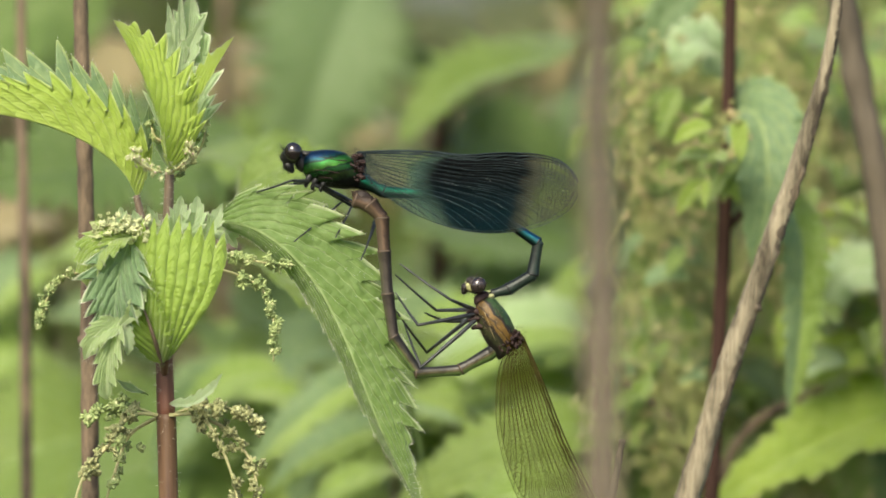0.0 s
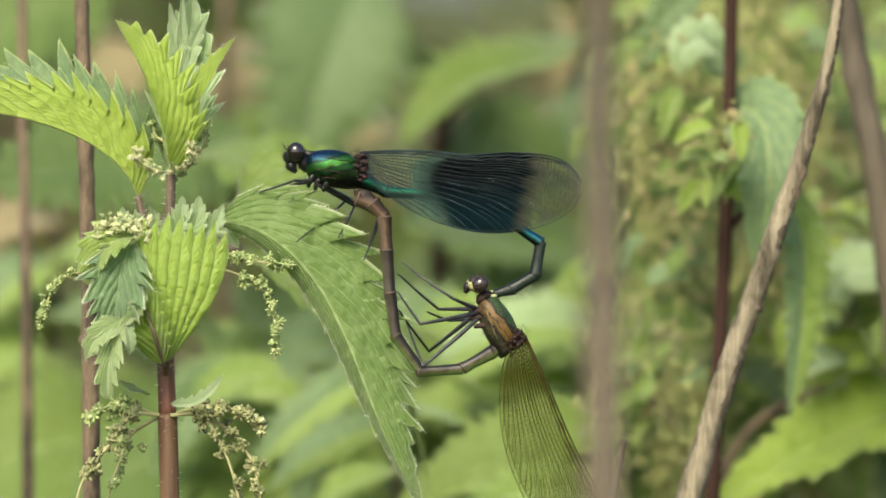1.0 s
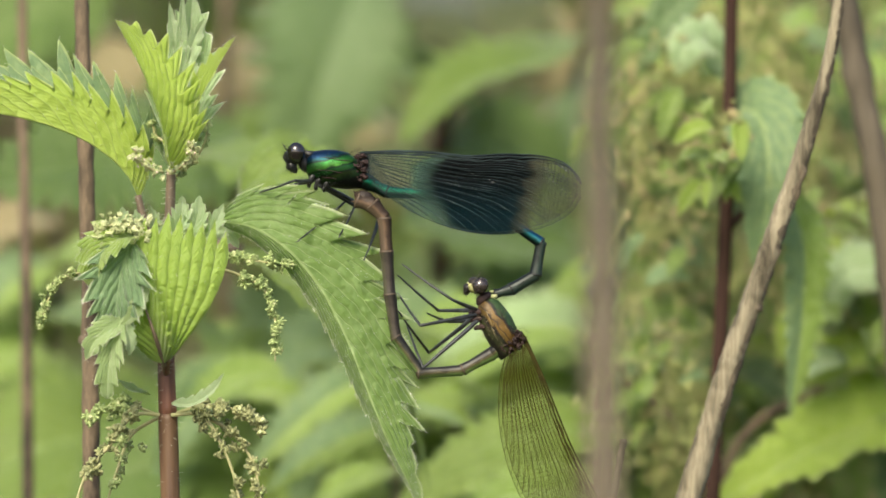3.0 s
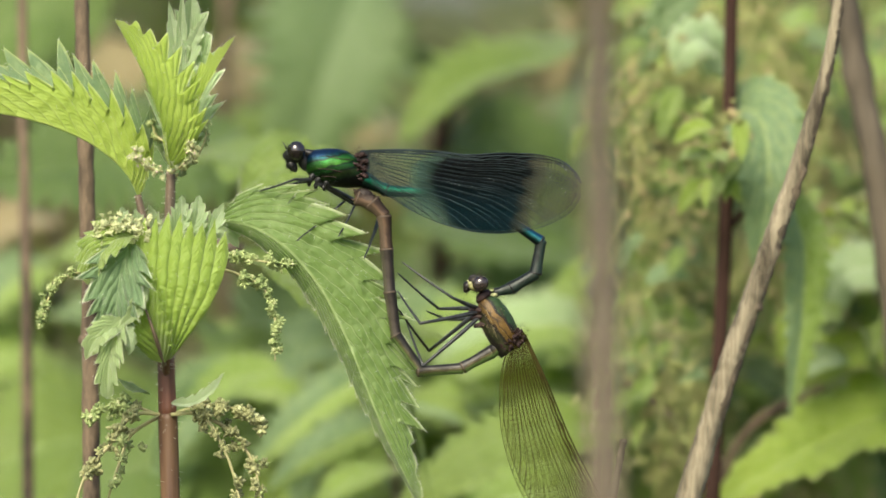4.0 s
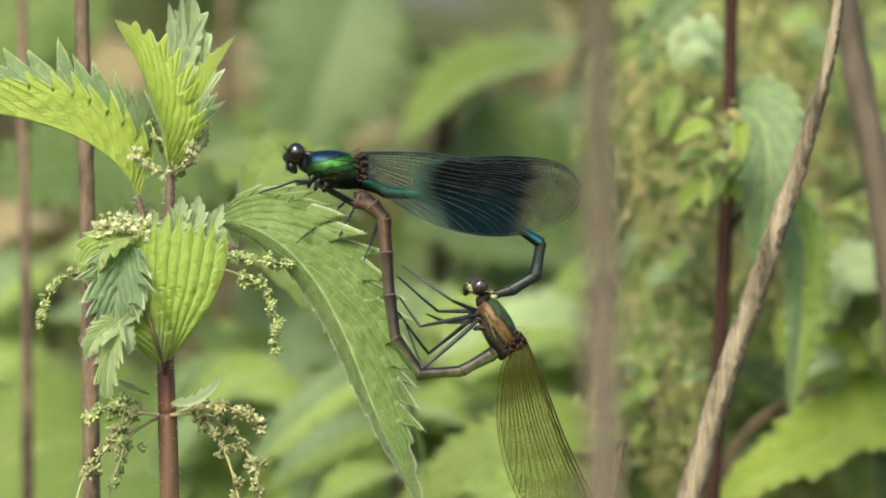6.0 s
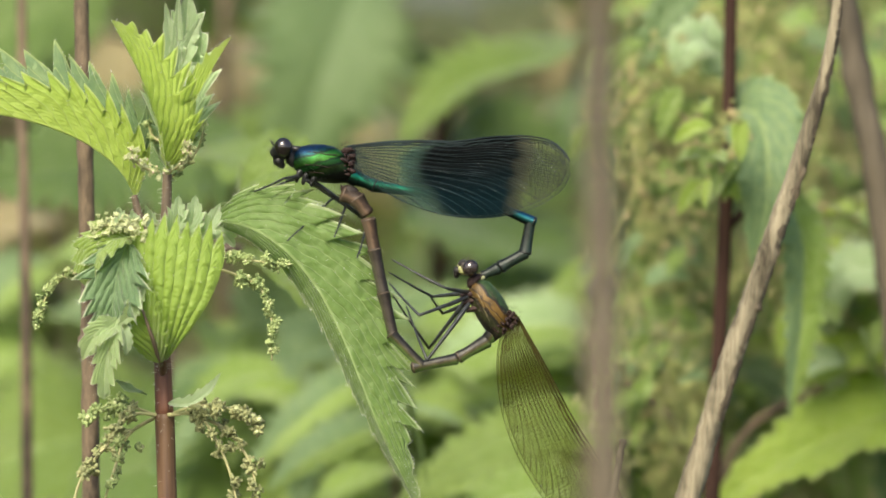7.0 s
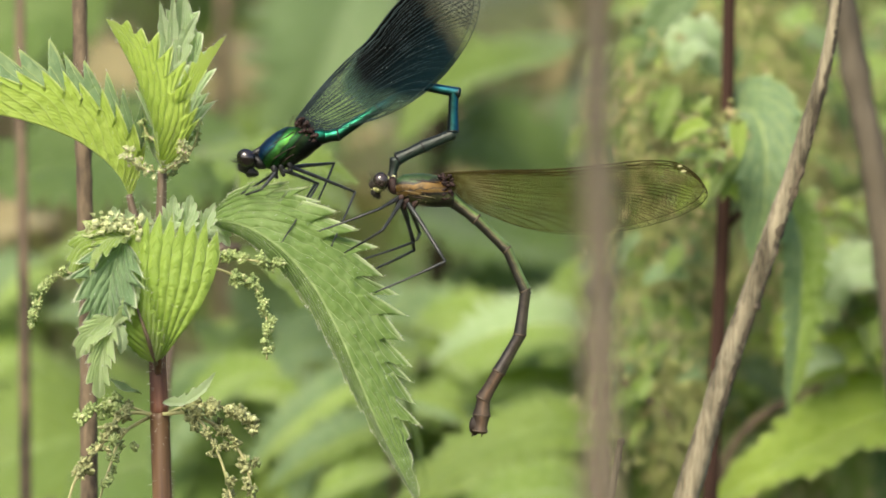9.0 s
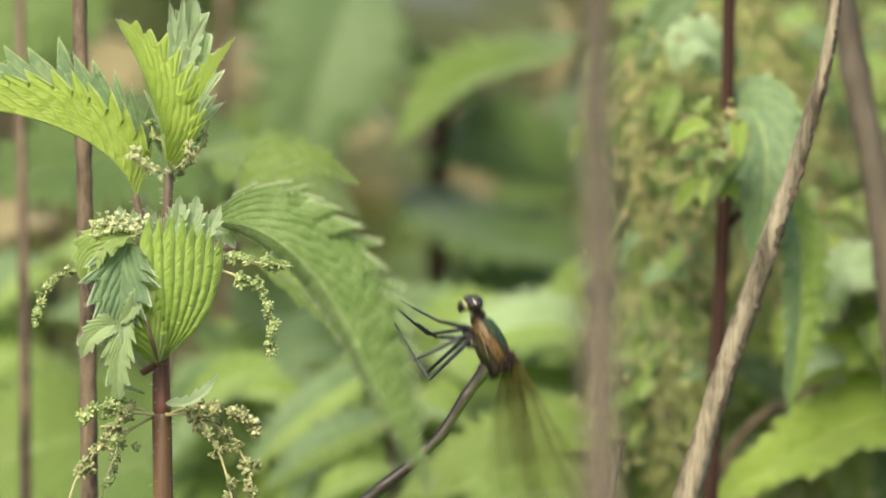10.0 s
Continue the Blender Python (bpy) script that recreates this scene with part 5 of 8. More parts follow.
back_plant("nettle", "blurred nettle with pale leaves between dry stalks", [(-63.33, 250, 807.46), (-63.51, 250, 792.73), (-63.70, 250, 766.96), (-64, 250, 300), (-64, 250, 0)], (0.6, 1.2), STEM_GREEN, [
    ([(-63.61, 252, 803.78), (-68.28, 246, 804.68), (-73.68, 244, 801.92), (-79.29, 246, 796.42)], 9.0, (0.0, -0.6, 0.8), LEAF_DRY, {"fold": 14, "depth": 0.5}),
    ([(-63.32, 246, 797.34), (-67.06, 240, 796.44), (-71.52, 238, 792.79), (-75.28, 240, 787.30)], 11.0, (0.0, -0.6, 0.8), [LEAF_GREEN, HANGING], {"fold": 18, "mi2": 1, "depth": 0.6}),
    ([(-63.14, 246, 798.72), (-58.84, 240, 800.09), (-53.28, 238, 797.35), (-49.70, 240, 791.87)], 11.0, (0.0, -0.6, 0.8), LEAF_GREEN, {"fold": 14, "depth": 0.5}),
    ([(-63.13, 242, 789.11), (-57.75, 236, 790.53), (-51.30, 234, 788.27), (-46.82, 236, 781.87)], 12.0, (0.0, -0.6, 0.8), HANGING, {"fold": 14, "depth": 0.5}),
    ([(-63.3, 258, 793.4), (-66.5, 254, 793.0), (-71.5, 252, 789.0), (-77.0, 254, 782.0)], 13.0, (0.0, -0.75, 0.65), LEAF_MID, {"fold": 12, "depth": 0.5}),
    ([(-63.51, 246, 781.74), (-67.97, 240, 783.65), (-73.35, 238, 780.93), (-77.11, 240, 774.51)], 12.0, (0.0, -0.6, 0.8), LEAF_GREEN, {"fold": 14, "depth": 0.5}),
    ([(-63.03, 236, 771.85), (-56.59, 230, 773.79), (-49.26, 228, 772.02), (-42.08, 230, 766.54)], 12.0, (0.0, -0.6, 0.8), [LEAF_GREEN, HANGING], {"fold": 18, "mi2": 1, "depth": 0.6}),
])
# the dark leaf close behind the perch
back_plant("nettle", "nettle with a long arching leaf close behind the perch", [(-30.76, 75, 802.48), (-36.37, 75, 793.67), (-39.10, 75, 779.25), (-38.77, 75, 763.23), (-36, 76, 300), (-34, 78, 0)], (0.4, 0.9), STEM_GREEN, [
    ([(-28.36, 75, 800.08), (-21.06, 70, 795.29), (-11.49, 70, 786.52), (-4.77, 85, 776.65), (-1.46, 90, 762.76)], 7.5, (0.6, -0.6, 0.4), LEAF_MID, {"fold": 12, "peak": 1.6}),
    ([(-30.44, 75, 803.12), (-27.44, 70, 808.85), (-19.46, 70, 812.05), (-11.51, 72, 808.87)], 9, (0.1, -0.6, 0.8), LEAF_MID, {"fold": 15}),
])
back_plant("nettle", "dark-stemmed nettle hung with fading flower strings", [(41.37, 92, 845.59), (41.12, 92, 823.65), (40.47, 92, 803.33), (39.34, 92, 779.76), (38.28, 92, 758.63), (30, 75, 300), (26, 75, 0)],
           (0.95, 1.35), STEM_DARK, [
    ([(41.6, 95, 820.6), (45.0, 90, 819.2), (46.4, 85, 810.0), (44.4, 85, 797.0)], 12.0, (0.05, -0.97, 0.2), HANGING, {"fold": 12, "depth": 0.14, "round_": 0.4, "peak": 0.8}),
    ([(49.17, 100, 809.08), (51.66, 95, 801.71), (51.66, 95, 790.30), (49.86, 95, 775.64)], 7.2, (0.3, -0.9, 0.3), [LEAF_GREEN, HANGING], {"fold": 16, "depth": 0.34, "mi2": 1}),
    ([(42.09, 120, 825.04), (37.78, 115, 830.73), (35.37, 112, 829.42), (34.05, 112, 825.29)], 6.5, (0, -0.9, 0.4), LEAF_PALE, {"fold": 10}),
], [
    ([(42.44, 155, 822.33), (35.45, 150, 824.80), (29.42, 147, 821.34), (26.40, 145, 812.82)], 1.15, 120, 2.5, BACK),
    ([(42.10, 145, 817.91), (36.95, 143, 815.34), (33.51, 141, 805.16), (32.66, 141, 793.32)], 1.15, 120, 2.5, BACK),
    ([(42.78, 165, 834.59), (37.60, 165, 835.45), (33.29, 165, 831.14), (31.57, 165, 823.37)], 1.15, 90, 2.5, BACK),
    ([(43.30, 155, 835.17), (47.58, 155, 835.17), (51.85, 155, 830.03), (52.71, 155, 821.48)], 1.15, 90, 2.5, BACK),
    ([(42.68, 175, 793.13), (38.77, 175, 791.39), (36.16, 175, 781.83), (34.42, 175, 768.79)], 1.15, 110, 2.5, BACK),
    ([(43.99, 175, 803.56), (53.55, 175, 801.83), (59.64, 175, 798.35), (62.24, 175, 789.66)], 1.15, 80, 2.5, BACK),
    ([(41.16, 155, 777.84), (38.16, 155, 776.13), (34.74, 155, 769.28), (31.32, 155, 760.72)], 1.15, 90, 2.5, BACK),
])
back_plant("nettle", "blurred nettle with lime leaves low in the stand", [(64.93, 230, 801.90), (64.93, 230, 776.51), (64.47, 230, 749.31), (70, 230, 300), (72, 230, 0)], (1.4, 2.2), STEM_GREEN, [
    ([(76.60, 140, 778.95), (65.08, 130, 775.34), (53.16, 126, 769.99), (38.95, 126, 761.63)], 14.0, (0.0, -0.75, 0.65), LEAF_LIME, {"fold": 18, "quilt": 0.9, "depth": 0.18, "wave": 0.12}),
    ([(71.66, 188, 779.01), (65.31, 184, 778.73), (58.21, 182, 777.01), (51.22, 182, 773.17)], 8.0, (0.0, -0.7, 0.7), [LEAF_GREEN, LEAF_PALE], {"fold": 16, "mi2": 1}),
    ([(69.24, 160, 787.20), (63.83, 155, 786.39), (59.41, 152, 783.87), (55.91, 150, 778.78)], 9.0, (0.0, -0.7, 0.7), LEAF_GREEN, {"fold": 12}),
    ([(62.17, 210, 782.23), (67.01, 200, 784.13), (74.10, 200, 780.59), (81.19, 200, 773.50)], 28, (0.0, -0.75, 0.65), LEAF_GREEN, {"fold": 10}),
    ([(67.75, 250, 761.43), (73.27, 250, 764.19), (80.63, 250, 761.43), (86.15, 250, 752.23)], 26, (0.0, -0.7, 0.7), LEAF_MID, {"fold": 10}),
    ([(64.98, 250, 792.73), (58.54, 250, 789.05), (52.10, 250, 781.68), (47.50, 250, 770.64)], 18, (0.0, -0.8, 0.5), LEAF_MID, {"fold": 10}),
    ([(70.57, 138, 795.02), (65.29, 134, 796.72), (60.14, 132, 793.36), (55.10, 132, 786.64)], 13, (0.0, -0.7, 0.6), HANGING, {"fold": 10}),
    ([(70.34, 134, 784.94), (63.40, 130, 786.67), (58.37, 130, 784.99), (52.50, 130, 779.12)], 11, (0.0, -0.7, 0.6), LEAF_LIME, {"fold": 10}),
    ([(67.37, 280, 796.33), (74.90, 280, 800.09), (80.54, 280, 797.27), (88.07, 280, 788.80)], 22, (0.0, -0.8, 0.5), LEAF_MID, {"fold": 10}),
    ([(55.91, 122, 790.09), (59.46, 118, 796.76), (64.44, 118, 796.76), (69.43, 118, 790.12)], 8, (0.0, -0.8, 0.5), LEAF_PALE, {"fold": 10}),
], [
    ([(65.42, 240, 812.88), (70.90, 240, 814.71), (74.55, 240, 809.23), (75.47, 240, 796.44)], 1.9, 45, 2.5, BACK),
    ([(64.02, 230, 800.09), (59.49, 230, 797.37), (63.11, 230, 789.21), (68.56, 230, 785.58)], 1.8, 45, 2.2, BACK),
])

FADED = [FLOWER_BACK, FLOWER_TAN, FLOWER_BACK]
tangle("flower_tangle", "tangle of fading nettle flowers and small leaves", (26, 56, 806, 840), (120, 200), 420, 46, FADED, [LEAF_GREEN, LEAF_MID, LEAF_BLUE, LEAF_MID], 91)
tangle("flower_tangle", "fading nettle flowers and leaves hanging low", (24, 46, 772, 800), (150, 230), 150, 46, FADED, [LEAF_GREEN, LEAF_MID, LEAF_BLUE], 93)
tangle("flower_tangle", "tangle of fading nettle flowers behind the stick", (46, 74, 808, 840), (175, 240), 300, 40, FADED, [LEAF_GREEN, LEAF_MID, LEAF_BLUE], 92)
tangle("flower_tangle", "straw-coloured fading flowers beside a dead stalk", (50, 74, 782, 806), (170, 230), 170, 40, FADED, [LEAF_GREEN, LEAF_MID, HANGING], 95)
tangle("flower_tangle", "pale fading flowers close behind the stick", (50, 70, 789, 806), (118, 145), 90, 14, [FLOWER_BACK, FLOWER_WHITE, FLOWER_TAN], [LEAF_GREEN, LEAF_LIME], 96, 12)
tangle("flower_tangle", "straw-coloured nettle flowers in drooping strings", (26.2, 34.2, 816.1, 829.2), (124, 148), 70, 7, [FLOWER_TAN, FLOWER_TAN, FLOWER_BACK], [LEAF_GREEN, LEAF_LIME], 101, 10, (4, 8))
tangle("flower_tangle", "cream and tan flower strings beside a dark stem", (23.5, 35.5, 804, 831), (105, 150), 72, 9, [FLOWER_BACK, FLOWER_TAN, FLOWER_FADE], [LEAF_GREEN, LEAF_MID], 121, 10, (4, 7))
tangle("flower_tangle", "thin tan flower strings hanging low", (26, 34.5, 776, 798), (105, 140), 36, 7, [FLOWER_FADE, FLOWER_BACK], [LEAF_GREEN, LEAF_MID], 122, 12, (4, 7))
tangle("flower_tangle", "small lime leaves round a dark nettle stem", (32.8, 40.1, 813.1, 823.8), (92, 125), 9, 10, [FLOWER_TAN, FLOWER_BACK], [LEAF_GREEN, LEAF_MID], 102, 6, (4, 7))
tangle("flower_tangle", "pale flower strings hanging beside the stick", (27.3, 39.1, 779.1, 801.8), (110, 150), 54, 14, [FLOWER_BACK, FLOWER_BACK, FLOWER_FADE], [LEAF_GREEN, HANGING], 103, 14, (4, 9))
tangle("flower_tangle", "faded flowers behind the leaning stalk", (53.8, 68.3, 793.9, 811.9), (118, 150), 45, 10, [FLOWER_TAN, FLOWER_WHITE, FLOWER_BACK], [LEAF_GREEN, HANGING], 104, 12, (4, 9))
tangle("young_leaves", "broad blurred nettle leaves filling the stand", (-34, 30, 752, 788), (200, 300), 0, 110, [FLOWER_BACK], [LEAF_MID, LEAF_GREEN, LEAF_MID, HANGING], 111, 6, (18, 30))
tangle("young_leaves", "blurred nettle leaves behind the leaning stalk", (52, 84, 752, 800), (190, 260), 0, 70, [FLOWER_BACK], [LEAF_LIME, LEAF_GREEN, LEAF_GREEN, HANGING], 112, 6, (12, 22))
tangle("young_leaves", "bright young nettle leaves low in the stand", (-36, 26, 756, 787), (165, 290), 0, 260, [FLOWER_BACK], [LEAF_GREEN, LEAF_MID, LEAF_GREEN, HANGING], 98, 6, (9, 20))
tangle("flower_tangle", "fading flowers and young leaves round a dark stem", (37.5, 42.5, 809, 821), (74, 84), 18, 11, FADED, [LEAF_GREEN, LEAF_MID, LEAF_LIME], 97, 6, (3, 6))

tangle("young_leaves", "pale blurred leaves between the stick and a dead stalk", (56, 80, 781, 797), (112, 128), 0, 15, [FLOWER_BACK], [LEAF_LIME, LEAF_GREEN, LEAF_PALE, LEAF_LIME], 113, 6, (7, 13))

# ---- dry stems and the stick ----
dry_plant("dry_weed", "thin brown dry stalk standing among the nettles", [(-62.73, 130, 847.05), (-62.48, 130, 820.21), (-62.06, 130, 795.05), (-61.72, 130, 757.31), (-60, 130, 300), (-60, 130, 0)], (0.7, 1.1), STEM_BROWN, (820,))
dry_plant("dry_weed", "brown dry nettle stalk with thickened joints", [(-49.62, 30, 843.22), (-49.08, 30, 818.57), (-48.38, 30, 795.45), (-48.08, 30, 760.78), (-47, 30, 300), (-45, 30, 0)], (0.98, 1.4), STEM_BROWN, (787.4, 841), 0.12, seed=2, n=140)
dry_plant("dry_weed", "grey-brown dry stalk close to the camera", [(14.83, -300, 830.60), (14.95, -300, 813.15), (15.38, -300, 796.78), (15.60, -300, 772.24), (16, -300, 300), (17, -300, 0)], (1.5, 1.78), STICK_DARK, (), 0.2, seed=3, ridges=6)
dry_plant("dry_weed", "thick dead brown stalk leaning across the nettles", [(55.61, 110, 849.58), (59.48, 110, 829.78), (63.20, 110, 811.63), (66.50, 110, 786.88), (62, 115, 300), (66, 120, 0)], (2.0, 2.5), STICK_DARK, (), 0.25, seed=4, ridges=5)
dry_plant("weathered_stick", "weathered pale grey dead stick leaning through the nettles", [(54.49, 32, 838.67), (52.95, 32, 827.86), (48.47, 32, 811.65), (42.91, 32, 795.45), (37.90, 32, 780.78), (33.03, 32, 764.57), (12, 32, 560), (-30, 32, 0)],
          # right side darkened by plates, its shade painted along with bark relief
          (0.65, 0.8, 1.2, 1.45, 1.6, 1.75, 1.9, 2.2), STICK, (), 0.13, "stick", 4, 260, 18, 30, STICK_SHADE_BARK)
dry_plant("broken_twig", "short broken dry twig with a pale tip", [(23.65, -6, 774.49), (23.05, -6, 770.98), (22.08, -6, 765.76), (18, -6, 560), (14, -6, 0)], (0.4, 0.6), STICK, (801 - 26,), 0.3, "twig")
dry_plant("dry_twig", "thin reddish dry twig in the undergrowth", [(25.66, 130, 780.96), (33.21, 130, 775.34), (39.08, 130, 764.86), (50, 130, 500), (52, 130, 0)], (0.6, 0.8), STEM_BROWN, (), 0.2, "twig")
dry_plant("dry_twig", "thin reddish dry twig in the undergrowth", [(57.15, 140, 779.37), (46.16, 140, 773.45), (39.40, 140, 761.19), (40, 140, 500), (42, 140, 0)], (0.7, 0.9), STEM_BROWN, (), 0.2, "twig")


# ---- the nettle that carries the insects ----
ORIGIN = Vector((-36.0, 0.0, 0.0))


def build_perch_nettle():
    root = thing("nettle", ORIGIN, "hairy reddish stinging nettle with lime leaves and flower strings", "nettle")
    o = ORIGIN
    stem = [(-36.30, 0, 810.58), (-36.52, 0, 803.08), (-36.90, 0, 794.08), (-36.98, 0, 785.08), (-36.60, 0, 773.08), (-36.38, 0, 765.58), (-36.2, 0.5, 600), (-36, 0, 0)]
    stalk_part(root, o, stem[:3], (0.55, 0.8), STEM_GREEN, "stem", 130, 3)
    stalk_part(root, o, [(-36.90, 0, 794.08), (-36.98, 0, 785.08), (-36.75, 0, 777.80)], (0.95, 1.12), STEM_RED, "stem", 70, 4)
    stalk_part(root, o, [(-36.75, 0, 778.10), (-36.60, 0, 773.08), (-36.38, 0, 765.58)], (1.2, 1.18), STEM_MIX, "stem", 45, 5)
    stalk_part(root, o, stem[5:], (1.18, 1.6), STEM_MIX, "stem")
    # upper left folded leaf
    leaf_part(root, o, [(-40.65, 0, 806.83), (-42.11, -1, 809.67), (-46.34, -2, 813.48), (-51.53, -3, 815.93), (-58.59, -4, 817.79), (-66.68, -6, 818.57)], 21, (0.1, 0.2, 1), [LEAF_LIME, HANGING], mi2=1, fold=76, fold2=78, narrow=0.6, narrow2=0.98, round_=0.56, peak=0.6, ragged=0.3, sweep=1.2, shingle=0.05, depth=0.2, depth2=0.32, per=13, across=24, down=420, ribs=15.0, lean=4.2, teeth=14, seed=2, quilt=0.2)
    stalk_part(root, o, [(-39.45, 0, 802.17), (-40.20, 0, 804.95), (-40.73, 0, 807.12)], (0.5, 0.42), STEM_GREEN, hairs=30)
    # top leaves
    leaf_part(root, o, [(-36.42, -1, 810.57), (-37.40, -3, 815.78), (-39.90, -4, 823.24), (-43.57, -4, 830.26)], 11.5, (0.3, -0.95, 0.1), LEAF_LIME, fold=14, fold2=74, ragged=0.7, sweep=1.1, per=10, across=24, ribs=11.0, lean=6.0, depth=0.42, down=220, quilt=0.16, teeth=12, seed=4)
    leaf_part(root, o, [(-36.07, 0, 810.58), (-34.42, 0, 815.83), (-31.40, -1, 821.81), (-27.72, -1, 828.10)], 5.5, (-0.45, -0.85, 0.1), LEAF_LIME, fold=62, fold2=30, ragged=0.6, sweep=1.1, per=9, across=20, ribs=10.0, lean=6.0, down=140, quilt=0.16, teeth=12, seed=6)
    leaf_part(root, o, [(-36.21, 4, 810.61), (-35.11, 5, 818.16), (-34.24, 6, 825.71), (-33.60, 5, 833.98)], 9.0, (0.1, -1, 0.15), LEAF_PALE, fold=30, teeth=9, ragged=0.9, sweep=0.95, per=9, across=16, ribs=10.0, lean=6.0, quilt=0.2, depth=0.62, down=260, seed=7)
    for k, (end, w) in enumerate((((-36.7, 4, 832.9), 3.0), ((-34.9, 3.5, 834.2), 2.6), ((-31.9, 4, 830.9), 3.2))):
        leaf_part(root, o, [(-35.6, 4, 813.5), (-35.2, 4.4, 820.5), (-35.2 * 0.6 + end[0] * 0.4, 4, 826.5), end], w, (0.1, -1, 0.1), LEAF_PALE, fold=34, teeth=7, per=8, across=10, ragged=0.6, sweep=0.9, ribs=8.0, lean=5.0, quilt=0.15, depth=0.4, seed=80 + k, down=60)
    # front leaf seen end on
    s = Shape()
    fan = [(-36.55, -6, 785.4), (-36.0, -8.5, 790.2), (-35.2, -8.5, 795.6), (-34.4, -7, 801.6)]
    s.fan(shifted(fan, fan[0]), 12.4, (0.03, -0.97, 0.12), ribs=8, quilt=0.17)
    front = s.make("leaf", LEAF_FRONT, root, "broad lime leaf seen end on")
    front.location = (Vector(fan[0]) - o) * SCALE
    Shape().fringe(s, 260, 9).make("leaf_down", HAIR, front)
    stalk_part(front, fan[0], [(-36.95, -1, 783.6), (-36.75, -4.5, 784.8), (-36.5, -6.3, 786.2)], (0.5, 0.42), STEM_RED, hairs=20)
    # its folded lower lobe, with a reddish rib
    leaf_part(root, o, [(-37.1, -6.4, 785.0), (-38.3, -9.0, 788.6), (-39.5, -9.6, 792.3), (-40.0, -8.8, 797.2)], 6.6, (-0.25, -0.9, 0.2), LEAF_FRONT, fold=16, narrow=0.9, narrow2=0.8, teeth=9, per=7, across=16,
              ribs=7.0, lean=3.4, quilt=0.12, depth=0.3, ragged=0.4, round_=0.5, peak=0.5, seed=12, down=80)
    stalk_part(root, o, [(-37.0, -5.6, 784.6), (-38.2, -9.6, 788.8), (-39.3, -10.2, 792.0)], (0.32, 0.14), STEM_GREEN, "leaf_rib")
    # drooping leaves
    droop = leaf_part(root, o, [(-41.4, -8, 800.6), (-42.6, -9.5, 797.0), (-43.1, -10, 793.5), (-43.4, -9.8, 790.4), (-43.9, -9.4, 786.2)], 8.2, (-0.12, -0.95, 0.28), LEAF_TEAL, fold=22, teeth=8, per=10, ragged=1.0, sweep=0.9, depth=0.5, across=20,
                      ribs=7.0, lean=3.6, quilt=0.26, seed=11, wave=0.1, round_=0.4, peak=1.05, down=320)
    leaf_part(droop, (-41.4, -8, 800.6), [(-42.5, -10.4, 791.0), (-43.4, -11.0, 788.4), (-44.2, -10.6, 784.6), (-44.4, -9.8, 780.2)], 3.6, (-0.1, -0.95, 0.25), LEAF_TONGUE, fold=26, teeth=6, per=9, across=14, ribs=8.0, lean=4.0, depth=0.5, ragged=0.8, sweep=1.0, quilt=0.2, round_=0.4, peak=0.6, seed=17, down=90)
    leaf_part(root, o, [(-40.9, -6, 801.6), (-43.6, -8.4, 801.0), (-45.9, -9, 798.6), (-46.8, -9, 795.0)], 6.6, (-0.3, -0.75, 0.55), LEAF_GREEN, fold=26, teeth=8, per=7, across=14, ribs=9.0, lean=5.0, depth=0.45, ragged=0.7, quilt=0.2, seed=13, wave=0.1, down=90)
    leaf_part(root, o, [(-39.3, -10, 795.2), (-40.2, -10.8, 793.0), (-41.0, -11, 791.2), (-42.6, -11, 789.8)], 2.4, (0.2, -0.9, 0.4), LEAF_TONGUE, fold=34, teeth=7, per=6, across=8, ragged=0.6, seed=14, quilt=0.4)
    leaf_part(root, o, [(-42.4, -10, 790.0), (-44.2, -11, 789.4), (-45.9, -11, 788.0), (-47.2, -11, 785.4)], 3.6, (0.1, -0.9, 0.4), LEAF_TONGUE, fold=30, teeth=6, per=6, across=8, ragged=0.6, seed=15, quilt=0.5, down=60)
    leaf_part(root, o, [(-42.2, -10, 790.4), (-41.6, -11, 789.0), (-41.3, -11, 787.4), (-41.5, -10.6, 786.0)], 1.8, (0.1, -0.95, 0.2), LEAF_PALE, fold=30, teeth=6, per=6, across=8, seed=16, quilt=0.4)
    # small pale leaves behind the stem
    for k, (path, w) in enumerate((([(-36.23, -2, 801.57), (-35.00, -3, 803.81), (-34.71, -3, 807.11)], 3.4), ([(-33.99, -2, 801.20), (-32.84, -3, 803.81), (-32.46, -3, 807.11)], 3.6), ([(-32.49, -2, 801.20), (-30.59, -3, 803.07), (-29.17, -3, 806.06)], 3.0),
                                   ([(-31.92, 4, 802.33), (-29.25, 3, 802.33), (-27.35, 2, 800.08)], 3.6), ([(-37.90, 3, 801.58), (-38.50, 3, 803.46), (-39.41, 3, 805.94)], 2.0), ([(-41.81, -3, 801.94), (-42.33, -3, 803.44), (-42.71, -3, 805.61)], 2.6), ([(-40.31, -3, 801.94), (-40.54, -3, 803.44), (-40.99, -3, 805.16)], 2.2),
                                   ([(-36.23, -2, 779.49), (-32.78, -5, 779.77), (-30.43, -6, 781.58), (-29.09, -6, 783.66)], 1.9), ([(-39.15, 0, 780.58), (-41.29, -3, 781.38), (-43.27, -4, 782.74)], 1.6))):
        leaf_part(root, o, path, w, (-0.3, -0.8, 0.5) if k > 6 else (0, -0.9, 0.3), LEAF_PALE, fold=34, teeth=6, per=9, across=10, quilt=0.14, ribs=6.0, lean=3.0, sweep=1.1, ragged=0.4, depth=0.36, peak=1.0, seed=20 + k, down=24)
    green = [FLOWER, FLOWER_WHITE]
    white = [FLOWER_WHITE, FLOWER_TIP]
    catkin(root, o, [(-37.25, -5, 810.15), (-38.90, -7, 810.66), (-40.50, -8, 811.99), (-40.80, -8, 813.33)], 0.45, 46, 0.6, white, 61)
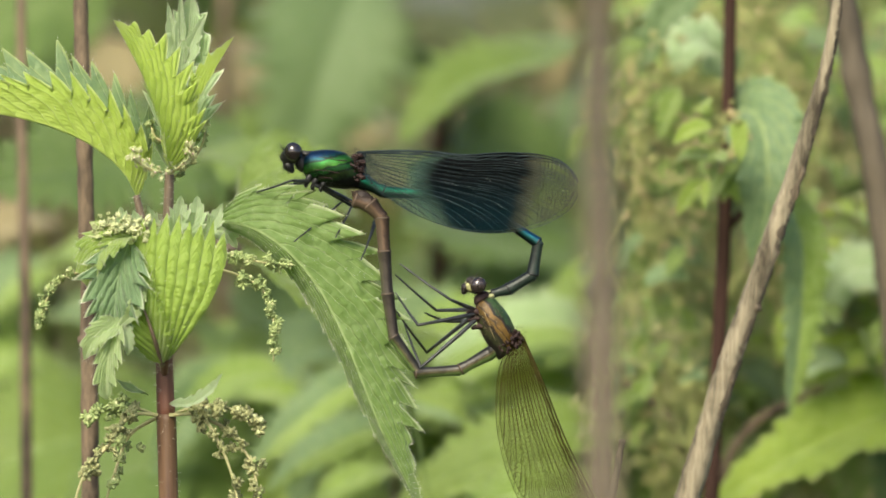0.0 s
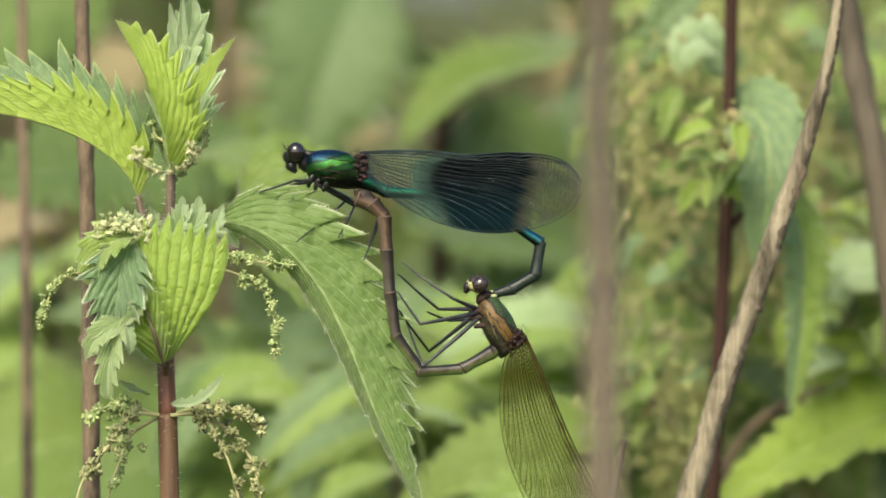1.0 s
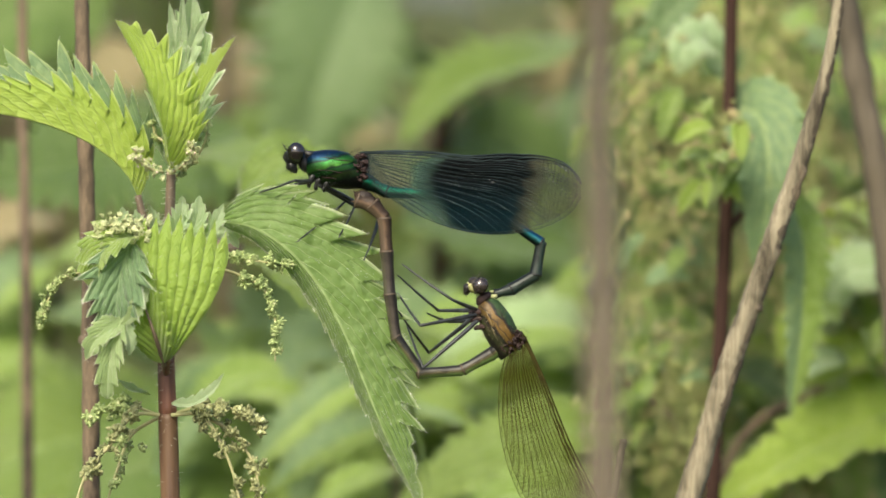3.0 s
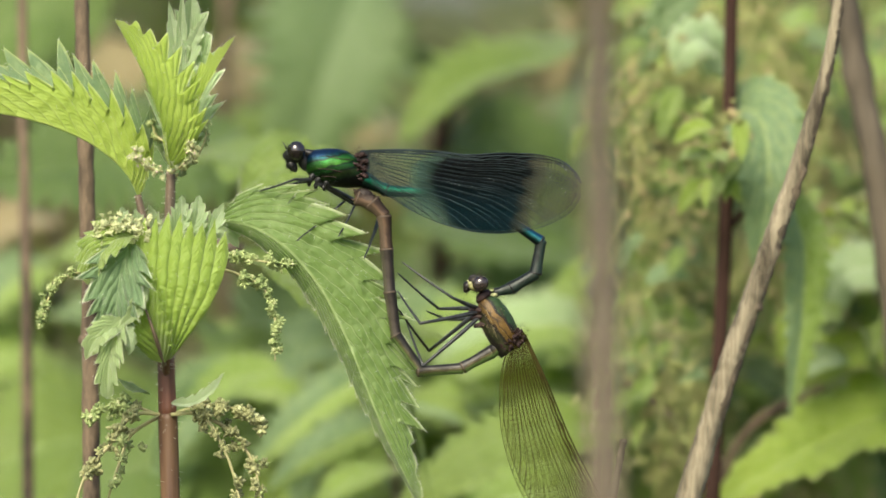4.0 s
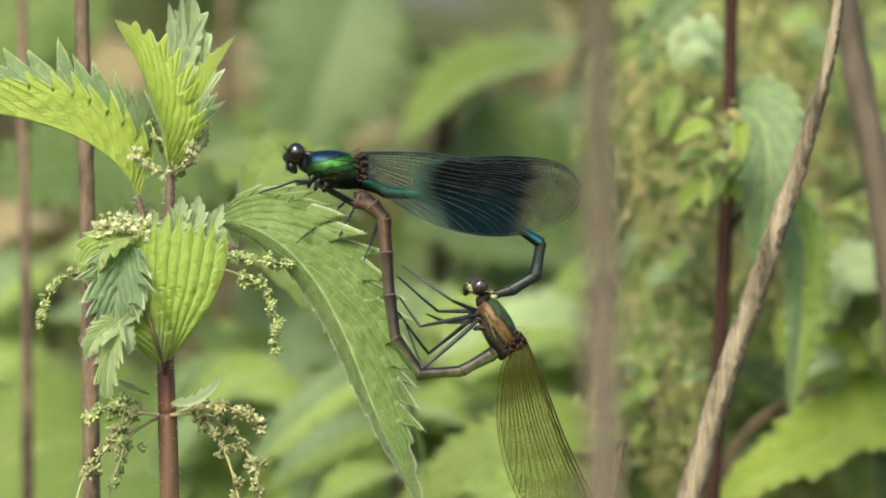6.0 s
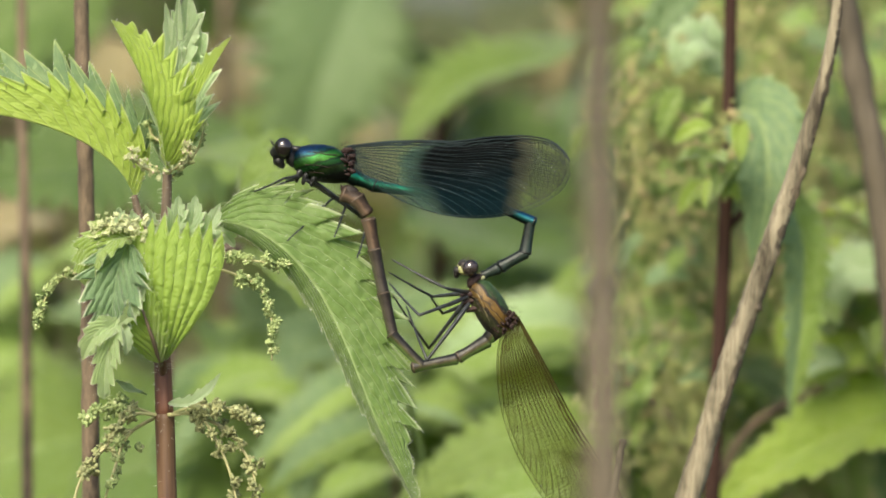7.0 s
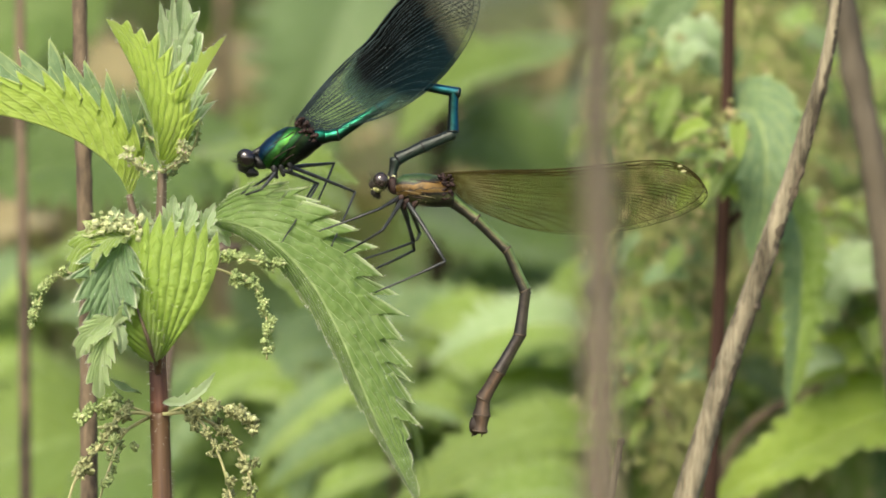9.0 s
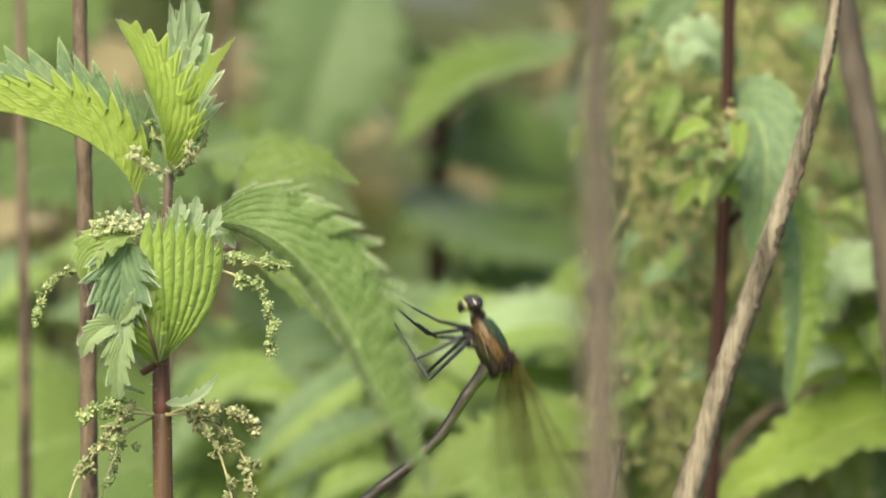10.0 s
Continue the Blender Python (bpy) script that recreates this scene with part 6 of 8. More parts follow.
    catkin(root, o, [(-36.27, -1, 809.97), (-34.36, -2, 811.30), (-33.09, -2, 812.95), (-33.96, -3, 814.44)], 0.45, 46, 0.55, white, 62)
    catkin(root, o, [(-36.37, 2, 809.09), (-32.98, 2, 812.10), (-31.71, 2, 815.10), (-31.71, 2, 816.98)], 0.5, 22, 0.45, green, 63)
    catkin(root, o, [(-37.46, 1, 814.34), (-38.43, 1, 815.09), (-38.74, 1, 816.21), (-39.19, 1, 816.97)], 0.5, 14, 0.4, green, 64)
    catkin(root, o, [(-38.97, -5, 801.94), (-41.29, -7, 803.06), (-44.23, -8, 803.05), (-46.46, -8, 801.19)], 0.52, 110, 0.9, [FLOWER_WHITE, FLOWER], 65)
    catkin(root, o, [(-37.49, 2, 797.82), (-44.47, -2, 797.45), (-50.41, -3, 795.96), (-52.81, -3, 792.60), (-53.70, -3, 789.23)], 0.75, 40, 0.34, green, 66, 0.24, 0.4, tight=0.18)
    catkin(root, o, [(-34.08, 1, 800.08), (-28.77, -1, 799.33), (-25.00, -2, 798.43), (-19.61, -2, 797.83)], 0.8, 30, 0.34, green, 67, 0.24, 0.3, tight=0.18)
    catkin(root, o, [(-34.05, 0, 797.83), (-27.62, -2, 796.71), (-24.11, -2, 794.83), (-22.61, -2, 791.09), (-22.46, -2, 785.10)], 0.85, 36, 0.38, green, 68, 0.24, 0.3, tight=0.16)
    catkin(root, o, [(-37.42, 0, 777.95), (-41.10, -2, 777.99), (-44.43, -3, 773.90), (-47.42, -3, 770.16), (-49.66, -3, 761.18)], 1.05, 34, 0.85, [FLOWER_FADE, FLOWER], 69, 0.3, 0.15, tight=0.15)
    catkin(root, o, [(-37.46, 1, 777.70), (-41.92, 0, 779.08), (-45.30, 0, 778.33), (-47.55, 0, 777.20)], 1.05, 17, 0.7, green, 70, 0.25, 0.25, tight=0.15)
    catkin(root, o, [(-36.27, -1, 777.97), (-32.49, -2, 777.99), (-29.12, -2, 773.12), (-26.88, -2, 765.64)], 1.0, 20, 0.75, [FLOWER_FADE, FLOWER], 71, 0.3, 0.15, tight=0.14)
    catkin(root, o, [(-36.30, 0, 777.95), (-31.80, 0, 779.23), (-27.30, 0, 778.48), (-24.30, 0, 776.83)], 1.1, 26, 0.7, [FLOWER_FADE, FLOWER_WHITE], 72, 0.26, 0.2, tight=0.15)
    catkin(root, o, [(-34.08, 1, 778.31), (-28.83, 1, 776.05), (-25.82, 1, 772.30), (-24.17, 1, 765.54)], 1.05, 18, 0.7, [FLOWER_FADE, FLOWER], 73, 0.3, 0.25, tight=0.14)
    catkin(root, o, [(-37.49, 2, 777.91), (-41.63, 2, 775.28), (-43.46, 1, 770.80), (-45.72, 1, 763.29)], 1.0, 16, 0.7, green, 74, 0.3, 0.3, tight=0.14)
    return root, front, droop


HINGE = Vector((-29.92, 0, 803.67))


def build_perch_leaf(plant):
    """The long arching leaf on which the insects sit, hinged at its stalk."""
    hinge = HINGE - ORIGIN
    lf = Shape()
    path = [(-29.92, 0, 803.67), (-25.78, -1, 802.92), (-21.26, -2, 800.22), (-17.07, -2, 795.58), (-13.40, -2, 788.85), (-10.63, -2, 782.11), (-8.09, -2, 775.74), (-3.14, -2, 765.64)]
    lf.leaf([Vector(p) - HINGE for p in path], 16.0, (0.10, -0.98, 0.14), fold=-52, fold2=-6, teeth=19, per=12, narrow2=0.34, ragged=0.7, sweep=1.35, shingle=-0.07, across=30, ribs=12.0, lean=5.6, depth=0.42, depth2=0.16, seed=31, quilt=0.17, round_=0.5, peak=0.85, wave=0.05)
    ob = lf.make("leaf", PERCH, plant, "long arching toothed nettle leaf under the damselflies")
    ob.location = hinge * SCALE
    Shape().fringe(lf, 1800, 10, 0.38).make("leaf_down", HAIR, ob)
    s = Shape()
    s.tube(smooth_path([Vector(p) - HINGE for p in ((-36.63, 1, 802.93), (-33.30, 0, 803.23), (-29.85, 0, 803.67))], 10), [0.55, 0.52, 0.5, 0.5, 0.48, 0.46, 0.44, 0.42, 0.4, 0.36], 8)
    st = s.make("leaf_stalk", STEM_GREEN, ob)
    return ob


nettle, front_leaf, drooping_leaf = build_perch_nettle()
perch_leaf = build_perch_leaf(nettle)
male = build_male()
female = build_female()

def male_poses(male):
    male.pose_at(0, (-14.55, 10.72, 0), ((0, 0.8, 1), (0, 0.8, 1)),
        ((-10.95, 9.075), (-7.8, 7.575), (-1.8, 7.2), (3.45, 5.925), (8.25, 3.75), (12.6, 0.825), (11.85, -3.45), (8.7, -5.325), (6.15, -6.075)),
        (((-20.02, 9.075), (-24.68, 7.5)), ((-13.28, 6.45), (-19.65, 0.975)), ((-8.7, 4.2), (-10.8, -1.425)), ((-19.8, 8.7), (-23.55, 7.725)), ((-12.15, 5.7), (-14.17, 1.575)), ((-8.925, 4.575), (-10.2, 0.075))))
    male.pose_at(0.5, (-14.47, 10.72, 0), ((0, 0.8, 1), (0, 0.8, 1)),
        ((-10.88, 9.075), (-7.725, 7.575), (-1.725, 7.2), (3.525, 5.925), (8.325, 3.75), (12.67, 0.825), (11.92, -3.45), (8.775, -5.325), (6.225, -6.075)),
        (((-19.95, 9.075), (-24.6, 7.5)), ((-13.2, 6.45), (-19.57, 0.975)), ((-8.625, 4.2), (-10.72, -1.425)), ((-19.72, 8.7), (-23.47, 7.725)), ((-12.07, 5.7), (-14.1, 1.575)), ((-8.85, 4.575), (-10.12, 0.075))))
    male.pose_at(1, (-14.32, 10.72, 0), ((0, 0.8, 1), (0, 0.8, 1)),
        ((-10.72, 9.075), (-7.575, 7.575), (-1.575, 7.2), (3.675, 5.925), (8.475, 3.75), (12.82, 0.825), (12.07, -3.45), (8.925, -5.325), (6.375, -6.075)),
        (((-19.8, 9.075), (-24.45, 7.5)), ((-13.05, 6.45), (-19.43, 0.975)), ((-8.475, 4.2), (-10.57, -1.425)), ((-19.57, 8.7), (-23.32, 7.725)), ((-11.92, 5.7), (-13.95, 1.575)), ((-8.7, 4.575), (-9.975, 0.075))))
    male.pose_at(1.5, (-14.32, 10.72, 0), ((0, 0.8, 1), (0, 0.8, 1)),
        ((-10.72, 9.075), (-7.575, 7.575), (-1.575, 7.2), (3.675, 5.925), (8.475, 3.75), (12.82, 0.825), (12.07, -3.45), (8.925, -5.325), (6.375, -6.075)),
        (((-19.8, 9.075), (-24.45, 7.5)), ((-13.05, 6.45), (-19.43, 0.975)), ((-8.475, 4.2), (-10.57, -1.425)), ((-19.57, 8.7), (-23.32, 7.725)), ((-11.92, 5.7), (-13.95, 1.575)), ((-8.7, 4.575), (-9.975, 0.075))))
    male.pose_at(2, (-14.32, 10.72, 0), ((0.2, 0.8, 1), (0.2, 0.8, 1)),
        ((-10.72, 9.075), (-7.575, 7.575), (-1.575, 7.2), (3.675, 5.925), (8.475, 3.75), (12.82, 0.825), (12.07, -3.45), (8.925, -5.325), (6.375, -6.075)),
        (((-19.8, 9.075), (-24.45, 7.5)), ((-13.05, 6.45), (-19.43, 0.975)), ((-8.475, 4.2), (-10.57, -1.425)), ((-19.57, 8.7), (-23.32, 7.725)), ((-11.92, 5.7), (-13.95, 1.575)), ((-8.7, 4.575), (-9.975, 0.075))))
    male.pose_at(2.5, (-14.29, 10.65, 0), ((0.4, 0.8, 1), (0.4, 0.8, 1)),
        ((-10.69, 9), (-7.537, 7.5), (-1.537, 7.125), (3.712, 5.85), (8.512, 3.675), (12.86, 0.75), (12.11, -3.525), (8.963, -5.4), (6.412, -6.15)),
        (((-19.76, 9), (-24.41, 7.425)), ((-13.01, 6.375), (-19.39, 0.9)), ((-8.438, 4.125), (-10.54, -1.5)), ((-19.54, 8.625), (-23.29, 7.65)), ((-11.89, 5.625), (-13.91, 1.5)), ((-8.662, 4.5), (-9.938, 0))))
    male.pose_at(4, (-14.29, 10.8, 0), ((0.6, 0.8, 1), (0.6, 0.8, 1)),
        ((-10.69, 9.15), (-7.537, 7.65), (-1.537, 7.275), (3.712, 6), (8.512, 3.825), (12.86, 0.9), (12.11, -3.375), (8.963, -5.25), (6.412, -6)),
        (((-19.76, 9.15), (-24.41, 7.575)), ((-13.01, 6.525), (-19.39, 1.05)), ((-8.438, 4.275), (-10.54, -1.35)), ((-19.54, 8.775), (-23.29, 7.8)), ((-11.89, 5.775), (-13.91, 1.65)), ((-8.662, 4.65), (-9.938, 0.15))))
    male.pose_at(4.5, (-14.32, 10.65, 0), ((0.9, 0.8, 1), (0.9, 0.8, 1)),
        ((-10.72, 9), (-7.575, 7.5), (-1.575, 7.125), (3.675, 5.85), (8.475, 3.675), (12.82, 0.75), (12.07, -3.525), (8.925, -5.4), (6.375, -6.15)),
        (((-19.8, 9), (-24.45, 7.425)), ((-13.05, 6.375), (-19.43, 0.9)), ((-8.475, 4.125), (-10.57, -1.5)), ((-19.57, 8.625), (-23.32, 7.65)), ((-11.92, 5.625), (-13.95, 1.5)), ((-8.7, 4.5), (-9.975, 0))))
    male.pose_at(5, (-14.32, 10.72, 0), ((1.1, 0.8, 1), (1.1, 0.8, 1)),
        ((-10.72, 9.075), (-7.575, 7.575), (-1.575, 7.2), (3.675, 5.925), (8.475, 3.75), (12.82, 0.825), (12.07, -3.45), (8.925, -5.325), (6.375, -6.075)),
        (((-19.8, 9.075), (-24.45, 7.5)), ((-13.05, 6.45), (-19.43, 0.975)), ((-8.475, 4.2), (-10.57, -1.425)), ((-19.57, 8.7), (-23.32, 7.725)), ((-11.92, 5.7), (-13.95, 1.575)), ((-8.7, 4.575), (-9.975, 0.075))))
    male.pose_at(5.5, (-14.21, 10.57, 0), ((1.6, 0.8, 1), (1.6, 0.8, 1)),
        ((-10.61, 8.925), (-7.462, 7.425), (-1.462, 7.05), (3.787, 5.775), (8.588, 3.6), (12.94, 0.675), (12.19, -3.6), (9.037, -5.475), (6.487, -6.225)),
        (((-19.69, 8.925), (-24.34, 7.35)), ((-12.94, 6.3), (-19.31, 0.825)), ((-8.362, 4.05), (-10.46, -1.575)), ((-19.46, 8.55), (-23.21, 7.575)), ((-11.81, 5.55), (-13.84, 1.425)), ((-8.588, 4.425), (-9.862, -0.075))))
    male.pose_at(6.3, (-14.4, 10.65, 0), ((0.8, 0.8, 1), (0.8, 0.8, 1)),
        ((-10.8, 9), (-7.65, 7.5), (-1.65, 7.125), (3.6, 5.85), (8.4, 3.675), (12.75, 0.75), (12, -3.525), (8.85, -5.4), (6.3, -6.15)),
        (((-19.88, 9), (-24.52, 7.425)), ((-13.12, 6.375), (-19.5, 0.9)), ((-8.55, 4.125), (-10.65, -1.5)), ((-19.65, 8.625), (-23.4, 7.65)), ((-12, 5.625), (-14.03, 1.5)), ((-8.775, 4.5), (-10.05, 0))))
    male.pose_at(6.8, (-15.15, 10.88, -1), ((-2, 0.8, 1), (-2, 0.8, 1)),
        ((-11.55, 9.15), (-8.4, 7.8), (-2.4, 6.9), (2.85, 6.3), (7.95, 5.1), (12.3, 3.15), (11.55, -1.125), (7.95, -3.15), (5.7, -4.2)),
        (((-20.4, 8.775), (-24.45, 6.975)), ((-13.88, 6.375), (-19.88, 0.525)), ((-9.3, 2.925), (-10.65, -1.725)), ((-20.18, 8.4), (-23.7, 7.2)), ((-12.3, 5.175), (-13.65, 1.05)), ((-9.45, 3.3), (-10.35, -1.2))))
    male.pose_at(7, (-15.9, 11.4, -1), ((-4, 0.8, 1), (-4, 0.8, 1)),
        ((-12.3, 9.675), (-9.15, 8.325), (-3.15, 7.425), (2.1, 6.825), (7.2, 5.625), (11.55, 3.675), (10.8, -0.6), (7.2, -2.625), (4.95, -3.675)),
        (((-21.15, 9.3), (-25.2, 7.5)), ((-14.62, 6.9), (-20.62, 1.05)), ((-10.05, 3.45), (-11.4, -1.2)), ((-20.93, 8.925), (-24.45, 7.725)), ((-13.05, 5.7), (-14.4, 1.575)), ((-10.2, 3.825), (-11.1, -0.675))))
    male.pose_at(7.2, (-16.2, 11.78, -3), ((-7, 0.8, 1), (-7, 0.8, 1)),
        ((-12.6, 10.05), (-9.45, 8.7), (-3.45, 7.8), (1.8, 7.2), (6.9, 6), (11.25, 4.05), (10.5, -0.225), (6.9, -2.25), (4.65, -3.3)),
        (((-21.15, 9.3), (-25.2, 7.5)), ((-14.62, 6.9), (-20.62, 1.05)), ((-10.05, 3.45), (-11.4, -1.2)), ((-20.93, 8.925), (-24.45, 7.725)), ((-13.05, 5.7), (-14.4, 1.575)), ((-10.2, 3.825), (-11.1, -0.675))))
    male.pose_at(7.3, (-15.72, 11.74, -6.7), ((-9.1, 1.31, 1.3), (-9.1, 1.31, 1.3)),
        ((-12.25, 10.28), (-9.015, 9.18), (-2.97, 8.708), (2.46, 8.625), (7.425, 7.785), (11.44, 5.227), (10.33, 1.087), (6.75, -0.87), (4.433, -2.1)),
        (((-20.86, 9.57), (-25.13, 7.5)), ((-14.58, 6.877), (-20.62, 0.96)), ((-9.667, 4.148), (-11.33, -1.2)), ((-20.77, 9.24), (-24.45, 7.68)), ((-12.8, 6.24), (-15.1, 2.52)), ((-9.93, 4.365), (-11.01, -0.7875))))
    male.pose_at(7.4, (-15.53, 12.1, -12.78), ((-14.54, 1.85, 1.62), (-14.54, 1.85, 1.62)),
        ((-12.21, 10.93), (-8.871, 10.09), (-2.778, 10.08), (2.844, 10.55), (7.665, 10.09), (11.32, 6.883), (9.824, 2.887), (6.27, 1.002), (3.881, -0.42)),
        (((-20.55, 9.858), (-25.06, 7.5)), ((-14.53, 6.853), (-20.62, 0.864)), ((-9.26, 4.892), (-11.26, -1.2)), ((-20.6, 9.576), (-24.45, 7.632)), ((-12.54, 6.816), (-15.84, 3.528)), ((-9.642, 4.941), (-10.91, -0.9075))))
    male.pose_at(7.5, (-15.3, 12.53, -20), ((-21, 2.5, 2), (-21, 2.5, 2)),
        ((-12.15, 11.7), (-8.7, 11.17), (-2.55, 11.7), (3.3, 12.82), (7.95, 12.82), (11.17, 8.85), (9.225, 5.025), (5.7, 3.225), (3.225, 1.575)),
        (((-20.18, 10.2), (-24.97, 7.5)), ((-14.47, 6.825), (-20.62, 0.75)), ((-8.775, 5.775), (-11.17, -1.2)), ((-20.4, 9.975), (-24.45, 7.575)), ((-12.22, 7.5), (-16.72, 4.725)), ((-9.3, 5.625), (-10.8, -1.05))))
    male.pose_at(7.6, (-16.04, 13.81, -30.4), ((-38.16, 2.76, 2), (-38.16, 2.76, 2)),
        ((-12.81, 14.16), (-9.792, 14.57), (-4.305, 16.57), (1.233, 18.6), (6.312, 17.66), (8.796, 13.34), (6.3, 9.978), (2.58, 8.451), (0.729, 6.177)),
        (((-20.56, 10.28), (-24.94, 7.617)), ((-13.73, 8.073), (-20.51, 0.867)), ((-9.126, 6.516), (-11.17, -1.122)), ((-20.56, 10.09), (-24.37, 7.653)), ((-13.63, 7.734), (-17.35, 4.257)), ((-9.495, 6.639), (-10.88, -0.855))))
    male.pose_at(7.7, (-16.72, 15, -40), ((-54, 3, 2), (-54, 3, 2)),
        ((-13.42, 16.43), (-10.8, 17.7), (-5.925, 21.07), (-0.675, 23.93), (4.8, 22.12), (6.6, 17.47), (3.6, 14.55), (-0.3, 13.28), (-1.575, 10.42)),
        (((-20.93, 10.35), (-24.9, 7.725)), ((-13.05, 9.225), (-20.4, 0.975)), ((-9.45, 7.2), (-11.17, -1.05)), ((-20.7, 10.2), (-24.3, 7.725)), ((-14.92, 7.95), (-17.93, 3.825)), ((-9.675, 7.575), (-10.95, -0.675))))
    male.pose_at(7.8, (-19.05, 16.2, -60), ((-72, 2, 1.5), (-72, 2, 1.5)),
        ((-16.43, 17.85), (-14.32, 20.47), (-10.95, 25.72), (-5.7, 28.27), (-1.05, 24.45), (-2.475, 19.27), (-6.3, 17.32), (-9.9, 15.75), (-10.5, 13.12)),
        (((-21.3, 10.28), (-25.12, 7.2)), ((-16.27, 9.225), (-19.57, 1.275)), ((-14.17, 10.28), (-17.02, 5.1)), ((-21.07, 9.975), (-24.45, 7.35)), ((-15.82, 9.225), (-18.82, 1.725)), ((-11.25, 14.1), (-12.3, 9.225))))
    male.pose_at(7.9, (-19.5, 17.25, -60), ((-72, 2, 1.5), (-72, 2, 1.5)),
        ((-16.88, 18.9), (-14.77, 21.52), (-11.4, 26.77), (-6.15, 29.32), (-1.5, 25.5), (-2.925, 20.32), (-6.75, 18.38), (-10.35, 16.8), (-10.95, 14.17)),
        (((-21.75, 11.32), (-25.57, 8.25)), ((-16.72, 10.28), (-20.02, 2.325)), ((-14.62, 11.32), (-17.47, 6.15)), ((-21.52, 11.03), (-24.9, 8.4)), ((-16.27, 10.28), (-19.27, 2.775)), ((-11.7, 15.15), (-12.75, 10.28))))
    male.pose_at(8, (-19.65, 17.55, -60), ((-72, 2, 1.5), (-72, 2, 1.5)),
        ((-17.02, 19.2), (-14.92, 21.82), (-11.55, 27.07), (-6.3, 29.62), (-1.65, 25.8), (-3.075, 20.62), (-6.9, 18.68), (-10.5, 17.1), (-11.1, 14.47)),
        (((-21.9, 11.62), (-25.72, 8.55)), ((-16.88, 10.57), (-20.18, 2.625)), ((-14.77, 11.62), (-17.62, 6.45)), ((-21.68, 11.32), (-25.05, 8.7)), ((-16.43, 10.57), (-19.43, 3.075)), ((-11.85, 15.45), (-12.9, 10.57))))
    male.pose_at(8.1, (-19.8, 17.1, -58), ((-70, 2, 1.5), (-70, 2, 1.5)),
        ((-17.18, 18.75), (-15.07, 21.38), (-11.7, 26.62), (-6.45, 29.17), (-1.8, 25.35), (-3.225, 20.18), (-7.05, 18.22), (-10.65, 16.65), (-11.25, 14.03)),
        (((-22.05, 11.17), (-25.88, 8.1)), ((-17.02, 10.12), (-20.32, 2.175)), ((-14.92, 11.17), (-17.77, 6)), ((-21.82, 10.88), (-25.2, 8.25)), ((-16.57, 10.12), (-19.57, 2.625)), ((-12, 15), (-13.05, 10.12))))
    male.pose_at(8.2, (-17.34, 15.45, -45.15), ((-57.15, 3.1, 1.77), (-57.15, 3.1, 1.77)),
        ((-14.63, 16.72), (-11.83, 17.7), (-7.219, 21.38), (-1.845, 23.4), (3.217, 20.4), (2.205, 15.39), (-1.703, 13.81), (-5.633, 12.6), (-6.191, 9.938)),
        (((-20.83, 10.63), (-24.45, 8.344)), ((-14.44, 9.131), (-20.38, 1.717)), ((-10.2, 11.54), (-11.48, 7.069)), ((-20.52, 9.675), (-24.43, 7.999)), ((-15.39, 8.925), (-19.43, 2.25)), ((-9.21, 13.18), (-9.517, 9.173))))
    male.pose_at(8.3, (-15.45, 13.72, -33), ((-45, 4, 2), (-45, 4, 2)),
        ((-12.67, 14.7), (-9.3, 14.32), (-3.675, 16.72), (1.8, 18.3), (7.2, 15.97), (6.525, 11.1), (2.55, 9.825), (-1.65, 8.925), (-2.175, 6.225)),
        (((-19.95, 9.825), (-23.4, 8.175)), ((-12.45, 7.95), (-20.55, 0.975)), ((-6.45, 11.47), (-6.45, 7.575)), ((-19.57, 8.325), (-23.93, 7.425)), ((-14.55, 7.575), (-19.43, 1.575)), ((-7.05, 11.32), (-6.75, 8.025))))
    male.pose_at(8.4, (-17.02, 13.63, -33), ((-43.2, 3.1, 1.7), (-43.2, 3.1, 1.7)),
        ((-13.44, 14.79), (-10.11, 14.46), (-4.71, 16.99), (0.675, 19.43), (5.535, 17.32), (4.635, 12.22), (0.615, 10.81), (-3.315, 9.69), (-3.885, 7.035)),
        (((-21.93, 9.24), (-26.41, 6.195)), ((-13.35, 8.715), (-20.5, 1.335)), ((-8.34, 9.27), (-10.95, 3.345)), ((-21.6, 8.55), (-25.5, 7.065)), ((-14.82, 8.34), (-18.39, 3.24)), ((-9.3, 9.3), (-10.89, 4.155))))
    male.pose_at(8.5, (-18.07, 13.57, -33), ((-42, 2.5, 1.5), (-42, 2.5, 1.5)),
        ((-13.95, 14.85), (-10.65, 14.55), (-5.4, 17.18), (-0.075, 20.18), (4.425, 18.22), (3.375, 12.97), (-0.675, 11.47), (-4.425, 10.2), (-5.025, 7.575)),
        (((-23.25, 8.85), (-28.43, 4.875)), ((-13.95, 9.225), (-20.47, 1.575)), ((-9.6, 7.8), (-13.95, 0.525)), ((-22.95, 8.7), (-26.55, 6.825)), ((-15, 8.85), (-17.7, 4.35)), ((-10.8, 7.95), (-13.65, 1.575))))
    male.pose_at(8.6, (-19.27, 13.54, -35.5), ((-45.5, 1.85, 1.5), (-45.5, 1.85, 1.5)),
        ((-15.52, 14.66), (-12.22, 14.81), (-6.975, 17.81), (-1.762, 20.93), (3, 19.46), (2.4, 14.03), (-1.613, 12.45), (-5.287, 10.95), (-5.888, 8.25)),
        (((-23.59, 8.287), (-27.94, 5.775)), ((-15.19, 8.887), (-20.77, 1.2)), ((-10.57, 7.612), (-14.25, 0.4125)), ((-23.4, 8.812), (-26.55, 7.013)), ((-15.9, 8.775), (-18.75, 4.087)), ((-12.6, 9.637), (-15.41, 3.15))))
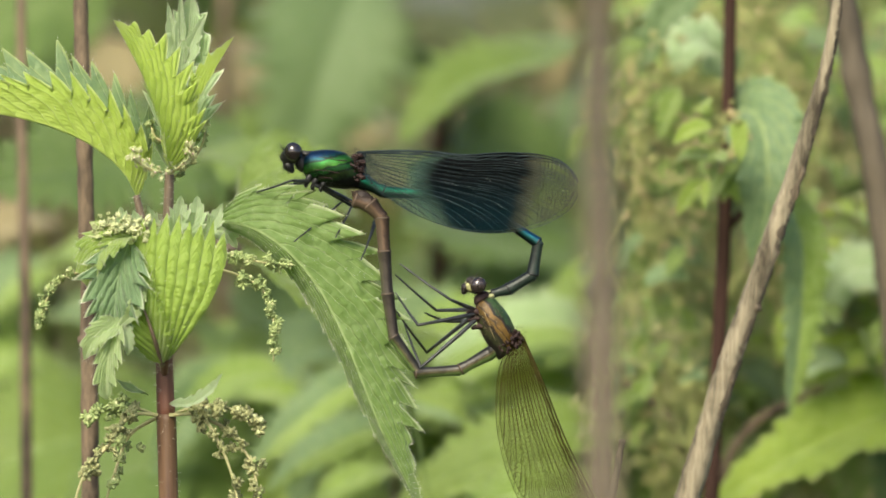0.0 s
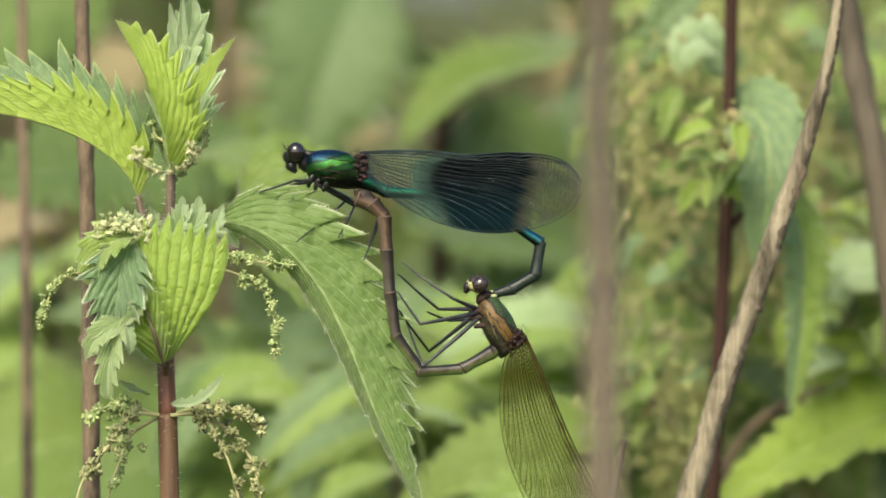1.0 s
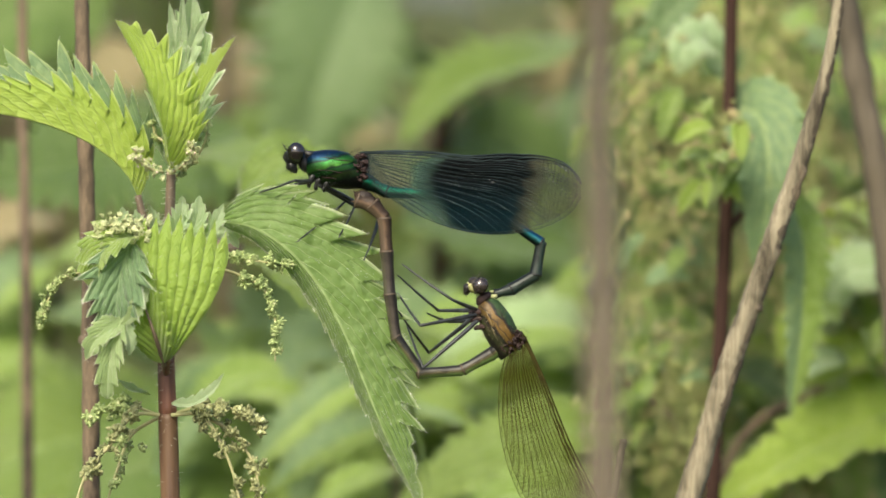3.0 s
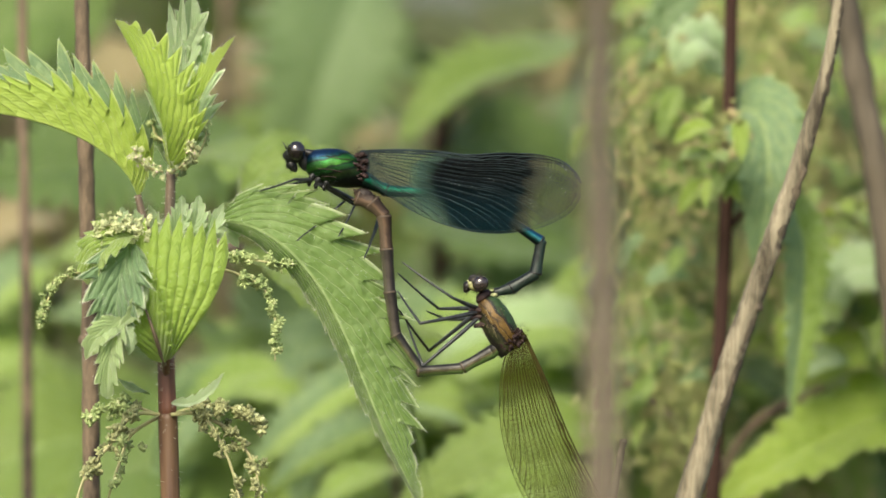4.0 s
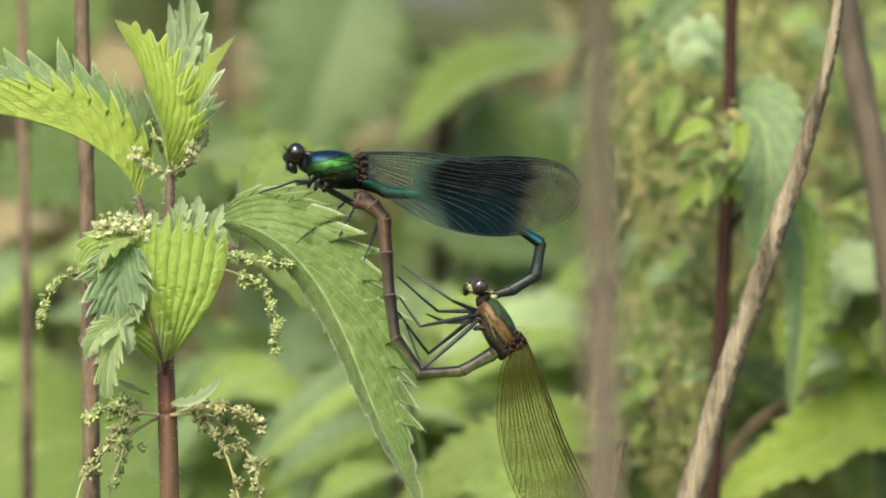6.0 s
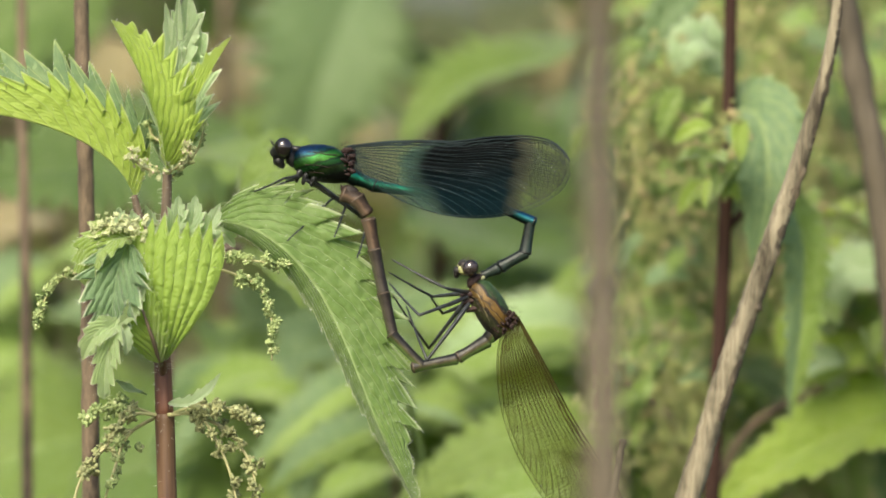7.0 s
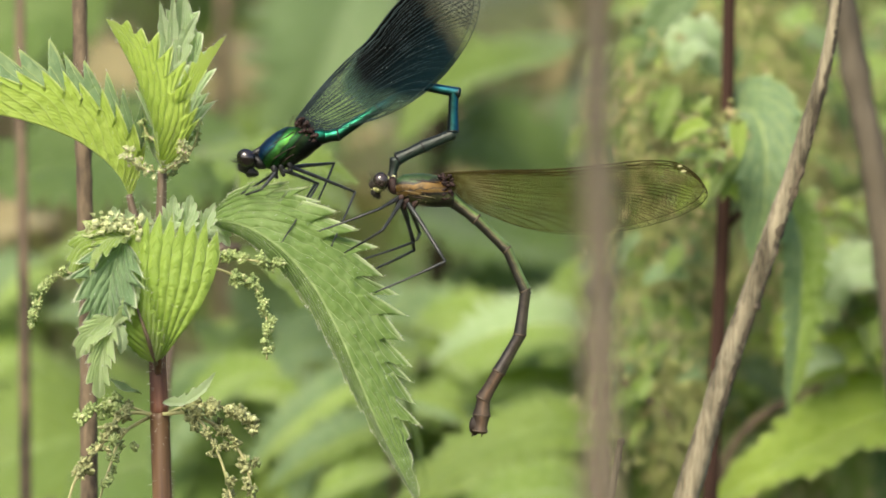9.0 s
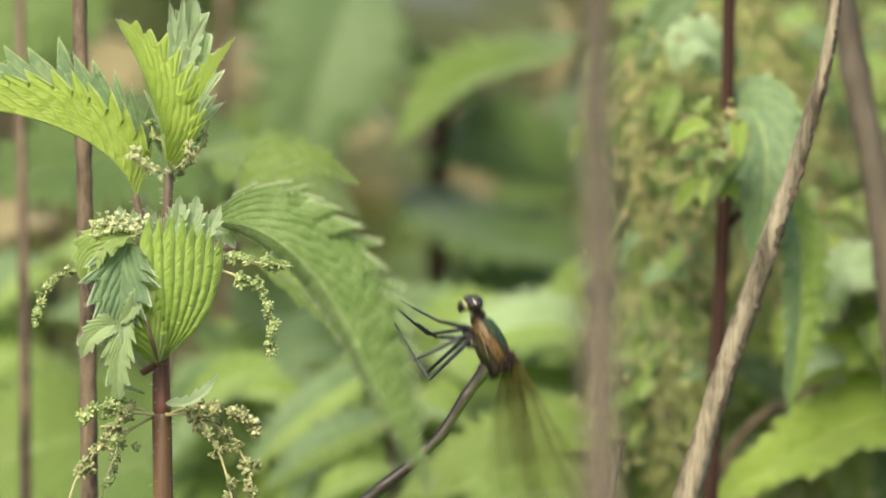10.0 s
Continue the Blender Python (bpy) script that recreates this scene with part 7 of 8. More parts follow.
    male.pose_at(8.7, (-20.18, 12.9, -37), ((-47, 1.2, 1.5), (-47, 1.2, 1.5)),
        ((-16.8, 13.88), (-13.5, 14.47), (-8.25, 17.85), (-3.15, 21.07), (1.875, 20.1), (1.725, 14.47), (-2.25, 12.82), (-5.85, 11.1), (-6.45, 8.325)),
        (((-23.62, 7.125), (-27.15, 6.075)), ((-16.12, 7.95), (-20.77, 0.225)), ((-11.25, 6.825), (-14.25, -0.3)), ((-23.55, 8.325), (-26.25, 6.6)), ((-16.5, 8.1), (-19.5, 3.225)), ((-14.1, 10.72), (-16.88, 4.125))))
    male.pose_at(8.8, (-20.77, 13.05, -38), ((-49, 1.2, 1.5), (-49, 1.2, 1.5)),
        ((-17.4, 14.03), (-14.1, 14.62), (-8.85, 18), (-3.75, 21.22), (1.275, 20.25), (1.125, 14.62), (-2.85, 12.97), (-6.45, 11.25), (-7.05, 8.475)),
        (((-24.22, 7.275), (-27.75, 6.225)), ((-16.72, 8.1), (-21.38, 0.375)), ((-11.85, 6.975), (-14.85, -0.15)), ((-24.15, 8.475), (-26.85, 6.75)), ((-17.1, 8.25), (-20.1, 3.375)), ((-14.7, 10.88), (-17.47, 4.275))))
    male.pose_at(9, (-20.47, 13.5, -38), ((-49, 1.2, 1.5), (-49, 1.2, 1.5)),
        ((-17.1, 14.47), (-13.8, 15.07), (-8.55, 18.45), (-3.45, 21.68), (1.575, 20.7), (1.425, 15.07), (-2.55, 13.42), (-6.15, 11.7), (-6.75, 8.925)),
        (((-23.93, 7.725), (-27.45, 6.675)), ((-16.43, 8.55), (-21.07, 0.825)), ((-11.55, 7.425), (-14.55, 0.3)), ((-23.85, 8.925), (-26.55, 7.2)), ((-16.8, 8.7), (-19.8, 3.825)), ((-14.4, 11.32), (-17.18, 4.725))))
    male.pose_at(9.2, (-20.62, 13.5, -34), ((-46, 1.2, 1.5), (-46, 1.2, 1.5)),
        ((-17.1, 14.66), (-13.72, 14.85), (-8.175, 17.44), (-2.775, 20.32), (2.587, 19.2), (3.487, 14.03), (0.525, 11.55), (-3.3, 9.825), (-4.275, 7.05)),
        (((-24.04, 7.725), (-27.38, 6.675)), ((-16.35, 9), (-21.07, 1.275)), ((-12.04, 7.125), (-14.55, 0.3)), ((-24, 9), (-26.55, 7.2)), ((-16.8, 8.963), (-19.8, 4.013)), ((-14.55, 11.7), (-17.1, 4.837))))
    male.pose_at(9.3, (-20.55, 13.2, -30), ((-43, 1.2, 1.5), (-43, 1.2, 1.5)),
        ((-16.88, 14.55), (-13.42, 14.32), (-7.575, 16.12), (-1.875, 18.68), (3.825, 17.4), (5.775, 12.67), (3.825, 9.375), (-0.225, 7.65), (-1.575, 4.875)),
        (((-23.93, 7.425), (-27.07, 6.375)), ((-16.05, 9.15), (-20.85, 1.425)), ((-12.3, 6.525), (-14.32, 0)), ((-23.93, 8.775), (-26.32, 6.9)), ((-16.57, 8.925), (-19.57, 3.9)), ((-14.47, 11.78), (-16.8, 4.65))))
    male.pose_at(9.5, (-20.77, 13.5, -30), ((-43, 1.2, 1.5), (-43, 1.2, 1.5)),
        ((-17.1, 14.85), (-13.65, 14.62), (-7.8, 16.43), (-2.1, 18.97), (3.6, 17.7), (5.55, 12.97), (3.6, 9.675), (-0.45, 7.95), (-1.8, 5.175)),
        (((-24.15, 7.725), (-27.3, 6.675)), ((-16.27, 9.45), (-21.07, 1.725)), ((-12.53, 6.825), (-14.55, 0.3)), ((-24.15, 9.075), (-26.55, 7.2)), ((-16.8, 9.225), (-19.8, 4.2)), ((-14.7, 12.07), (-17.02, 4.95))))
    male.pose_at(9.6, (-21.38, 14.25, -30), ((-41, 1.2, 1.5), (-41, 1.2, 1.5)),
        ((-17.7, 15.6), (-14.25, 15.38), (-8.4, 17.18), (-2.7, 19.72), (3, 18.45), (4.95, 13.72), (3, 10.42), (-1.05, 8.7), (-2.4, 5.925)),
        (((-24.15, 7.725), (-27.3, 6.675)), ((-16.27, 9.45), (-21.07, 1.725)), ((-12.53, 6.825), (-14.55, 0.3)), ((-24.15, 9.075), (-26.55, 7.2)), ((-16.8, 9.225), (-19.8, 4.2)), ((-14.7, 12.07), (-17.02, 4.95))))
    male.pose_at(9.65, (-19.05, 16.95, -28), ((-20, 60, 2), (-50, 60, 2)),
        ((-15.67, 17.7), (-12.67, 17.32), (-6.675, 17.7), (-1.05, 18.45), (4.2, 17.32), (7.2, 13.57), (6.45, 9.825), (3.45, 7.575), (1.2, 6.075)),
        (((-22.05, 11.32), (-25.05, 8.325)), ((-17.55, 12.45), (-21.68, 7.2)), ((-13.8, 11.32), (-15.3, 3.075)), ((-22.05, 12.82), (-25.05, 10.57)), ((-17.55, 12.82), (-20.55, 8.325)), ((-14.17, 12.82), (-16.8, 7.575))))
    male.pose_at(9.7, (-14.92, 20.7, -25), ((14, 112, 2), (-24, 112, 2)),
        ((-12.15, 19.43), (-9.675, 18.82), (-4.65, 18.3), (0.825, 17.85), (5.1, 17.18), (9.075, 15.45), (11.55, 13.95), (13.57, 12.45), (15.07, 11.32)),
        (((-18.3, 15.82), (-22.05, 13.57)), ((-16.8, 12.07), (-21.3, 8.325)), ((-13.2, 12.82), (-15.67, 2.925)), ((-18.3, 16.57), (-21.68, 14.7)), ((-16.8, 12.82), (-19.8, 9.825)), ((-13.42, 14.32), (-15.3, 9.075))))
    male.pose_at(9.76, (-26.18, 45.45, -25), ((14, 112, 2), (-24, 112, 2)),
        ((-23.4, 44.17), (-20.93, 43.57), (-15.9, 43.05), (-10.42, 42.6), (-6.15, 41.92), (-2.175, 40.2), (0.3, 38.7), (2.325, 37.2), (3.825, 36.07)),
        (((-29.55, 40.57), (-33.3, 38.32)), ((-28.05, 36.82), (-32.55, 33.07)), ((-24.45, 37.57), (-26.93, 27.68)), ((-29.55, 41.32), (-32.92, 39.45)), ((-28.05, 37.57), (-31.05, 34.57)), ((-24.68, 39.07), (-26.55, 33.82))), -20)
    male.pose_at(9.82, (-39.67, 77.7, -25), ((14, 112, 2), (-24, 112, 2)),
        ((-36.9, 76.42), (-34.42, 75.83), (-29.4, 75.3), (-23.93, 74.85), (-19.65, 74.17), (-15.67, 72.45), (-13.2, 70.95), (-11.17, 69.45), (-9.675, 68.33)),
        (((-43.05, 72.83), (-46.8, 70.58)), ((-41.55, 69.08), (-46.05, 65.33)), ((-37.95, 69.83), (-40.42, 59.92)), ((-43.05, 73.58), (-46.42, 71.7)), ((-41.55, 69.83), (-44.55, 66.83)), ((-38.17, 71.33), (-40.05, 66.08))), -50)
    male.pose_at(10, (-67.42, 140.7, -25), ((14, 112, 2), (-24, 112, 2)),
        ((-64.65, 139.4), (-62.17, 138.8), (-57.15, 138.3), (-51.67, 137.8), (-47.4, 137.2), (-43.42, 135.4), (-40.95, 133.9), (-38.92, 132.4), (-37.42, 131.3)),
        (((-70.8, 135.8), (-74.55, 133.6)), ((-69.3, 132.1), (-73.8, 128.3)), ((-65.7, 132.8), (-68.17, 122.9)), ((-70.8, 136.6), (-74.17, 134.7)), ((-69.3, 132.8), (-72.3, 129.8)), ((-65.92, 134.3), (-67.8, 129.1))), -120)


def female_poses(female):
    female.pose_at(0, (6.975, -10.42, 55), ((71, 0.8, -1.5), (71, 0.8, -1.5)),
        ((6.15, -13.88), (2.175, -16.05), (-3.15, -16.43), (-6.525, -11.7), (-7.35, -5.925), (-7.8, -0.15), (-8.1, 4.2), (-9.675, 5.925), (-12.15, 6.675)),
        (((0.975, -6.675), (-5.7, -2.025)), ((-3.3, -10.05), (-6.3, -5.925)), ((-2.925, -15.67), (-5.4, -9.3)), ((-0.9, -8.175), (-6.3, -3.525)), ((-2.175, -13.8), (-6.3, -8.175)), ((0.45, -9.675), (-2.4, -8.55))))
    female.pose_at(0.5, (7.05, -10.5, 55), ((71.3, 0.8, -1.5), (71.3, 0.8, -1.5)),
        ((6.225, -13.95), (2.25, -16.12), (-3.075, -16.5), (-6.45, -11.78), (-7.275, -6), (-7.725, -0.225), (-8.025, 4.125), (-9.6, 5.85), (-12.07, 6.6)),
        (((1.05, -6.75), (-5.625, -2.1)), ((-3.225, -10.12), (-6.225, -6)), ((-2.85, -15.75), (-5.325, -9.375)), ((-0.825, -8.25), (-6.225, -3.6)), ((-2.1, -13.88), (-6.225, -8.25)), ((0.525, -9.75), (-2.325, -8.625))))
    female.pose_at(1, (7.125, -10.28, 55), ((69.8, 0.8, -1.5), (69.8, 0.8, -1.5)),
        ((6.3, -13.72), (2.325, -15.9), (-3, -16.27), (-6.375, -11.55), (-7.2, -5.775), (-7.65, 0), (-7.95, 4.35), (-9.525, 6.075), (-12, 6.825)),
        (((1.125, -6.525), (-5.55, -1.875)), ((-3.15, -9.9), (-6.15, -5.775)), ((-2.775, -15.52), (-5.25, -9.15)), ((-0.75, -8.025), (-6.15, -3.375)), ((-2.025, -13.65), (-6.15, -8.025)), ((0.6, -9.525), (-2.25, -8.4))))
    female.pose_at(1.5, (7.125, -10.42, 55), ((70.5, 0.8, -1.5), (70.5, 0.8, -1.5)),
        ((6.3, -13.88), (2.325, -16.05), (-3, -16.43), (-6.375, -11.7), (-7.2, -5.925), (-7.65, -0.15), (-7.95, 4.2), (-9.525, 5.925), (-12, 6.675)),
        (((1.125, -6.675), (-5.55, -2.025)), ((-3.15, -10.05), (-6.15, -5.925)), ((-2.775, -15.67), (-5.25, -9.3)), ((-0.75, -8.175), (-6.15, -3.525)), ((-2.025, -13.8), (-6.15, -8.175)), ((0.6, -9.675), (-2.25, -8.55))))
    female.pose_at(2, (7.125, -10.5, 55), ((71.5, 0.8, -1.5), (71.5, 0.8, -1.5)),
        ((6.3, -13.95), (2.325, -16.12), (-3, -16.5), (-6.375, -11.78), (-7.2, -6), (-7.65, -0.225), (-7.95, 4.125), (-9.525, 5.85), (-12, 6.6)),
        (((1.125, -6.75), (-5.55, -2.1)), ((-3.15, -10.12), (-6.15, -6)), ((-2.775, -15.75), (-5.25, -9.375)), ((-0.75, -8.25), (-6.15, -3.6)), ((-2.025, -13.88), (-6.15, -8.25)), ((0.6, -9.75), (-2.25, -8.625))))
    female.pose_at(2.5, (7.125, -10.57, 55), ((71.2, 0.8, -1.5), (71.2, 0.8, -1.5)),
        ((6.3, -14.03), (2.325, -16.2), (-3, -16.57), (-6.375, -11.85), (-7.2, -6.075), (-7.65, -0.3), (-7.95, 4.05), (-9.525, 5.775), (-12, 6.525)),
        (((1.125, -6.825), (-5.55, -2.175)), ((-3.15, -10.2), (-6.15, -6.075)), ((-2.775, -15.82), (-5.25, -9.45)), ((-0.75, -8.325), (-6.15, -3.675)), ((-2.025, -13.95), (-6.15, -8.325)), ((0.6, -9.825), (-2.25, -8.7))))
    female.pose_at(4, (7.125, -10.28, 55), ((70, 0.8, -1.5), (70, 0.8, -1.5)),
        ((6.3, -13.72), (2.325, -15.9), (-3, -16.27), (-6.375, -11.55), (-7.2, -5.775), (-7.65, 0), (-7.95, 4.35), (-9.525, 6.075), (-12, 6.825)),
        (((1.125, -6.525), (-5.55, -1.875)), ((-3.15, -9.9), (-6.15, -5.775)), ((-2.775, -15.52), (-5.25, -9.15)), ((-0.75, -8.025), (-6.15, -3.375)), ((-2.025, -13.65), (-6.15, -8.025)), ((0.6, -9.525), (-2.25, -8.4))))
    female.pose_at(4.5, (7.05, -10.42, 55), ((70.2, 0.8, -1.5), (70.2, 0.8, -1.5)),
        ((6.225, -13.88), (2.25, -16.05), (-3.075, -16.43), (-6.45, -11.7), (-7.275, -5.925), (-7.725, -0.15), (-8.025, 4.2), (-9.6, 5.925), (-12.07, 6.675)),
        (((1.05, -6.675), (-5.625, -2.025)), ((-3.225, -10.05), (-6.225, -5.925)), ((-2.85, -15.67), (-5.325, -9.3)), ((-0.825, -8.175), (-6.225, -3.525)), ((-2.1, -13.8), (-6.225, -8.175)), ((0.525, -9.675), (-2.325, -8.55))))
    female.pose_at(5, (6.975, -10.35, 55), ((70.5, 0.8, -1.5), (70.5, 0.8, -1.5)),
        ((6.15, -13.8), (2.175, -15.97), (-3.15, -16.35), (-6.525, -11.62), (-7.35, -5.85), (-7.8, -0.075), (-8.1, 4.275), (-9.675, 6), (-12.15, 6.75)),
        (((0.975, -6.6), (-5.7, -1.95)), ((-3.3, -9.975), (-6.3, -5.85)), ((-2.925, -15.6), (-5.4, -9.225)), ((-0.9, -8.1), (-6.3, -3.45)), ((-2.175, -13.72), (-6.3, -8.1)), ((0.45, -9.6), (-2.4, -8.475))))
    female.pose_at(5.5, (7.125, -10.72, 55), ((72.8, 0.8, -1.5), (72.8, 0.8, -1.5)),
        ((6.3, -14.17), (2.325, -16.35), (-3, -16.72), (-6.375, -12), (-7.2, -6.225), (-7.65, -0.45), (-7.95, 3.9), (-9.525, 5.625), (-12, 6.375)),
        (((1.125, -6.975), (-5.55, -2.325)), ((-3.15, -10.35), (-6.15, -6.225)), ((-2.775, -15.97), (-5.25, -9.6)), ((-0.75, -8.475), (-6.15, -3.825)), ((-2.025, -14.1), (-6.15, -8.475)), ((0.6, -9.975), (-2.25, -8.85))))
    female.pose_at(6.3, (7.05, -10.42, 55), ((71, 0.8, -1.5), (71, 0.8, -1.5)),
        ((6.225, -13.88), (2.25, -16.05), (-3.075, -16.43), (-6.45, -11.7), (-7.275, -5.925), (-7.725, -0.15), (-8.025, 4.2), (-9.6, 5.925), (-12.07, 6.675)),
        (((1.05, -6.675), (-5.625, -2.025)), ((-3.225, -10.05), (-6.225, -5.925)), ((-2.85, -15.67), (-5.325, -9.3)), ((-0.825, -8.175), (-6.225, -3.525)), ((-2.1, -13.8), (-6.225, -8.175)), ((0.525, -9.675), (-2.325, -8.55))))
    female.pose_at(6.8, (6.6, -9.225, 52), ((67, 0.8, -1.5), (67, 0.8, -1.5)),
        ((6.225, -13.42), (2.1, -15.82), (-2.4, -16.72), (-6.225, -12.75), (-7.575, -6.9), (-8.7, -1.575), (-9.675, 3.525), (-10.95, 5.25), (-13.12, 6.15)),
        (((0.675, -6.375), (-6.375, -2.7)), ((-2.775, -9.975), (-6.75, -5.85)), ((-1.725, -15.9), (-4.5, -8.925)), ((-1.05, -7.575), (-6.75, -4.425)), ((-1.5, -14.47), (-6.225, -7.575)), ((0.375, -9.825), (-1.35, -7.575))))
    female.pose_at(7, (6.15, -8.025, 52), ((65, 0.8, -1.5), (65, 0.8, -1.5)),
        ((5.775, -12.22), (1.65, -14.62), (-2.85, -15.52), (-6.675, -11.55), (-8.025, -5.7), (-9.15, -0.375), (-10.12, 4.725), (-11.4, 6.45), (-13.57, 7.35)),
        (((0.225, -5.175), (-6.825, -1.5)), ((-3.225, -8.775), (-7.2, -4.65)), ((-2.175, -14.7), (-4.95, -7.725)), ((-1.5, -6.375), (-7.2, -3.225)), ((-1.95, -13.28), (-6.675, -6.375)), ((-0.075, -8.625), (-1.8, -6.375))))
    female.pose_at(7.2, (6.172, -7.147, 50.2), ((61.85, 1.28, -1.57), (61.85, 1.28, -1.57)),
        ((5.933, -11.25), (2.066, -13.75), (-2.49, -14.87), (-6.517, -11.03), (-7.8, -5.171), (-8.858, 0.1763), (-9.765, 5.186), (-11.11, 6.911), (-13.28, 7.631)),
        (((0.0225, -4.523), (-7.117, -1.174)), ((-2.91, -8.1), (-7.279, -4.594)), ((-1.703, -13.87), (-4.703, -7.792)), ((-1.545, -5.801), (-7.324, -2.921)), ((-1.444, -12.6), (-6.878, -6.319)), ((-0.39, -8.186), (-2.272, -6.116))))
    female.pose_at(7.3, (6.199, -6.094, 48.04), ((58.07, 1.86, -1.67), (58.07, 1.86, -1.67)),
        ((6.122, -10.07), (2.566, -12.69), (-2.058, -14.09), (-6.328, -10.41), (-7.53, -4.537), (-8.506, 0.8378), (-9.333, 5.74), (-10.76, 7.465), (-12.93, 7.969)),
        (((-0.2205, -3.74), (-7.469, -0.7823)), ((-2.532, -7.29), (-7.373, -4.526)), ((-1.135, -12.87), (-4.406, -7.874)), ((-1.599, -5.113), (-7.472, -2.557)), ((-0.8362, -11.79), (-7.121, -6.251)), ((-0.768, -7.66), (-2.84, -5.806))))
    female.pose_at(7.4, (6.247, -4.223, 44.2), ((51.35, 2.88, -1.82), (51.35, 2.88, -1.82)),
        ((6.458, -7.984), (3.454, -10.82), (-1.29, -12.7), (-5.992, -9.308), (-7.05, -3.409), (-7.883, 2.014), (-8.565, 6.724), (-10.13, 8.449), (-12.31, 8.569)),
        (((-0.6525, -2.348), (-8.092, -0.08625)), ((-1.86, -5.85), (-7.541, -4.406)), ((-0.1275, -11.09), (-3.878, -8.017)), ((-1.695, -3.889), (-7.736, -1.909)), ((0.2437, -10.35), (-7.553, -6.131)), ((-1.44, -6.724), (-3.847, -5.254))))
    female.pose_at(7.5, (6.3, -2.175, 40), ((44, 4, -2), (44, 4, -2)),
        ((6.825, -5.7), (4.425, -8.775), (-0.45, -11.17), (-5.625, -8.1), (-6.525, -2.175), (-7.2, 3.3), (-7.725, 7.8), (-9.45, 9.525), (-11.62, 9.225)),
        (((-1.125, -0.825), (-8.775, 0.675)), ((-1.125, -4.275), (-7.725, -4.275)), ((0.975, -9.15), (-3.3, -8.175)), ((-1.8, -2.55), (-8.025, -1.2)), ((1.425, -8.775), (-8.025, -6)), ((-2.175, -5.7), (-4.95, -4.65))))
    female.pose_at(7.6, (4.688, 2.962, 29), ((28.5, 5, 0), (28.5, 5, 0)),
        ((5.888, 0), (4.425, -3.975), (0.1875, -7.425), (-5.4, -5.513), (-6.6, 0.2625), (-7.8, 5.812), (-8.512, 10.12), (-10.12, 12.11), (-12.26, 11.78)),
        (((-2.663, 2.25), (-10.65, 2.438)), ((-2.025, -1.725), (-9.075, -1.987)), ((1.087, -5.287), (-4.8, -5.925)), ((-2.55, -0.1125), (-9.412, 0.5625)), ((1.125, -5.4), (-8.025, -5.587)), ((-2.925, -0.1875), (-7.5, -0.225))))
    female.pose_at(7.7, (3.075, 8.1, 18), ((13, 6, 2), (13, 6, 2)),
        ((4.95, 5.7), (4.425, 0.825), (0.825, -3.675), (-5.175, -2.925), (-6.675, 2.7), (-8.4, 8.325), (-9.3, 12.45), (-10.8, 14.7), (-12.9, 14.32)),
        (((-4.2, 5.325), (-12.53, 4.2)), ((-2.925, 0.825), (-10.42, 0.3)), ((1.2, -1.425), (-6.3, -3.675)), ((-3.3, 2.325), (-10.8, 2.325)), ((0.825, -2.025), (-8.025, -5.175)), ((-3.675, 5.325), (-10.05, 4.2))))
    female.pose_at(7.8, (-4.65, 12.07, -8), ((-10, 2, 1.5), (-10, 2, 1.5)),
        ((-0.825, 10.28), (1.2, 7.875), (3.15, 1.95), (-0.15, -2.85), (-5.7, -3.525), (-9.825, -2.175), (-13.65, -0.15), (-15.75, 1.125), (-18.15, 2.25)),
        (((-8.1, 7.5), (-15.75, 4.725)), ((-6.525, 3.375), (-15.07, 3)), ((-0.9, 3), (-6.375, -2.175)), ((-10.57, 6.15), (-15.75, 1.875)), ((-4.5, 4.05), (-10.2, -0.675)), ((-5.4, 3.975), (-9.15, 0.225))), lean=7)
    female.pose_at(7.9, (-5.4, 12.82, -8), ((-10, 2, 1.5), (-10, 2, 1.5)),
        ((-1.575, 11.03), (0.45, 8.625), (2.4, 2.7), (-0.9, -2.1), (-6.45, -2.775), (-10.57, -1.425), (-14.4, 0.6), (-16.5, 1.875), (-18.9, 3)),
        (((-8.85, 8.25), (-16.5, 5.475)), ((-7.275, 4.125), (-15.82, 3.75)), ((-1.65, 3.75), (-7.125, -1.425)), ((-11.32, 6.9), (-16.5, 2.625)), ((-5.25, 4.8), (-10.95, 0.075)), ((-6.15, 4.725), (-9.9, 0.975))), lean=7)
    female.pose_at(8, (-6.3, 13.42, -8), ((-10, 2, 1.5), (-10, 2, 1.5)),
        ((-2.475, 11.62), (-0.45, 9.225), (1.5, 3.3), (-1.8, -1.5), (-7.35, -2.175), (-11.47, -0.825), (-15.3, 1.2), (-17.4, 2.475), (-19.8, 3.6)),
        (((-9.75, 8.85), (-17.4, 6.075)), ((-8.175, 4.725), (-16.72, 4.35)), ((-2.55, 4.35), (-8.025, -0.825)), ((-12.22, 7.5), (-17.4, 3.225)), ((-6.15, 5.4), (-11.85, 0.675)), ((-7.05, 5.325), (-10.8, 1.575))), lean=7)
    female.pose_at(8.1, (-6.15, 13.12, -6), ((-10, 2, 1.5), (-10, 2, 1.5)),
        ((-2.325, 11.32), (-0.3, 8.925), (1.65, 3), (-1.65, -1.8), (-7.2, -2.475), (-11.32, -1.125), (-15.15, 0.9), (-17.25, 2.175), (-19.65, 3.3)),
        (((-9.6, 8.55), (-17.25, 5.775)), ((-8.025, 4.425), (-16.57, 4.05)), ((-2.4, 4.05), (-7.875, -1.125)), ((-12.07, 7.2), (-17.25, 2.925)), ((-6, 5.1), (-11.7, 0.375)), ((-6.9, 5.025), (-10.65, 1.275))), lean=7)
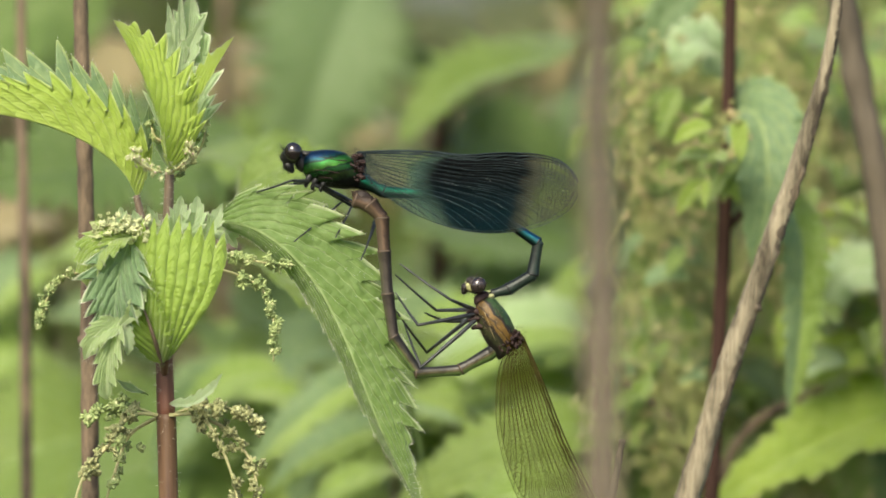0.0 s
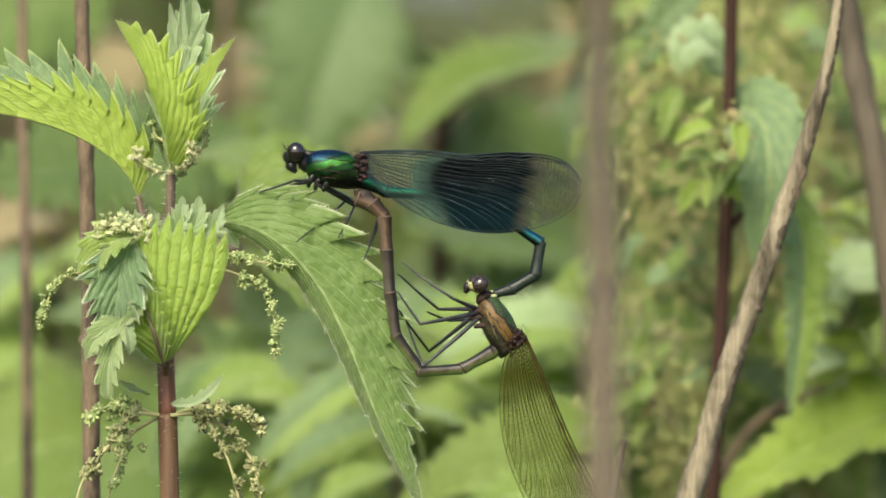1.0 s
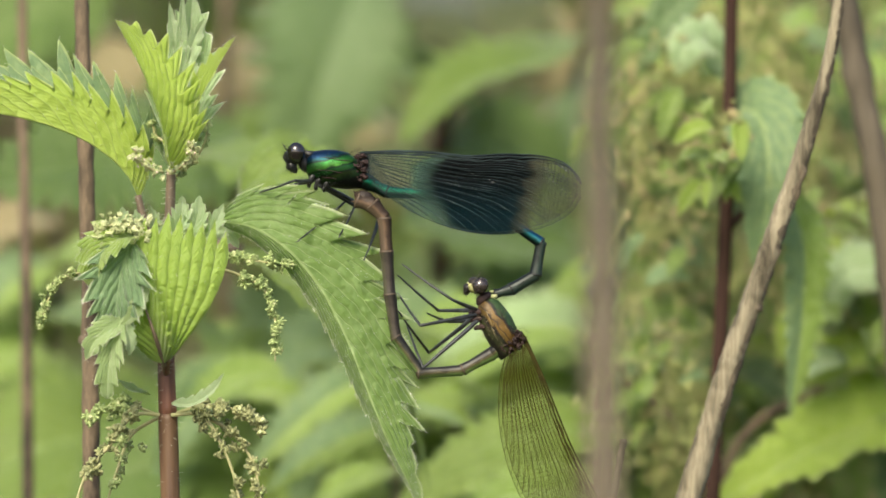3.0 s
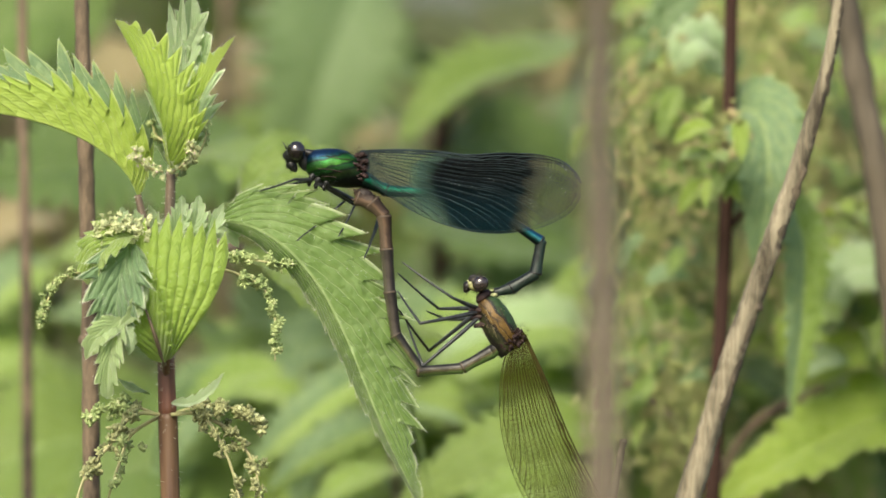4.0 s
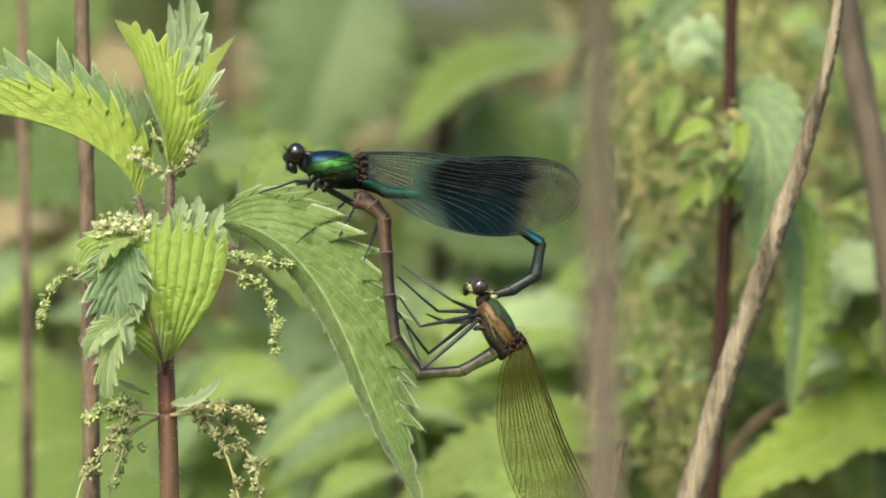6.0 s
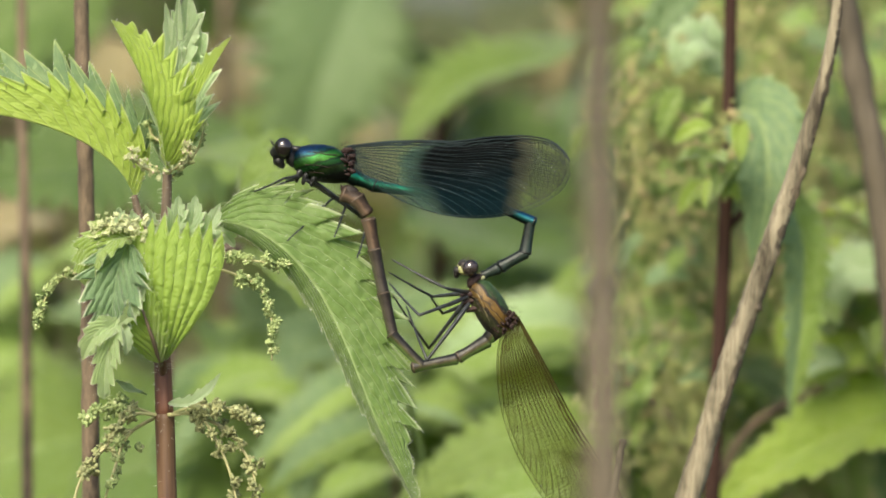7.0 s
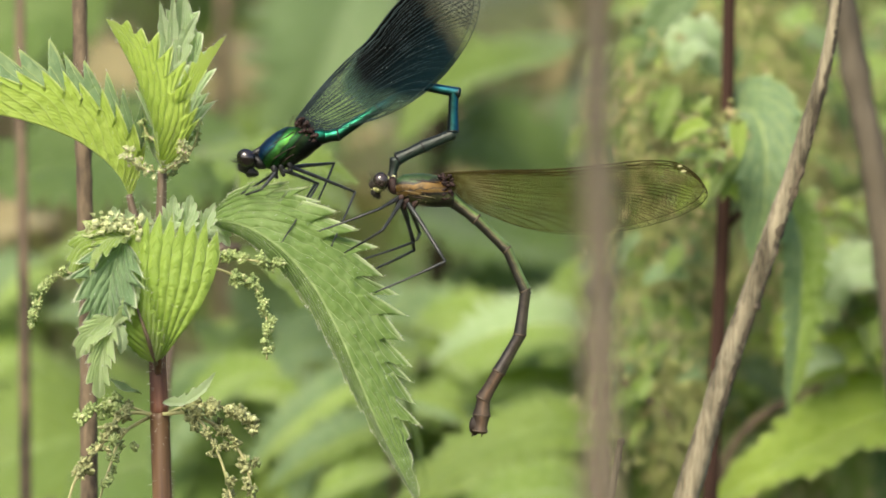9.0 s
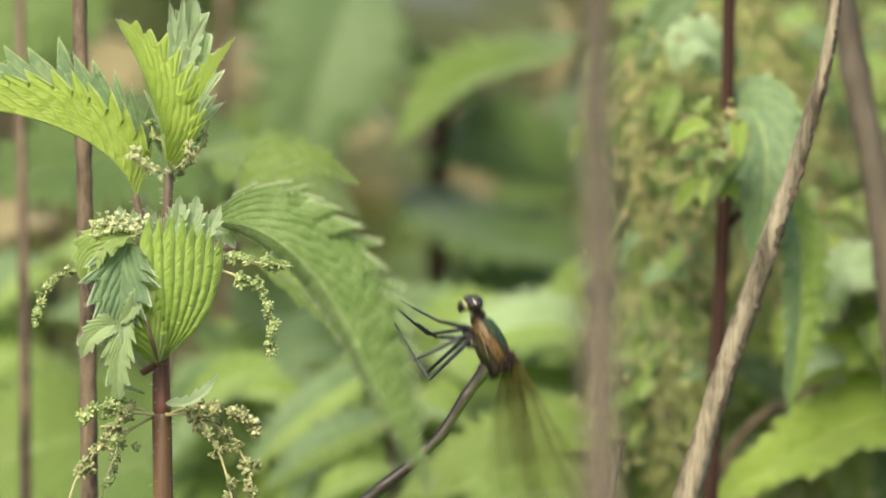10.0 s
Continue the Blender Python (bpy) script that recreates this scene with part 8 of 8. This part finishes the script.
    female.pose_at(8.2, (-1.556, 8.021, -1.4), ((-1.75, 3.65, 1.77), (-1.75, 3.65, 1.77)),
        ((1.279, 6.304), (3.964, 3.78), (7.234, -1.155), (6.161, -6.409), (1.89, -9.188), (-2.854, -9.9), (-6.844, -8.824), (-9.233, -8.085), (-11.76, -7.744)),
        (((-7.234, 5.261), (-14.8, 3.806)), ((-4.792, 0.105), (-13.26, 0.3487)), ((-0.3638, -1.508), (-8.396, -4.042)), ((-6.285, 1.973), (-12.12, -0.1575)), ((-2.19, -1.241), (-9.622, -3.161)), ((-5.812, 2.025), (-10.39, -0.9))), lean=3.5)
    female.pose_at(8.3, (2.325, 3.6, 4), ((5, 5, 2), (5, 5, 2)),
        ((4.35, 1.95), (7.575, -0.675), (11.92, -4.8), (12.67, -10.42), (9.45, -14.92), (4.2, -17.32), (0.075, -17.02), (-2.55, -16.72), (-5.175, -17.02)),
        (((-5.175, 2.325), (-12.67, 1.95)), ((-2.025, -3.675), (-10.42, -2.925)), ((1.425, -6.3), (-8.7, -6.675)), ((-1.425, -2.55), (-7.8, -2.925)), ((1.05, -6.675), (-7.8, -6.3)), ((-4.8, -0.675), (-10.05, -2.925))))
    female.pose_at(8.4, (0.93, 4.725, 1), ((-2.2, 4.4, 2), (-2.2, 4.4, 2)),
        ((3.945, 3.615), (7.125, 1.53), (11.7, -2.19), (13.62, -7.59), (11.61, -12.9), (7.035, -16.15), (3.09, -17.07), (0.78, -17.58), (-1.395, -18.73)),
        (((-5.67, 2.73), (-12.99, 1.23)), ((-2.34, -3), (-11.1, -3.33)), ((1.56, -5.085), (-8.52, -6.36)), ((-4.35, -0.885), (-9.42, -2.7)), ((-1.425, -2.94), (-8.7, -4.5)), ((-3, -1.125), (-7.8, -2.925))))
    female.pose_at(8.5, (0, 5.475, -1), ((-7, 4, 2), (-7, 4, 2)),
        ((3.675, 4.725), (6.825, 3), (11.55, -0.45), (14.25, -5.7), (13.05, -11.55), (8.925, -15.38), (5.1, -17.1), (3, -18.15), (1.125, -19.88)),
        (((-6, 3), (-13.2, 0.75)), ((-2.55, -2.55), (-11.55, -3.6)), ((1.65, -4.275), (-8.4, -6.15)), ((-6.3, 0.225), (-10.5, -2.55)), ((-3.075, -0.45), (-9.3, -3.3)), ((-1.8, -1.425), (-6.3, -2.925))))
    female.pose_at(8.6, (-1.087, 6.525, -0.5), ((-3.5, 2.4, 1.6), (-3.5, 2.4, 1.6)),
        ((2.438, 5.587), (5.7, 3.413), (10.12, -0.375), (12.67, -5.737), (11.7, -11.55), (8.25, -15.9), (5.325, -18.49), (4.125, -20.21), (3.038, -22.35)),
        (((-7.087, 4.087), (-14.7, 1.462)), ((-5.175, -0.1125), (-12.22, -2.137)), ((1.05, -3.038), (-8.588, -6.037)), ((-4.987, 0.525), (-10.46, -2.062)), ((-3.375, -0.375), (-10.42, -3.675)), ((-2.362, 0.2625), (-4.8, -0.975))))
    female.pose_at(8.7, (-1.875, 7.875, -2), ((-3, 0.8, 1.2), (-3, 0.8, 1.2)),
        ((1.5, 6.75), (4.875, 4.125), (9, 0), (11.4, -5.475), (10.65, -11.25), (7.875, -16.12), (5.85, -19.57), (5.55, -21.97), (5.25, -24.52)),
        (((-7.875, 5.475), (-15.9, 2.475)), ((-7.5, 2.625), (-12.6, -0.375)), ((0.75, -1.5), (-8.475, -5.625)), ((-3.375, 1.125), (-10.12, -1.275)), ((-3.375, 0), (-11.25, -3.75)), ((-2.625, 2.25), (-3, 1.275))))
    female.pose_at(8.8, (-2.175, 7.725, 0), ((-4, 0.8, 1.2), (-4, 0.8, 1.2)),
        ((1.2, 6.6), (4.575, 3.975), (8.7, -0.15), (11.1, -5.625), (10.35, -11.4), (7.575, -16.27), (5.55, -19.72), (5.25, -22.12), (4.95, -24.68)),
        (((-8.175, 5.325), (-16.2, 2.325)), ((-7.8, 2.475), (-12.9, -0.525)), ((0.45, -1.65), (-8.775, -5.775)), ((-3.675, 0.975), (-10.42, -1.425)), ((-3.675, -0.15), (-11.55, -3.9)), ((-2.925, 2.1), (-3.3, 1.125))))
    female.pose_at(9, (-2.175, 7.575, 0), ((0, 0.8, 1.2), (0, 0.8, 1.2)),
        ((1.2, 6.45), (4.575, 3.825), (8.7, -0.3), (11.1, -5.775), (10.35, -11.55), (7.575, -16.43), (5.55, -19.88), (5.25, -22.27), (4.95, -24.82)),
        (((-8.175, 5.175), (-16.2, 2.175)), ((-7.8, 2.325), (-12.9, -0.675)), ((0.45, -1.8), (-8.775, -5.925)), ((-3.675, 0.825), (-10.42, -1.575)), ((-3.675, -0.3), (-11.55, -4.05)), ((-2.925, 1.95), (-3.3, 0.975))))
    female.pose_at(9.2, (0.075, 4.95, 9), ((9.5, 1.4, 1.6), (9.5, 1.4, 1.6)),
        ((2.887, 3.262), (5.25, 0.075), (7.95, -4.987), (8.662, -10.54), (6.15, -15.49), (2.137, -19.5), (-0.375, -21.9), (-1.65, -23.66), (-2.362, -25.88)),
        (((-6.3, 3.75), (-13.95, 1.95)), ((-5.362, -1.238), (-11.47, -2.1)), ((0.5625, -4.237), (-8.85, -6.112)), ((-2.55, -0.8625), (-8.737, -1.875)), ((0.45, -1.987), (-6.487, -5.925)), ((-3.3, 0.6375), (-6.3, -0.6))), 0.6)
    female.pose_at(9.3, (1.875, 2.85, 16.2), ((17.1, 1.88, 1.92), (17.1, 1.88, 1.92)),
        ((4.237, 0.7125), (5.79, -2.925), (7.35, -8.737), (6.712, -14.35), (2.79, -18.64), (-2.212, -21.96), (-5.115, -23.52), (-7.17, -24.77), (-8.213, -26.72)),
        (((-4.8, 2.61), (-12.15, 1.77)), ((-3.413, -4.087), (-10.33, -3.24)), ((0.6525, -6.188), (-8.91, -6.263)), ((-1.65, -2.212), (-7.387, -2.115)), ((3.75, -3.337), (-2.438, -7.425)), ((-3.6, -0.4125), (-8.7, -1.86))), 2.2)
    female.pose_at(9.5, (2.325, 2.325, 18), ((19, 2, 2), (19, 2, 2)),
        ((4.575, 0.075), (5.925, -3.675), (7.2, -9.675), (6.225, -15.3), (1.95, -19.43), (-3.3, -22.57), (-6.3, -23.93), (-8.55, -25.05), (-9.675, -26.93)),
        (((-4.425, 2.325), (-11.7, 1.725)), ((-2.925, -4.8), (-10.05, -3.525)), ((0.675, -6.675), (-8.925, -6.3)), ((-1.425, -2.55), (-7.05, -2.175)), ((4.575, -3.675), (-1.425, -7.8)), ((-3.675, -0.675), (-9.3, -2.175))), 2.2)
    female.pose_at(9.6, (2.175, 2.775, 20), ((19, 2, 2), (19, 2, 2)),
        ((4.425, 0.525), (5.775, -3.225), (7.05, -9.225), (6.075, -14.85), (1.8, -18.97), (-3.45, -22.12), (-6.45, -23.47), (-8.7, -24.6), (-9.825, -26.47)),
        (((-4.575, 2.775), (-11.85, 2.175)), ((-3.075, -4.35), (-10.2, -3.075)), ((0.525, -6.225), (-9.075, -5.85)), ((-1.575, -2.1), (-7.2, -1.725)), ((4.425, -3.225), (-1.575, -7.35)), ((-3.825, -0.225), (-9.45, -1.725))), 2.2)
    female.pose_at(9.65, (3.45, 2.512, 23), ((32, 16, 3), (9.5, 26, 3)),
        ((5.212, -0.3), (6.263, -4.237), (6.9, -10.05), (5.212, -15.49), (0.6375, -19.24), (-4.425, -22.31), (-7.725, -23.47), (-9.675, -24.68), (-11.17, -26.36)),
        (((-4.05, 1.575), (-10.88, 0.9)), ((-2.175, -3.3), (-6.675, -3.975)), ((0.5625, -7.05), (-5.362, -6.862)), ((-1.238, -1.987), (-4.987, -3.675)), ((2.438, -5.175), (-1.8, -7.237)), ((-3.112, -1.05), (-6.675, -2.55))), 2.2)
    female.pose_at(9.7, (4.575, 2.7, 28), ((45, 30, 4), (0, 50, 4)),
        ((5.85, -0.675), (6.6, -4.8), (6.6, -10.42), (4.2, -15.67), (-0.675, -19.05), (-5.55, -22.05), (-9.15, -23.02), (-10.8, -24.3), (-12.67, -25.8)),
        (((-3.675, 0.825), (-10.05, 0.075)), ((-1.425, -1.8), (-3.3, -4.425)), ((0.45, -7.425), (-1.8, -7.425)), ((-1.05, -1.425), (-2.925, -5.175)), ((0.3, -6.675), (-2.175, -6.675)), ((-2.55, -1.425), (-4.05, -2.925))), 2.2)
    female.pose_at(9.75, (4.312, 6.9, 19), ((7.5, 51, 6), (-22.5, 61, 6)),
        ((6.075, 4.388), (7.275, 0.6375), (8.213, -4.8), (7.575, -10.24), (4.388, -14.74), (0.45, -18.49), (-2.288, -20.85), (-3.487, -22.43), (-4.8, -24.11)),
        (((-3.3, 4.013), (-9.675, 2.887)), ((-0.675, 0.825), (-4.8, -1.425)), ((1.012, -3.675), (-4.425, -4.237)), ((-0.675, 1.2), (-4.987, -2.175)), ((0.75, -2.925), (-4.237, -3.675)), ((-1.8, 2.7), (-5.175, 0.825))), 2.2)
    female.pose_at(9.8, (4.05, 11.1, 10), ((-30, 72, 8), (-45, 72, 8)),
        ((6.3, 9.45), (7.95, 6.075), (9.825, 0.825), (10.95, -4.8), (9.45, -10.42), (6.45, -14.92), (4.575, -18.68), (3.825, -20.55), (3.075, -22.43)),
        (((-2.925, 7.2), (-9.3, 5.7)), ((0.075, 3.45), (-6.3, 1.575)), ((1.575, 0.075), (-7.05, -1.05)), ((-0.3, 3.825), (-7.05, 0.825)), ((1.2, 0.825), (-6.3, -0.675)), ((-1.05, 6.825), (-6.3, 4.575))), 2.2)
    female.pose_at(9.9, (3.9, 10.57, 22), ((-10, 78, 8), (10, 78, 8)),
        ((7.05, 8.325), (9.45, 4.95), (12.82, 0.825), (14.55, -4.425), (14.1, -10.42), (12.82, -15.67), (11.55, -20.18), (10.95, -22.27), (10.35, -25.05)),
        (((-3.675, 8.325), (-10.8, 6.825)), ((0.075, 3.225), (-8.55, 2.475)), ((1.8, 0.075), (-6.3, -1.275)), ((-0.3, 3.825), (-8.175, 3.075)), ((1.575, 0.45), (-5.55, -0.675)), ((-2.55, 6.075), (-7.8, 4.2))), 2.2)
    female.pose_at(9.95, (5.175, -1.312, 40), ((21, 63, 8), (42, 63, 8)),
        ((6.45, -3.862), (6.263, -7.425), (6.45, -11.92), (5.438, -16.43), (2.587, -21.49), (-0.4875, -25.99), (-2.812, -29.44), (-4.125, -31.16), (-5.475, -33.23)),
        (((-2.062, -0.675), (-8.175, -0.1125)), ((-1.8, -5.85), (-7.8, -3.413)), ((0.075, -8.625), (-6.3, -5.662)), ((-1.05, -3.862), (-7.237, -2.362)), ((-0.3, -8.175), (-6.3, -5.175)), ((-1.613, -2.925), (-5.55, -2.925))), 2.2)
    female.pose_at(10, (6.45, -13.2, 58), ((52, 48, 8), (74, 48, 8)),
        ((5.85, -16.05), (3.075, -19.8), (0.075, -24.68), (-3.675, -28.43), (-8.925, -32.55), (-13.8, -36.3), (-17.18, -38.7), (-19.2, -40.05), (-21.3, -41.4)),
        (((-0.45, -9.675), (-5.55, -7.05)), ((-3.675, -14.92), (-7.05, -9.3)), ((-1.65, -17.32), (-6.3, -10.05)), ((-1.8, -11.55), (-6.3, -7.8)), ((-2.175, -16.8), (-7.05, -9.675)), ((-0.675, -11.92), (-3.3, -10.05))), 2.2)




male_poses(male)
female_poses(female)
male.make_legs(LEG_GREY, 71, 0.88)
female.make_legs(LEG_GREY, 81, 1.0)


def motions():
    base = ORIGIN * SCALE

    def sway(top, low):
        """Bend of the nettle: shift in millimetres at the bud and at the lower node."""
        slope = (top - low) / 29.6
        shift = top - slope * (HEIGHT + 14.7)
        return pose(base.x + shift * SCALE, base.y, base.z, 0, math.degrees(slope), 0)
    walk(nettle, [(t, sway(a * 0.075, b * 0.075)) for t, a, b in (
        (0.0, 0, 0), (0.5, 1.2, 1.2), (1.0, 1, 0.5), (1.5, 1, 1), (2.5, 1, 1), (4.0, 0.5, 0.8), (4.5, 0, 0), (5.0, -1.5, -1.5), (5.5, 0, 0), (6.3, -2, -1.5),
        (7.0, -5, -4), (7.3, -4.5, -4), (7.5, -4.5, -4.5), (7.8, -12, -8), (8.0, -13, -9), (8.2, -9, -6), (8.5, -4, -3), (8.8, -10, -8), (9.0, -11, -10), (9.5, -11, -10), (9.6, -12, -10),
        (9.7, -8, -12), (9.8, -16, -12), (9.9, -6, -8), (10.0, 2, -4))])
    at = (HINGE - ORIGIN) * SCALE
    walk(perch_leaf, [(t, pose(at.x, at.y, at.z, rx, a, 0)) for t, a, rx in (
        (0.0, 0, 0), (2.5, 0, 0), (5.5, 0, 0), (7.0, 0, 0), (7.3, 0, 0), (7.5, 0.4, 0), (7.7, -1, 0), (7.8, -4.5, 0), (8.0, -5, 0), (8.1, -4, 0), (8.3, 1.5, 0), (8.5, 0, 0), (8.7, -1.5, 0), (9.0, -1, 0),
        (9.3, 0.4, 0), (9.5, 0, 0), (9.6, 0.2, 0), (9.7, -6, 4), (9.8, -15, 8), (9.9, -16, 8), (10.0, -4, 4))])
    f, g = front_leaf.location.copy(), drooping_leaf.location.copy()
    walk(front_leaf, [(t, pose(*f, 0, a, b)) for t, a, b in ((0.0, 0, 0), (5.5, 0, 0), (9.6, 0, 0), (9.7, 0, 4), (9.8, 1, 10), (9.9, 2, 22), (10.0, 2, 26))])
    walk(drooping_leaf, [(t, pose(*g, 0, a, b)) for t, a, b in ((0.0, 0, 0), (5.5, 0, 0), (9.6, 0, 0), (9.7, 0, 0), (9.8, 1, 0), (9.9, -3, 5), (10.0, -5.5, 8))])
    male.key()
    female.key()


motions()
